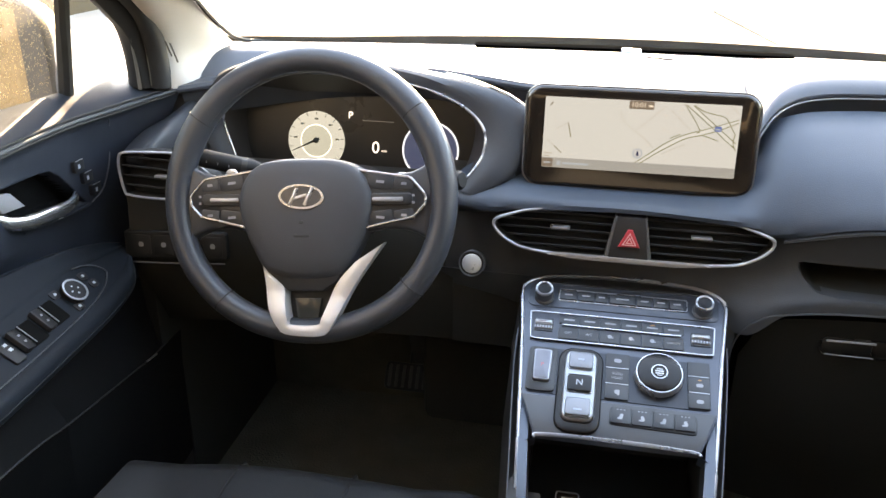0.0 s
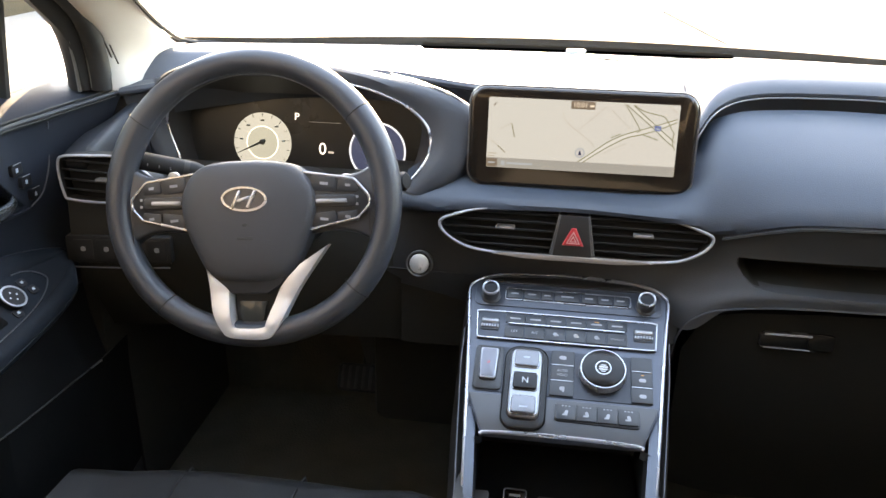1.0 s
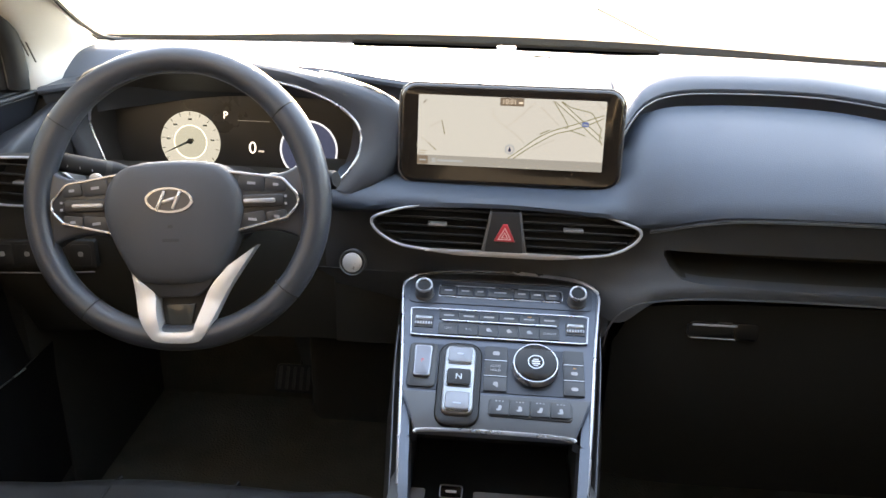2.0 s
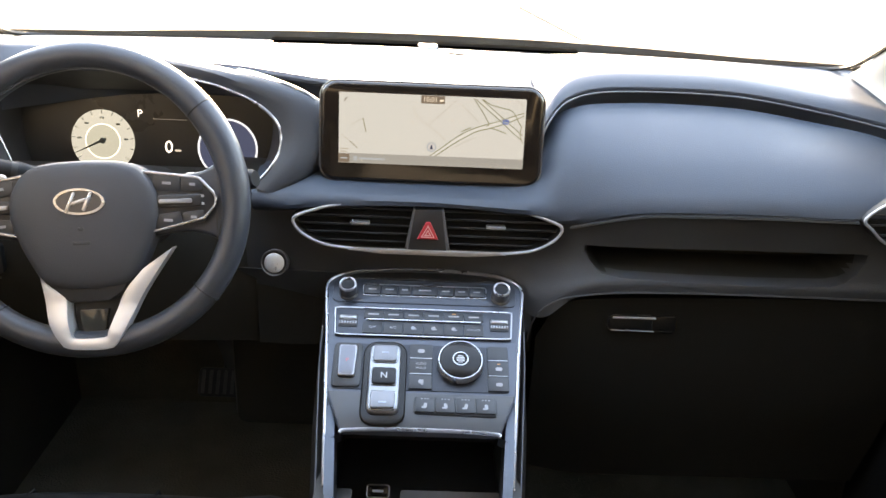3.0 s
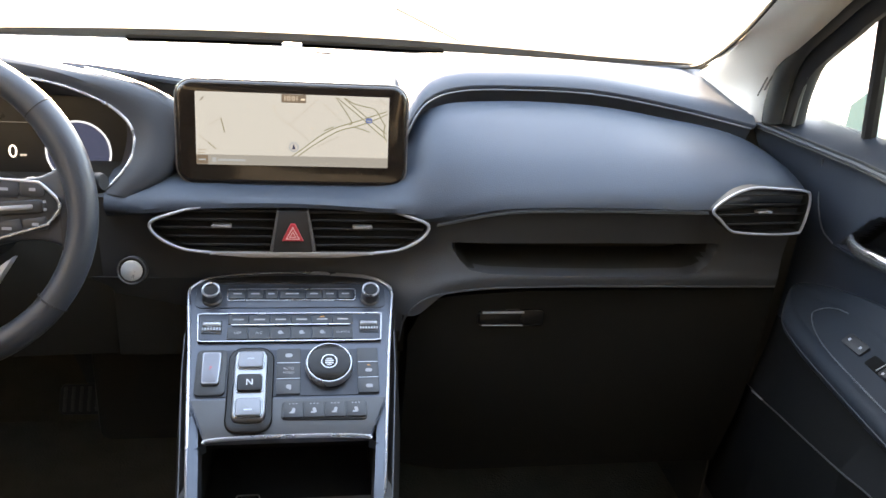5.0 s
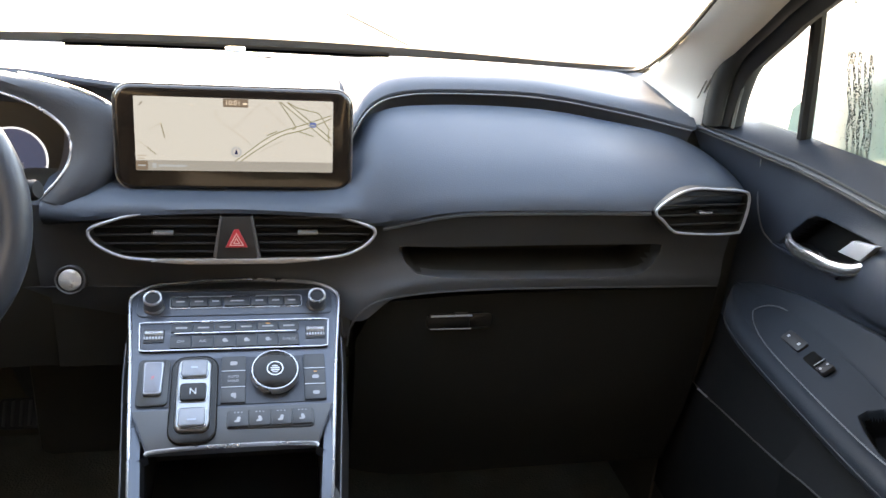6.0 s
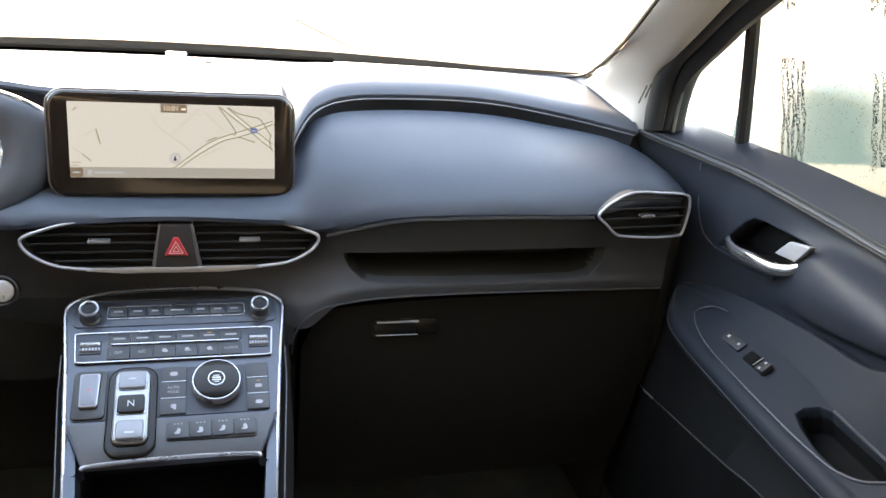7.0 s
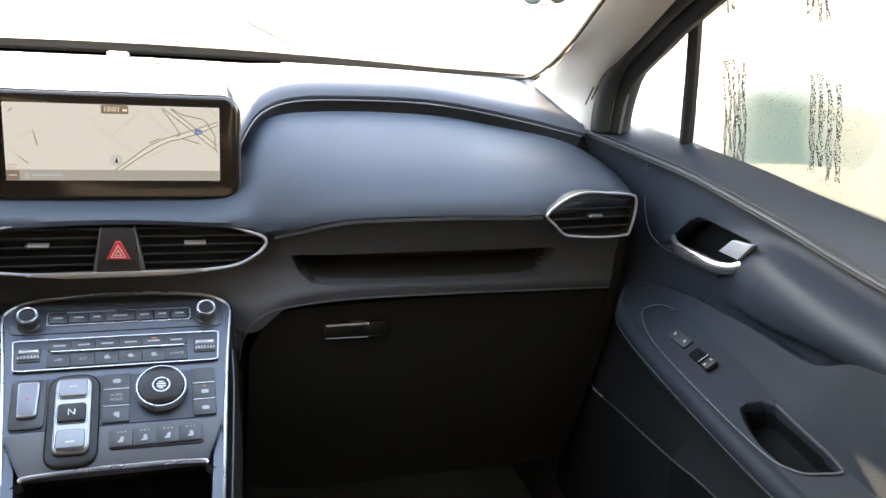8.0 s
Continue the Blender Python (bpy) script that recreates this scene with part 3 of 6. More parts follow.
    # lower edge lines
    part("lower_line", sweep(spline([(s * 0.699, -0.010, 0.809), (s * 0.694, -0.075, 0.8135), (s * 0.6905, -0.125, 0.8215), (s * 0.689, -0.207, 0.830), (s * 0.688, -0.285, 0.839), (s * 0.688, -0.365, 0.849), (s * 0.688, -0.60, 0.855)], 30), 0.0012, sides=6), surface("line_grey", (0.05, 0.05, 0.05), 0.6), d)
    # a glint on the lower line, put in as a short silver piece
    part("sill_glint", sweep([(s * 0.693, -0.055, 0.812), (s * 0.692, -0.085, 0.816)], 0.0014, sides=6), SILVER, d, "silver piece standing for a glint on the sill strip")
    return d


door(-1, "dark vinyl driver's door lining with grey belt strip")
door(1, "dark vinyl passenger's door lining with grey belt strip")


def window_switch(s, y, z, parent, w=0.044, h=0.017):
    """A switch standing at the back of a flat plate, coloured dark like a shaded finger well."""
    m = arm(y, z, s, 0.0015)
    well = part("switch_well_shade", put(prism(rounded(w, h, 0.003, 4), 0.003, Matrix(), 0.0006), m), HOLLOW_SHADE, parent, "flat black shape coloured as a shaded finger well")
    k = part("switch", put(prism(rounded(w * 0.42, h, 0.003, 4), 0.006, Matrix.Translation((w * 0.30, 0, 0.004)) @ pose(0, 0, 0, 0, -14, 0), 0.0015), m), SWITCH, well)
    part("switch_edge", put(box((w * 0.10, 0, 0.0055), (0.0009, h * 0.9, 0.0008)), m), DIMPRINT, well)
    for dx in (-0.005, 0.005):
        part("print", put(box((w * 0.30, dx, 0.0048), (0.0030, 0.0030, 0.0004)), m), DIMPRINT, well)


sw_r = thing("window_switches", "black window and lock switches in the passenger's armrest", "switches", (0.69, -0.26, 0.985))
window_switch(1, -0.281, 0.55, sw_r)
m = arm(-0.229, 0.55, 1, 0.003)
lk = part("lock_switch", put(prism(rounded(0.038, 0.017, 0.003, 4), 0.004, Matrix(), 0.001), m), SWITCH, sw_r, "black lock switch")
for dx in (-0.011, 0.011):
    part("print", put(box((dx, 0.0, 0.0005), (0.0038, 0.0038, 0.0004)), m), DIMPRINT, lk)
sw_l = thing("window_switches", "black window, lock and mirror switches in the driver's armrest", "switches", (-0.69, -0.26, 0.985))
window_switch(-1, -0.264, 0.47, sw_l, 0.042, 0.033)
window_switch(-1, -0.309, 0.44, sw_l, 0.042, 0.033)
m = arm(-0.343, 0.38, -1, 0.003)
lk = part("lock_switch", put(prism(rounded(0.018, 0.030, 0.003, 4), 0.004, Matrix(), 0.001), m), SWITCH, sw_l, "black lock switch")
for dy in (0.004, 0.012):
    part("print", put(box((-0.002, dy, 0.0005), (0.005, 0.004, 0.0004)), m), PRINT, lk)
m = arm(-0.212, 0.52, -1, 0.002)
mk = part("mirror_knob", put(lathe([(0.0, 0), (0.0165, 0), (0.0165, 0.006), (0.0150, 0.0075), (0.0, 0.0075)], Matrix(), 32), m), SWITCH, sw_l, "black round mirror switch")
part("knob_ring", put(hoop([(0.0145, 0.0065), (0.0170, 0.0065), (0.0170, 0.0082), (0.0145, 0.0082)], Matrix(), 32), m), SILVER, mk, "silver ring")
for dx, dy in ((0.006, 0), (-0.006, 0), (0, 0.006), (0, -0.006)):
    part("print", put(box((dx, dy, 0.0078), (0.0022, 0.0022, 0.0004)), m), PRINT, mk)
for y, z in ((-0.233, 0.74), (-0.221, 0.20), (-0.176, 0.70), (-0.172, 0.40)):
    m2 = arm(y, z, -1, 0.002)
    kk = part("mirror_key", put(prism(rounded(0.014, 0.012, 0.003, 3), 0.003, Matrix(), 0.001), m2), SWITCH, sw_l)
    part("print", put(box((0, 0, 0.0004), (0.004, 0.0035, 0.0004)), m2), PRINT, kk)
mem = thing("memory_switches", "black seat memory keys in the driver's door", "switches", (-0.74, -0.085, 1.075))
for i, (y, z) in enumerate(((-0.0838, 1.1213), (-0.0717, 1.1015), (-0.0598, 1.0805))):
    m2 = side(y, z, -1, 0.7500 - 0.002 * i, 0.0030)
    kk = part("memory_key", put(prism(rounded(0.022, 0.016, 0.003, 4), 0.006, Matrix(), 0.0015), m2), SWITCH, mem)
    part("print", put(box((0.002, 0, 0.0004), (0.0045, 0.0055, 0.0004)), m2), PRINT, kk)
    part("key_edge", put(box((0, 0.0085, 0.0004), (0.016, 0.0008, 0.0008)), m2), DIMPRINT, kk)


# ---- side windows ----
def side_pane(s):
    rows = []
    for i in range(40):
        y = -0.045 - 0.9 * i / 39
        rows.append([(s * (0.792 - 0.15 * (j / 12) ** 1.3), y - 0.05 * j / 12, 1.195 + 0.42 * j / 12) for j in range(13)])
    return grid(rows)


def maths(nt, op, a, b=0.0):
    """A math node; a and b are numbers or sockets."""
    m = nt.nodes.new("ShaderNodeMath")
    m.operation = op
    for k, v in enumerate((a, b)):
        if isinstance(v, (int, float)):
            m.inputs[k].default_value = v
        else:
            nt.links.new(v, m.inputs[k])
    return m.outputs[0]


# misted glass with a clear patch that the front vent has dried: its lower edge rises backwards, its rear corner is round
fog = bpy.data.materials.new("fogged_wet_glass")
fog.use_nodes = True
nt = fog.node_tree
n, l = nt.nodes, nt.links
n.remove(n["Principled BSDF"])
co, noi, fine, sep = n.new("ShaderNodeTexCoord"), n.new("ShaderNodeTexNoise"), n.new("ShaderNodeTexVoronoi"), n.new("ShaderNodeSeparateXYZ")
noi.inputs["Scale"].default_value, noi.inputs["Detail"].default_value = 30, 6
fine.inputs["Scale"].default_value = 420
for q in (noi, fine, sep):
    l.new(co.outputs["Object"], q.inputs[0])
up = maths(nt, "SUBTRACT", sep.outputs["Z"], maths(nt, "SUBTRACT", 1.172, maths(nt, "MULTIPLY", sep.outputs["Y"], 0.26)))
da = maths(nt, "MAXIMUM", maths(nt, "SUBTRACT", 0.035, up), 0.0)
db = maths(nt, "MAXIMUM", maths(nt, "SUBTRACT", -0.345, sep.outputs["Y"]), 0.0)
dist = maths(nt, "SQRT", maths(nt, "ADD", maths(nt, "MULTIPLY", da, da), maths(nt, "MULTIPLY", db, db)))
ragged = maths(nt, "ADD", dist, maths(nt, "MULTIPLY", maths(nt, "SUBTRACT", noi.outputs["Fac"], 0.5), 0.010))
mist = n.new("ShaderNodeMapRange")
mist.interpolation_type = "SMOOTHSTEP"
mist.inputs[1].default_value, mist.inputs[2].default_value, mist.inputs[3].default_value, mist.inputs[4].default_value = 0.031, 0.038, 0.03, 0.55
l.new(ragged, mist.inputs[0])
grain = n.new("ShaderNodeMapRange")
grain.inputs[1].default_value, grain.inputs[2].default_value, grain.inputs[3].default_value, grain.inputs[4].default_value = 0.0, 0.8, 0.6, 1.35
l.new(fine.outputs["Distance"], grain.inputs[0])
haze = []  # the dried patch mists over again towards its top and its rear
for socket, a, b, full in ((sep.outputs["Z"], 1.285, 1.38, 0.36), (sep.outputs["Y"], -0.235, -0.345, 0.34)):
    h = n.new("ShaderNodeMapRange")
    h.interpolation_type = "SMOOTHSTEP"
    h.inputs[1].default_value, h.inputs[2].default_value, h.inputs[3].default_value, h.inputs[4].default_value = a, b, 0.0, full
    l.new(maths(nt, "ADD", socket, maths(nt, "MULTIPLY", maths(nt, "SUBTRACT", noi.outputs["Fac"], 0.5), 0.05)), h.inputs[0])
    haze.append(h.outputs[0])
density = maths(nt, "MULTIPLY", maths(nt, "MAXIMUM", mist.outputs[0], maths(nt, "ADD", haze[0], haze[1])), grain.outputs[0])
tr, tl, mx = n.new("ShaderNodeBsdfTransparent"), n.new("ShaderNodeBsdfTranslucent"), n.new("ShaderNodeMixShader")
blur, mb = n.new("ShaderNodeBsdfRefraction"), n.new("ShaderNodeMixShader")
blur.inputs["Color"].default_value = (0.30, 0.31, 0.30, 1)
blur.inputs["Roughness"].default_value = 0.42
blur.inputs["IOR"].default_value = 1.05
mb.inputs[0].default_value = 0.8
tr.inputs[0].default_value = (0.28, 0.29, 0.28, 1)
# the mist's warm colour stands for beige light falling through it from outside
tl.inputs[0].default_value = (0.27, 0.225, 0.165, 1)
l.new(density, mx.inputs[0])
l.new(tr.outputs[0], mb.inputs[1])
l.new(blur.outputs[0], mb.inputs[2])
l.new(mb.outputs[0], mx.inputs[1])
l.new(tl.outputs[0], mx.inputs[2])
l.new(mx.outputs[0], n["Material Output"].inputs[0])
wet = fog.copy()  # the driver's glass is clearer
wet.name = "wet_side_glass"
wet.node_tree.nodes[mb.name].inputs[0].default_value = 0.12
wet.node_tree.nodes[blur.name].inputs["Roughness"].default_value = 0.12
smoke = bpy.data.materials.new("smoked_glass")
smoke.use_nodes = True
smoke.node_tree.nodes.remove(smoke.node_tree.nodes["Principled BSDF"])
sm = smoke.node_tree.nodes.new("ShaderNodeBsdfTransparent")
sm.inputs[0].default_value = (0.42, 0.43, 0.42, 1)
smoke.node_tree.links.new(sm.outputs[0], smoke.node_tree.nodes["Material Output"].inputs[0])
for s, nm in ((-1, "window_2"), (1, "window_3")):
    ob = setting(nm, side_pane(s), fog if s > 0 else wet, "fogged side window with running water drops", "car window")
    rows = [[(s * (0.772 - 0.02 * j / 8), 0.06 - 0.11 * i / 8, 1.20 + 0.16 * j / 8) for j in range(9)] for i in range(9)]
    ob = setting("window_4" if s < 0 else "window_5", grid(rows), smoke, "small fixed quarter window", "car window")
    ob.visible_shadow = False
# trails of drops on the passenger's glass
# opaque near-black colour stands for drops seen against the light
DROP = bpy.data.materials.new("water_drop")
DROP.use_nodes = True
DROP.node_tree.nodes["Principled BSDF"].inputs["Base Color"].default_value = (0.045, 0.055, 0.055, 1)
DROP.node_tree.nodes["Principled BSDF"].inputs["Roughness"].default_value = 0.25
DROP.node_tree.nodes["Principled BSDF"].inputs["Transmission Weight"].default_value = 0.0
rnd = random.Random(7)


def drops(s, trails, loose, mat):
    vs, fs = [], []

    def drop(y, z, r, stretch):
        j = (z - 1.195) / 0.42 * 12
        x = 0.792 - 0.15 * (max(0, j) / 12) ** 1.3
        base = len(vs)
        for k in range(8):
            a = 2 * math.pi * k / 8
            vs.append((s * x, y + r * math.cos(a), z + r * stretch * math.sin(a)))
        vs.append((s * (x - r * 0.6), y, z))
        for k in range(8):
            fs.append((base + k, base + (k + 1) % 8, base + 8))

    for y0, y1, z0, z1, count in trails:
        width = (y1 - y0) / count
        for lane in range(count):
            yl = y0 + width * (lane + 0.5)
            top, foot = z1 - rnd.uniform(0, 0.022), z0 + rnd.uniform(0, 0.016)
            wave = rnd.uniform(0, 6)
            z = top
            while z > foot:
                mid = yl + 0.0014 * math.sin(z * 90 + wave)
                half = width * 0.40 * (0.75 + 0.25 * math.sin(z * 150 + wave))
                for _ in range(5):
                    drop(mid + rnd.uniform(-half, half), z + rnd.uniform(-0.001, 0.001), rnd.uniform(0.0004, 0.0010), rnd.uniform(1.0, 2.0))
                drop(mid + half, z, rnd.uniform(0.0004, 0.0009), 2.2)
                z -= rnd.uniform(0.0016, 0.0030)
    for _ in range(loose[0]):
        drop(rnd.uniform(loose[1], loose[2]), rnd.uniform(loose[3], loose[4]), rnd.uniform(0.0003, 0.0007), rnd.uniform(0.9, 1.5))
    me = bpy.data.meshes.new("water_drops")
    me.from_pydata(vs, [], fs)
    me.materials.append(mat)
    return tagged(new("water_drops", me), "small water drops running down the window glass", "water drops", kind="stuff")


drops(1, [(-0.164, -0.114, 1.200, 1.352, 5), (-0.332, -0.277, 1.235, 1.365, 4), (-0.150, -0.125, 1.40, 1.47, 3), (-0.315, -0.275, 1.41, 1.47, 4)], (1500, -0.36, -0.06, 1.20, 1.36), DROP)
# opaque gold colour imitates the sun's sparkle in the driver's side drops
GLINT_DROP = surface("sun_glint_drop", (0.75, 0.62, 0.38), 0.2, wear=0.1)
drops(-1, [], (5000, -0.36, -0.06, 1.20, 1.44), GLINT_DROP)


def pillar_set(s):
    p = thing("a_pillar", "pale cloth-covered windscreen pillar", "pillar", (s * 0.66, 0.06, 1.21), kind="structure")
    base = [(s * 0.640, 0.225, 1.235), (s * 0.645, 0.15, 1.215), (s * 0.655, 0.062, 1.205), (s * 0.695, 0.050, 1.200), (s * 0.74, 0.10, 1.20), (s * 0.70, 0.24, 1.22)]
    mid = [(s * 0.612, 0.060, 1.322), (s * 0.622, 0.05, 1.306), (s * 0.655, 0.015, 1.300), (s * 0.678, 0.004, 1.312), (s * 0.72, 0.02, 1.33), (s * 0.66, 0.07, 1.335)]
    top = [(s * 0.54, -0.36, 1.62), (s * 0.55, -0.38, 1.60), (s * 0.59, -0.42, 1.585), (s * 0.62, -0.43, 1.60), (s * 0.66, -0.40, 1.63), (s * 0.60, -0.34, 1.635)]
    xs = np.array([np.ravel(base), np.ravel(mid), np.ravel(top)])
    rows = [spline(r.reshape(-1, 3), 24, closed=True).tolist() for r in spline(xs, 20)]
    part("pillar_trim", grid(rows, close_v=True, caps=True), CREAM, p)
    for i in range(2):
        part("airbag_mark", prism(rounded(0.003, 0.030 - 0.006 * i, 0.001, 2), 0.001, plane_at((s * (0.6485 + 0.006 * i), 0.0295 - 0.003 * i, 1.260 + 0.006 * i), (s * 0.9, 0.45 * s, 0) if s > 0 else (0.9, -0.45, 0), (0, -0.35, 0.94))), surface("print_brown", (0.10, 0.09, 0.08), 0.7), p)
    part("glass_seal", sweep(spline([(s * 0.50, 0.300, 1.237), (s * 0.595, 0.245, 1.244), (s * 0.628, 0.205, 1.254), (s * 0.623, 0.140, 1.279), (s * 0.606, 0.044, 1.324), (s * 0.583, -0.07, 1.390), (s * 0.53, -0.38, 1.60)], 40), 0.0035, sides=6), RUBBER, p, "black edge seal of the windscreen")
    # black door frame round the small fixed window
    fr = [(s * 0.715, 0.055, 1.21), (s * 0.712, 0.048, 1.26), (s * 0.704, 0.018, 1.315), (s * 0.70, -0.05, 1.37), (s * 0.685, -0.14, 1.425), (s * 0.64, -0.45, 1.60)]
    part("door_frame", sweep(spline(fr, 30), 0.031, flat=0.75, sides=12), RUBBER, p, "black rubber-edged door frame")
    part("frame_seal", sweep(spline([(x - s * 0.031, y - 0.009, z - 0.002) for x, y, z in fr], 30), 0.0155, sides=12), RUBBER, p)
    # outer painted body of the pillar, unseen, added to block sun; bright frame seams
    part("pillar_body", sweep(spline([(s * 0.745, 0.19, 1.20), (s * 0.735, 0.135, 1.27), (s * 0.722, 0.095, 1.335), (s * 0.71, 0.02, 1.39), (s * 0.69, -0.08, 1.445), (s * 0.65, -0.40, 1.62)], 24), 0.044, sides=12), PAINT, p, "white painted outer pillar, unseen, blocking the sun")
    FRAME_SEAM = surface("frame_seam_grey", (0.17, 0.165, 0.15), 0.35, 0.2)
    part("frame_seam", sweep(spline([(x - s * 0.0235, y - 0.0215, z + 0.000) for x, y, z in fr], 30), 0.0016, sides=6), FRAME_SEAM, p)
    part("frame_seam", sweep(spline([(x - s * 0.008, y - 0.0285, z - 0.004) for x, y, z in fr], 30), 0.0026, sides=6), FRAME_SEAM, p)
    part("window_divider", sweep(spline([(s * 0.780, -0.043, 1.195), (s * 0.752, -0.060, 1.31), (s * 0.72, -0.085, 1.40), (s * 0.70, -0.10, 1.45)], 12), 0.012, flat=0.8), RUBBER, p, "black window divider bar")
    return p


pillar_set(-1)
pillar_set(1)

# ---- dashboard ----
dash = thing("dashboard", "dark leather-covered car dashboard with grey stitching", "dashboard", (0, 0.1, 1.0))


def ridge(x):
    """The front edge of the upper pad: y, z."""
    t = spline([(-0.66, 0.046, 1.206), (-0.56, 0.10, 1.216), (-0.43, 0.12, 1.232), (-0.286, 0.12, 1.234), (-0.15, 0.11, 1.222), (0.0, 0.105, 1.214), (0.09, 0.08, 1.19), (0.135, 0.036, 1.150), (0.150, 0.046, 1.178), (0.165, 0.062, 1.203), (0.184, 0.082, 1.219), (0.22, 0.106, 1.2285), (0.286, 0.12, 1.232), (0.432, 0.12, 1.231), (0.562, 0.10, 1.216), (0.66, 0.044, 1.204)], 240)
    return np.interp(x, t[:, 0], t[:, 1]), np.interp(x, t[:, 0], t[:, 2])


def cowl(x):
    return 0.385 - 0.405 * x * x, 1.232 + 0.038 * x * x


def pad_row(x):
    """Closed section of the upper pad at x."""
    (ry, rz), (cy, cz) = ridge(x), cowl(x)
    if abs(x) < 0.147:  # it runs on behind the screen
        ry, rz = max(ry, 0.09), max(rz, 1.214)
    k = 0.25 + 0.75 * max(0.0, min(1.0, (x + 0.10) / 0.25))
    tops = []
    for f in (1.0, 0.85, 0.65, 0.45, 0.30, 0.20):
        y = ry + 0.05 + (cy - ry - 0.05) * f
        low = rz + 0.016 * k
        if x < 0.24:  # the shoulder beside the screen climbs to the flat top
            t = min(1.0, f / 0.5)
            low += max(0.0, 1.238 - low) * t * t * (3 - 2 * t)
        side_blend = max(0.0, min(1.0, (-x - 0.44) / 0.10))
        t = min(1.0, (f + 0.08) / 0.40)  # the outer corners climb early, then lie flat to the glass
        low += side_blend * max(0.0, cz - 0.004 - low) * t * t * (3 - 2 * t)
        tops.append((x, y, low + (cz - low) * f + 0.012 * f * (1 - f)))
    return [(x, cy + 0.03, cz - 0.03)] + tops + [(x, ry + 0.044, rz + 0.0160 * k), (x, ry + 0.032, rz + 0.0145 * k), (x, ry + 0.021, rz + 0.0115 * k), (x, ry + 0.011, rz + 0.0070 * k), (x, ry + 0.004, rz + 0.002), (x, ry, rz - 0.003), (x, ry + 0.001, rz - 0.007), (x, ry + 0.012, rz - 0.012), (x, ry + 0.03, rz - 0.05), (x, cy, rz - 0.06)]


rows = [pad_row(x) for x in np.linspace(-0.66, 0.66, 133)]
part("top_pad", grid(rows, close_v=True, caps=True), SOFT, dash, "dark soft-touch upper pad")
rows = [[(x, ridge(x)[0] - 0.001, ridge(x)[1] - 0.0095)] for x in np.linspace(0.148, 0.655, 60)]
part("bright_strip", sweep([r[0] for r in rows], 0.0013), surface("strip_grey", (0.16, 0.165, 0.18), 0.42, 0.5), dash, "thin satin grey strip")

# padded face in front of the passenger, running on under the screen
FACE = [
    (-0.235, [(0.05, 1.112), (0.02, 1.108), (0.0, 1.102), (-0.012, 1.092), (-0.014, 1.078), (0.0, 1.066), (0.06, 1.07), (0.06, 1.10)]),
    (-0.185, [(0.05, 1.142), (0.02, 1.120), (-0.004, 1.107), (-0.022, 1.094), (-0.026, 1.080), (-0.004, 1.070), (0.06, 1.07), (0.08, 1.13)]),
    (-0.13, [(0.06, 1.128), (0.015, 1.116), (-0.012, 1.109), (-0.030, 1.101), (-0.034, 1.088), (-0.012, 1.080), (0.06, 1.07), (0.08, 1.15)]),
    (0.0, [(0.06, 1.124), (0.015, 1.114), (-0.012, 1.109), (-0.032, 1.103), (-0.036, 1.094), (-0.012, 1.088), (0.06, 1.07), (0.08, 1.15)]),
    (0.13, [(0.060, 1.132), (0.03, 1.124), (-0.008, 1.112), (-0.032, 1.100), (-0.036, 1.088), (-0.012, 1.080), (0.06, 1.07), (0.10, 1.18)]),
    (0.185, [(0.088, 1.196), (0.045, 1.176), (0.0, 1.142), (-0.032, 1.100), (-0.036, 1.078), (-0.014, 1.070), (0.06, 1.07), (0.12, 1.19)]),
    (0.277, [(0.113, 1.207), (0.06, 1.190), (0.0, 1.157), (-0.042, 1.120), (-0.053, 1.101), (-0.035, 1.093), (0.06, 1.08), (0.13, 1.20)]),
    (0.43, [(0.114, 1.206), (0.06, 1.190), (-0.005, 1.161), (-0.052, 1.129), (-0.065, 1.110), (-0.045, 1.102), (0.06, 1.09), (0.13, 1.20)]),
    (0.545, [(0.098, 1.194), (0.05, 1.183), (-0.015, 1.165), (-0.066, 1.139), (-0.083, 1.116), (-0.065, 1.108), (0.06, 1.09), (0.12, 1.19)]),
    (0.62, [(0.060, 1.187), (0.03, 1.179), (-0.02, 1.168), (-0.066, 1.152), (-0.078, 1.134), (-0.060, 1.110), (0.05, 1.09), (0.09, 1.18)]),
    (0.665, [(0.035, 1.172), (0.010, 1.167), (-0.024, 1.158), (-0.060, 1.145), (-0.072, 1.131), (-0.056, 1.110), (0.04, 1.09), (0.06, 1.15)]),
    (0.70, [(0.010, 1.150), (-0.006, 1.147), (-0.024, 1.143), (-0.046, 1.136), (-0.058, 1.126), (-0.050, 1.110), (0.03, 1.09), (0.03, 1.12)]),
]


def padded(stations, n):
    rows = []
    for r in spline(np.array([[s[0], *np.ravel(s[1])] for s in stations], float), n):
        yz = r[1:].reshape(-1, 2)
        rows.append([(r[0], y, z) for y, z in spline(yz[:6], 22)] + [(r[0], *yz[6]), (r[0], *yz[7])])
    return grid(rows, close_v=True, caps=True)


part("padded_face", padded(FACE, 90), LEATHER, dash, "padded dark leather face with a stitched seam")
part("corner_pad", padded([(-0.634, [(y + 0.10, z) for y, z in FACE[-3][1]]), (-0.641, [(y + 0.06, z) for y, z in FACE[-3][1]]), (-0.652, [(y + 0.022, z) for y, z in FACE[-3][1]]), (-0.67, [((y + q) / 2, (z + w) / 2) for (y, z), (q, w) in zip(FACE[-3][1], FACE[-1][1])]), (-0.70, FACE[-1][1])], 30), SHADED_LEATHER, dash, "padded leather corner by the driver's door")

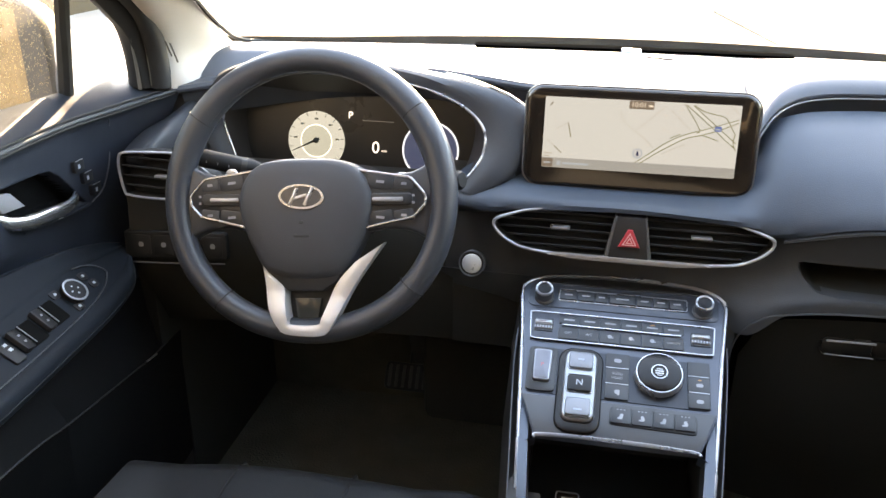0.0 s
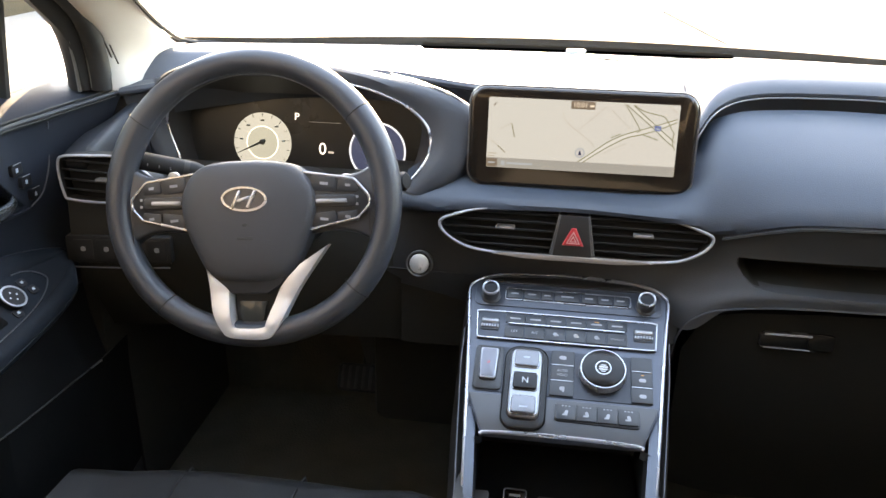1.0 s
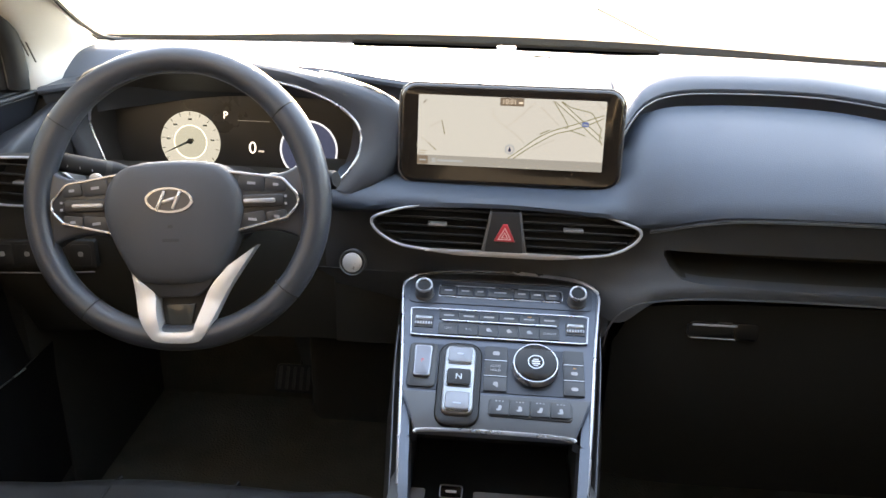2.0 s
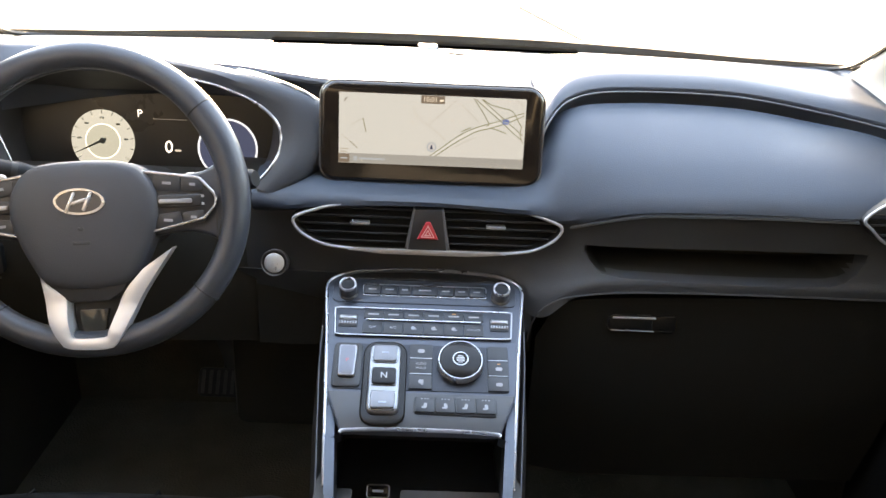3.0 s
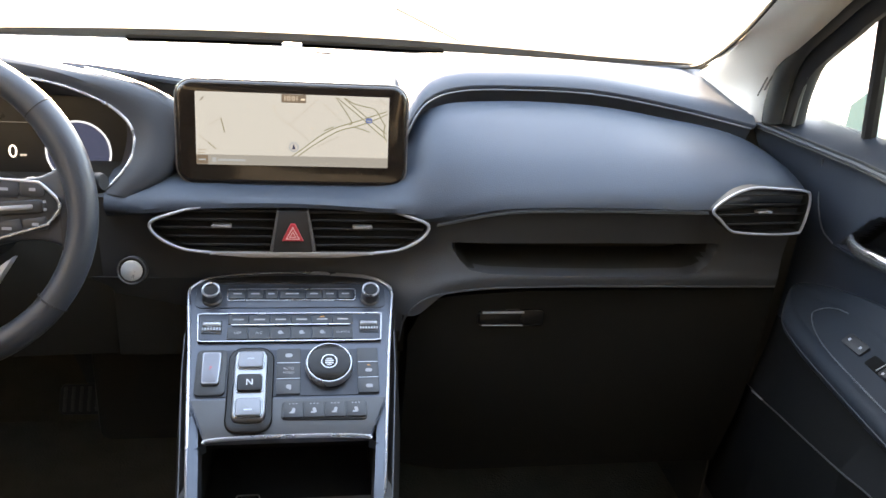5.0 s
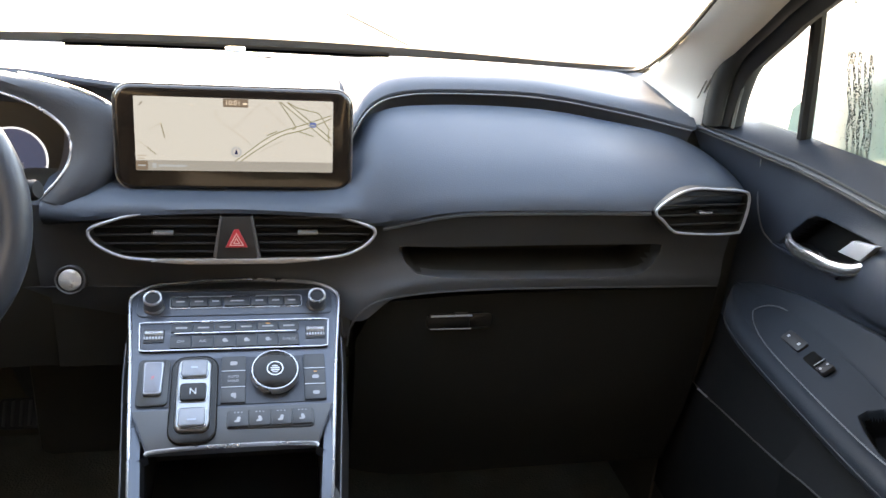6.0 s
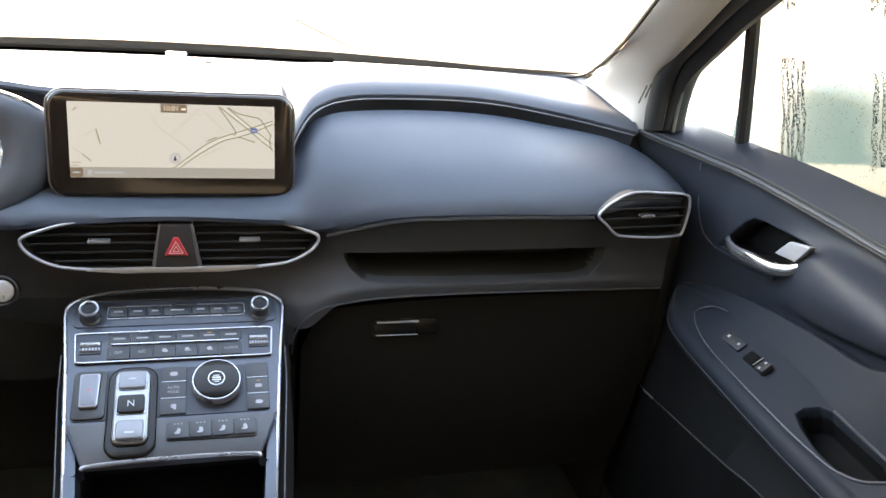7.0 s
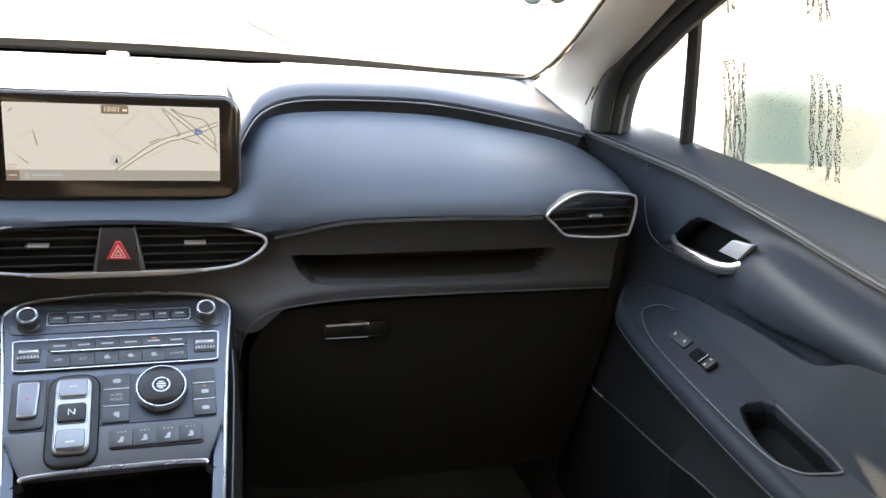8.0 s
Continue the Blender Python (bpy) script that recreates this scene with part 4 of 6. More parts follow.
# stitched seam along the padded face
seam = spline([(0.19, -0.037, 1.074), (0.277, -0.0555, 1.0995), (0.35, -0.0625, 1.1055), (0.43, -0.0675, 1.1085), (0.545, -0.0855, 1.1145)], 70)
for i in range(0, 69):
    a, b = Vector(seam[i]), Vector(seam[i]).lerp(Vector(seam[i + 1]), 0.72)
    if i == 0:
        stitch_bm = sweep([a, b], 0.0007, sides=5)
    else:
        stitch_bm = join(stitch_bm, sweep([a, b], 0.0007, sides=5))
part("seam_stitching", stitch_bm, THREAD, dash, "grey stitching")
part("seam_cord", sweep([(x, y + 0.002, z - 0.004) for x, y, z in seam], 0.0022, sides=6), DARK, dash)

def soft_loft(stations, k, n):
    """A loft whose first k section points are rounded into a smooth front."""
    rows = []
    for r in spline(np.array([[s[0], *np.ravel(s[1])] for s in stations], float), n):
        yz = r[1:].reshape(-1, 2)
        rows.append([(r[0], y, z) for y, z in spline(yz[:k], 14)] + [(r[0], y, z) for y, z in yz[k:]])
    return grid(rows, close_v=True, caps=True)


# panel from the seam down to the piped edge, with a rounded open pocket pressed into it
FASCIA = [
    (-0.25, [(-0.002, 1.092), (0.002, 1.06), (0.004, 1.03), (0.005, 1.01), (0.006, 0.99), (0.008, 0.972)]),
    (0.0, [(-0.006, 1.09), (-0.002, 1.06), (0.0, 1.03), (0.001, 1.01), (0.0, 0.99), (-0.003, 0.972)]),
    (0.10, [(-0.010, 1.083), (-0.004, 1.05), (-0.003, 1.025), (-0.006, 1.0), (-0.012, 0.982), (-0.018, 0.962)]),
    (0.16, [(-0.014, 1.080), (-0.010, 1.05), (-0.012, 1.02), (-0.024, 0.99), (-0.036, 0.968), (-0.041, 0.938)]),
    (0.21, [(-0.030, 1.080), (-0.024, 1.055), (-0.024, 1.025), (-0.034, 1.002), (-0.043, 0.989), (-0.043, 0.974)]),
    (0.277, [(-0.046, 1.097), (-0.034, 1.06), (-0.030, 1.03), (-0.038, 1.010), (-0.045, 0.998), (-0.045, 0.984)]),
    (0.43, [(-0.058, 1.107), (-0.042, 1.065), (-0.036, 1.035), (-0.043, 1.013), (-0.049, 1.001), (-0.048, 0.988)]),
    (0.56, [(-0.066, 1.110), (-0.052, 1.07), (-0.046, 1.04), (-0.049, 1.015), (-0.053, 1.002), (-0.051, 0.989)]),
    (0.688, [(-0.060, 1.112), (-0.056, 1.07), (-0.052, 1.04), (-0.053, 1.016), (-0.055, 1.002), (-0.053, 0.989)]),
]
POCKET_FOOT = [(0.19, 1.036), (0.214, 1.034), (0.224, 1.019), (0.238, 1.0065), (0.265, 1.0030), (0.35, 1.0020), (0.45, 1.0025), (0.545, 1.0055), (0.566, 1.010), (0.580, 1.022), (0.588, 1.038), (0.61, 1.042)]
POCKET_HEAD = [(0.19, 1.042), (0.224, 1.043), (0.35, 1.046), (0.45, 1.049), (0.58, 1.054), (0.61, 1.055)]


def along(x, pts):
    return float(np.interp(x, [q[0] for q in pts], [q[1] for q in pts]))


def ease(t):
    t = max(0.0, min(1.0, t))
    return t * t * (3 - 2 * t)


rows = []
for r in spline(np.array([[q[0], *np.ravel(q[1])] for q in FASCIA], float), 330):
    x = r[0]
    front = spline(r[1:].reshape(-1, 2), 90)[::-1]
    head, foot = along(x, POCKET_HEAD), along(x, POCKET_FOOT)
    depth = 0.080 * ease((x - 0.214) / 0.022) * ease((0.590 - x) / 0.022)
    levels = list(np.linspace(front[-1][1], head, 14)) + list(np.linspace(head, foot, 30)[1:]) + list(np.linspace(foot, front[0][1], 18)[1:])
    row = []
    for k, z in enumerate(levels):
        v = (k - 13) / 29
        row.append((x, float(np.interp(z, front[:, 1], front[:, 0])) + depth * ease(v / 0.20) * ease((1 - v) / 0.22), z))
    rows.append(row + [(x, 0.095, levels[-1]), (x, 0.095, levels[0])])
fascia_bm = grid(rows, close_v=True, caps=True)
# pocket faces get a darker colour to deepen the shade inside it
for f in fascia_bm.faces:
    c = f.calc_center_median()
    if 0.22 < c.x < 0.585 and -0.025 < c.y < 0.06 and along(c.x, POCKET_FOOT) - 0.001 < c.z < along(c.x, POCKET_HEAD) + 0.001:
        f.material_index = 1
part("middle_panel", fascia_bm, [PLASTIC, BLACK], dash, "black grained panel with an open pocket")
part("pocket_ledge", sweep(spline([(0.300, 0.016, 1.030), (0.40, 0.012, 1.034), (0.53, 0.006, 1.039)], 12), 0.0025, sides=8), DARK, dash)
BAND = [
    (-0.33, [(0.008, 0.976), (0.045, 0.90), (0.15, 0.72), (0.17, 0.72), (0.08, 0.976)]),
    (-0.22, [(0.004, 0.976), (0.034, 0.90), (0.14, 0.70), (0.16, 0.70), (0.06, 0.976)]),
    (-0.14, [(0.002, 0.976), (0.024, 0.90), (0.12, 0.70), (0.14, 0.70), (0.06, 0.976)]),
    (-0.06, [(-0.002, 0.976), (-0.010, 0.955), (0.0, 0.90), (0.06, 0.90), (0.06, 0.976)]),
    (0.10, [(-0.006, 0.976), (-0.022, 0.955), (-0.030, 0.90), (0.06, 0.90), (0.06, 0.976)]),
    (0.15, [(-0.004, 0.978), (-0.026, 0.960), (-0.038, 0.915), (0.06, 0.90), (0.06, 0.978)]),
]
part("lower_band", soft_loft(BAND, 3, 50), PLASTIC, dash, "black grained panel round the console")
edge = spline([(0.146, -0.041, 0.90), (0.1495, -0.043, 0.928), (0.160, -0.044, 0.950), (0.180, -0.0455, 0.967), (0.205, -0.0455, 0.975), (0.265, -0.0465, 0.983), (0.35, -0.048, 0.9865), (0.43, -0.050, 0.988), (0.56, -0.053, 0.989), (0.686, -0.055, 0.989)], 60)
part("edge_piping", sweep(edge, 0.0013, sides=6), surface("grey_piping", (0.055, 0.056, 0.06), 0.55), dash, "thin grey edge line")
GLOVE = surface("glovebox_black", (0.0105, 0.010, 0.0085), 0.75, grain=0.2, wear=0.2, spec=0.15)
glove = part("glovebox_door", soft_loft([(0.160, [(-0.026, 0.90), (-0.024, 0.80), (0.0, 0.66), (0.05, 0.66), (0.05, 0.90)]), (0.19, [(-0.032, 0.955), (-0.026, 0.80), (0.0, 0.65), (0.05, 0.65), (0.05, 0.94)]), (0.26, [(-0.034, 0.968), (-0.028, 0.80), (0.0, 0.64), (0.05, 0.64), (0.05, 0.965)]), (0.43, [(-0.036, 0.976), (-0.030, 0.80), (0.0, 0.64), (0.05, 0.64), (0.05, 0.97)]), (0.69, [(-0.050, 0.986), (-0.040, 0.80), (0.0, 0.64), (0.05, 0.64), (0.05, 0.97)])], 3, 30), GLOVE, dash, "black glovebox door")
LATCH = plane_at((0.294, -0.0365, 0.9315), (1, -0.03, 0), (0, 0.06, 1))
part("latch_recess", prism(rounded(0.094, 0.026, 0.006, 4, cx=0.012), 0.006, LATCH, 0.002), surface("latch_gloss", (0.010, 0.009, 0.008), 0.25, spec=0.35), glove, "glossy latch recess")
part("latch_lever", prism(rounded(0.062, 0.016, 0.002, 3, cx=-0.006), 0.006, LATCH @ Matrix.Translation((0, 0.0, 0.004)), 0.002), surface("latch_black", (0.006, 0.006, 0.006), 0.4, spec=0.25), glove)
part("latch_edge", sweep([LATCH @ Vector((-0.031, 0.0098, 0.0042)), LATCH @ Vector((0.028, 0.0110, 0.0042))], 0.0016, sides=8), SILVER, glove, "thin chrome latch edge")
part("latch_edge", sweep([LATCH @ Vector((-0.031, -0.0100, 0.0036)), LATCH @ Vector((0.028, -0.0096, 0.0036))], 0.0008, sides=6), DIMPRINT, glove)
part("knee_panel", soft_loft([(-0.70, [(-0.055, 1.09), (-0.060, 0.98), (0.0, 0.845), (0.1, 0.845), (0.1, 1.09)]), (-0.55, [(-0.02, 1.09), (-0.04, 0.98), (0.02, 0.845), (0.1, 0.845), (0.1, 1.09)]), (-0.45, [(0.0, 1.09), (-0.02, 0.98), (0.02, 0.845), (0.1, 0.845), (0.1, 1.09)]), (-0.24, [(0.02, 1.09), (0.01, 0.98), (0.03, 0.845), (0.1, 0.845), (0.1, 1.09)])], 3, 24), BLACK, dash, "black lower panel over the driver's knees")
part("stack_fill", join(box((0.0, 0.055, 0.93), (0.48, 0.08, 0.16)), box((-0.22, 0.105, 0.88), (0.16, 0.08, 0.44), 0.02)), BLACK, dash)
for s in (-1, 1):
    part("joint_filler", box((s * 0.672, 0.088, 1.168), (0.036, 0.046, 0.044), 0.004), RUBBER, dash)
# small sun sensor and the faint edge of a cover on the upper pad
part("sun_sensor", prism(rounded(0.032, 0.016, 0.006, 4), 0.006, plane_at((-0.0085, 0.327, 1.2420), (1, 0, 0), (0, 1, 0.0)), 0.002), surface("sensor_pale", (0.6, 0.6, 0.6), 0.5), dash, "small pale light sensor")
part("cover_edge", sweep(spline([(0.01, 0.270, 1.2400), (0.06, 0.262, 1.2385), (0.10, 0.235, 1.2365), (0.113, 0.19, 1.2335), (0.115, 0.15, 1.229)], 16), 0.0015, sides=6), SOFT, dash)

# ---- instrument cluster under its hood ----
cluster = thing("instrument_cluster", "hooded digital instrument cluster with a lit dial", "instruments", (-0.41, 0.1, 1.07))
RIM = [(-0.595, 0.085, 1.09), (-0.613, 0.09, 1.155), (-0.585, 0.08, 1.205), (-0.50, 0.07, 1.228), (-0.40, 0.06, 1.233), (-0.33, 0.055, 1.230), (-0.283, 0.050, 1.221), (-0.235, 0.042, 1.203), (-0.205, 0.033, 1.178), (-0.200, 0.020, 1.15), (-0.212, 0.004, 1.125), (-0.235, -0.005, 1.10)]
OUT = [(-0.625, 0.065, 1.08), (-0.645, 0.075, 1.16), (-0.61, 0.085, 1.222), (-0.52, 0.090, 1.249), (-0.40, 0.085, 1.255), (-0.33, 0.080, 1.248), (-0.275, 0.074, 1.240), (-0.205, 0.062, 1.228), (-0.150, 0.050, 1.205), (-0.140, 0.026, 1.165), (-0.165, 0.0, 1.12), (-0.20, -0.012, 1.095)]
INN = [(-0.59, 0.15, 1.07), (-0.60, 0.15, 1.12), (-0.59, 0.145, 1.178), (-0.50, 0.135, 1.19), (-0.40, 0.13, 1.193), (-0.33, 0.13, 1.192), (-0.29, 0.13, 1.19), (-0.25, 0.13, 1.18), (-0.232, 0.13, 1.16), (-0.230, 0.12, 1.135), (-0.236, 0.10, 1.105), (-0.25, 0.08, 1.08)]
FAR = [(-0.63, 0.15, 1.07), (-0.65, 0.18, 1.15), (-0.61, 0.20, 1.18), (-0.52, 0.21, 1.195), (-0.40, 0.21, 1.20), (-0.33, 0.20, 1.195), (-0.27, 0.19, 1.188), (-0.20, 0.17, 1.18), (-0.14, 0.14, 1.16), (-0.11, 0.10, 1.15), (-0.13, 0.05, 1.10), (-0.17, 0.04, 1.08)]
K = 60
loops = [spline(q, K) for q in (INN, RIM, OUT, FAR)]
lip = [spline([loops[0][i], loops[0][i] * 0.45 + loops[1][i] * 0.55, loops[1][i]], 8) for i in range(K)]
part("hood_lining", grid(lip), surface("hood_lining_black", (0.018, 0.016, 0.016), 0.6, grain=0.3), cluster, "black lining of the hood")
rows = []
for i in range(K):
    a, b, c = loops[1][i], loops[2][i], loops[3][i]
    m = (a + b) / 2
    m = m + (b - c) * 0.10
    rows.append(spline([a, m, b, b * 0.6 + c * 0.4 + np.array([0, 0, 0.004]), c], 18))
part("hood", grid(rows), SHADED_LEATHER, cluster, "dark leather-covered hood")
part("hood_trim", sweep([tuple(p) for p in spline(RIM[5:], 40)], 0.0021, sides=8), CHROME, cluster, "thin chrome edge")
part("hood_trim", sweep([tuple(p) for p in spline(RIM[:3], 20)], 0.0021, sides=8), CHROME, cluster, "thin chrome edge")
# highlight along the hood's crease, drawn as a thin silver tube
crease = spline([(-0.262, 0.070, 1.2405), (-0.22, 0.062, 1.2335), (-0.175, 0.054, 1.220), (-0.157, 0.050, 1.209)], 16)
part("hood_crease_highlight", sweep([tuple(p) for p in crease], 0.0016, sides=6), SILVER, cluster)
CL = plane_at((-0.41, 0.145, 1.125), (1, 0, 0), (0, 0.02, 0.10))
part("glass_panel", prism(rounded(0.40, 0.16, 0.01, 4, cy=-0.005), 0.012, CL), surface("cluster_black", (0.016, 0.015, 0.014), 0.3, wear=0.1), cluster, "dark glossy display")


def on_cluster(x, z, lift=0.001):
    return CL @ Matrix.Translation((x + 0.41, (z - 1.125) * 1.02, lift))


G1, G2 = on_cluster(-0.4845, 1.1110), on_cluster(-0.3010, 1.1070)
DIAL_LIT = glowing("dial_lit", (0.62, 0.69, 0.70), 0.03375)
dial1 = part("speed_dial", lathe([(0.0, 0.0), (0.0465, 0.0), (0.0465, 0.0012), (0.0, 0.0012)], G1, 48), DIAL_LIT, cluster, "lit cream speed dial")
ring = [(0.026 * math.cos(a), 0.026 * math.sin(a)) for a in np.linspace(0, 2 * math.pi, 40, endpoint=False)]
part("dial_ring", frame_of(ring, [(x * 0.95, y * 0.95) for x, y in ring], 0.0005, G1 @ Matrix.Translation((0, 0, 0.0018))), glowing("ring_lit", (0.95, 0.97, 0.9), 0.07425), dial1)
part("dial_face", lathe([(0.0, 0.0), (0.0245, 0.0), (0.0245, 0.0004), (0.0, 0.0004)], G1 @ Matrix.Translation((0, 0, 0.0013)), 40), glowing("dial_inner", (0.56, 0.63, 0.60), 0.03206), dial1)
part("needle", prism([(-0.044, -0.022), (0.006, 0.0), (0.004, 0.004), (-0.042, -0.0205)], 0.0006, G1 @ Matrix.Translation((0, 0.002, 0.003))), surface("needle_dark", (0.02, 0.025, 0.02), 0.5), dial1, "dark needle")
part("needle_cap", lathe([(0.0, 0.0), (0.0045, 0.0), (0.003, 0.001), (0.0, 0.001)], G1 @ Matrix.Translation((0.0, 0.001, 0.0032)), 16), surface("needle_dark", (0.02, 0.025, 0.02), 0.5), dial1)
TICK = surface("tick_grey", (0.16, 0.17, 0.14), 0.6)
for i in range(13):
    a = radians(215 - i * 250 / 12)
    part("tick", box((0, 0, 0), (0.005, 0.0009, 0.0004), 0, rot=None), TICK, dial1).data.transform(G1 @ Matrix.Translation((0.043 * math.cos(a), 0.043 * math.sin(a), 0.0016)) @ pose(0, 0, 0, 0, 0, math.degrees(a)))
    if 0 < i < 12 and i % 2 == 0:
        part("dial_mark", box((0, 0, 0), (0.006, 0.0025, 0.0003)), TICK, dial1).data.transform(G1 @ Matrix.Translation((0.0345 * math.cos(a), 0.0345 * math.sin(a), 0.0016)))
ring = [(0.0445 * math.cos(a), 0.0445 * math.sin(a)) for a in np.linspace(0, 2 * math.pi, 48, endpoint=False)]
dial2 = part("power_dial", frame_of(ring, [(x * 0.94, y * 0.94) for x, y in ring], 0.0006, G2, 0.0006), glowing("blue_ring", (0.62, 0.74, 0.95), 0.054), cluster, "pale blue ring of the second dial")
part("dial_face", lathe([(0.0, 0.0), (0.0415, 0.0), (0.0415, 0.0004), (0.0, 0.0004)], G2, 40), glowing("blue_face", (0.10, 0.14, 0.30), 0.02025), dial2, "dim blue dial face")
part("dial_bar", box((0, 0, 0), (0.004, 0.014, 0.0004)), PRINT, dial2).data.transform(G2 @ Matrix.Translation((0.010, -0.012, 0.001)))
LIT = glowing("white_lit", (0.92, 0.93, 0.95), 0.07425)
letters("P", 0.0155, on_cluster(-0.4295, 1.1525), LIT, cluster, "gear_letter")
letters("0", 0.026, on_cluster(-0.388, 1.1055), LIT, cluster, "speed_digit")
part("unit_mark", box((0, 0, 0), (0.009, 0.003, 0.0003)), glowing("dim_lit", (0.7, 0.7, 0.7), 0.03375), cluster).data.transform(on_cluster(-0.3745, 1.1015))
part("menu_line", box((0, 0, 0), (0.05, 0.0008, 0.0003)), glowing("dimmer_lit", (0.7, 0.7, 0.7), 0.01013), cluster).data.transform(on_cluster(-0.385, 1.146))

# ---- air vents ----
def span(outline, z):
    """Where a level cuts a closed outline: least and greatest x."""
    hit = []
    for (x0, z0), (x1, z1) in zip(outline, outline[1:] + outline[:1]):
        if (z0 - z) * (z1 - z) < 0:
            hit.append(x0 + (x1 - x0) * (z - z0) / (z1 - z0))
    return min(hit), max(hit)


SLAT = surface("vent_slat_black", (0.02, 0.02, 0.021), 0.4, wear=0.1)
HOLE = surface("vent_dark", (0.008, 0.008, 0.008), 0.7)


def vent(name, label, pts, centre, right, up, slats, frame_r=0.003, n=64, depth=0.024):
    """pts: the frame's outline in local metres round centre."""
    v = thing(name, label, "air vent", centre, group="dashboard vents")
    m = plane_at(centre, right, up)
    outline = [tuple(p) for p in spline(pts, n, closed=True)]
    part("frame", sweep([m @ Vector((x, y, 0)) for x, y in outline], frame_r, closed=True, sides=10, up=m.to_3x3() @ Vector((0, 0, 1))), surface("vent_chrome", (0.46, 0.46, 0.48), 0.42, 0.6, wear=0.04), v, "satin chrome frame")
    inner = [(x * 0.985, y * 0.97) for x, y in outline]
    part("housing", frame_of([(x * 1.012, y * 1.04) for x, y in outline], inner, depth, m, -0.001), DARK, v, "black housing")
    part("duct", prism(outline, 0.004, m @ Matrix.Translation((0, 0, -depth + 0.004))), HOLE, v)
    ys = [p[1] for p in outline]
    for i in range(slats):
        z = min(ys) + (max(ys) - min(ys)) * (i + 1) / (slats + 1)
        a, b = span(inner, z)
        bm = box(((a + b) / 2, z, -0.010), (b - a - 0.003, 0.0022, 0.014), 0.0008, 1)
        bmesh.ops.transform(bm, matrix=Matrix.Translation((0, z, -0.010)) @ pose(0, 0, 0, -20) @ Matrix.Translation((0, -z, 0.010)), verts=bm.verts[:])
        bmesh.ops.transform(bm, matrix=m, verts=bm.verts[:])
        part("slat", bm, SLAT, v)
    return v, m


def vent_tab(v, m, x, y, w=0.026):
    part("adjuster_tab", prism(rounded(w, 0.0042, 0.0015, 3), 0.010, m @ Matrix.Translation((x, y, 0.003)), 0.001), CHROME, v, "satin silver adjuster tab")


DIVIDER = surface("divider_grey", (0.16, 0.16, 0.165), 0.4, 0.5)
CV = [(-0.1775, 0.007), (-0.155, 0.018), (-0.118, 0.028), (-0.06, 0.032), (0.0, 0.032), (0.06, 0.0315), (0.118, 0.028), (0.155, 0.018), (0.1775, 0.007), (0.170, -0.010), (0.142, -0.026), (0.105, -0.0315), (0.05, -0.0345), (0.0, -0.035), (-0.05, -0.0345), (-0.105, -0.0315), (-0.142, -0.026), (-0.170, -0.010)]
cvent, CM = vent("centre_vent", "wide twin air vent in a satin chrome frame", CV, (0.001, -0.036, 1.0635), (1, 0, 0), (0, 0.1, 1), 5, 0.0022, 120)
vent_tab(cvent, CM, -0.090, 0.004)
vent_tab(cvent, CM, 0.090, 0.004)
hz = part("hazard_housing", prism([(-0.027, -0.036), (0.027, -0.036), (0.018, 0.026), (-0.018, 0.026)], 0.02, CM @ Matrix.Translation((0, 0, 0.004)), 0.003, 2), surface("hazard_black", (0.022, 0.021, 0.021), 0.45), cvent, "black keystone switch housing")
part("divider_side", prism([(-0.031, -0.035), (-0.026, -0.035), (-0.017, 0.026), (-0.020, 0.026)], 0.012, CM @ Matrix.Translation((0, 0, 0.002)), 0.001), DIVIDER, cvent)
part("divider_side", prism([(0.026, -0.035), (0.031, -0.035), (0.020, 0.026), (0.017, 0.026)], 0.012, CM @ Matrix.Translation((0, 0, 0.002)), 0.001), DIVIDER, cvent)
RED = surface("hazard_red", (0.55, 0.04, 0.05), 0.35)
part("hazard_button", prism([(-0.0140, -0.0140), (0.0140, -0.0140), (0.0030, 0.0095), (-0.0030, 0.0095)], 0.006, CM @ Matrix.Translation((0, 0, 0.0075)), 0.002), RED, hz, "red triangular hazard button")
tri = [(-0.0092, -0.0110), (0.0092, -0.0110), (0.0, 0.0062)]
part("hazard_sign", join(frame_of(tri, [(x * 0.78, -0.0058 + (y + 0.0058) * 0.78) for x, y in tri], 0.0006, CM @ Matrix.Translation((0, 0, 0.0080))), frame_of([(x * 0.5, -0.0060 + (y + 0.0058) * 0.5) for x, y in tri], [(x * 0.3, -0.0060 + (y + 0.0058) * 0.3) for x, y in tri], 0.0006, CM @ Matrix.Translation((0, 0, 0.0080)))), surface("sign_pink", (0.8, 0.45, 0.42), 0.5), hz, "pale triangle")
part("lower_blade", prism([(-0.105, -0.0335), (-0.095, -0.0305), (0.095, -0.0305), (0.105, -0.0335), (0.06, -0.0375), (-0.06, -0.0375)], 0.006, CM @ Matrix.Translation((0, 0.001, 0.0065)), 0.0012), surface("champagne_trim", (0.36, 0.32, 0.29), 0.35, 0.4), cvent, "satin champagne strip")

RV = [(-0.073, 0.002), (-0.050, 0.021), (-0.020, 0.0315), (0.020, 0.030), (0.060, 0.0265), (0.070, 0.020), (0.0715, 0.0), (0.066, -0.028), (0.058, -0.033), (0.02, -0.034), (-0.030, -0.030), (-0.044, -0.026), (-0.060, -0.012)]
rvent, RM = vent("side_vent", "angular air vent in a satin chrome frame by the passenger's door", RV, (0.6205, -0.084, 1.1165), (1, 0.09, 0), (0, 0.08, 1), 4, 0.0019, 110)
vent_tab(rvent, RM, 0.004, -0.002, 0.022)
lvent, LM = vent("side_vent", "angular air vent in a satin chrome frame by the driver's door", [(-x, y) for x, y in RV][::-1], (-0.6205, -0.084, 1.1165), (1, -0.09, 0), (0, 0.08, 1), 4, 0.0019, 110)
vent_tab(lvent, LM, -0.004, -0.002, 0.022)

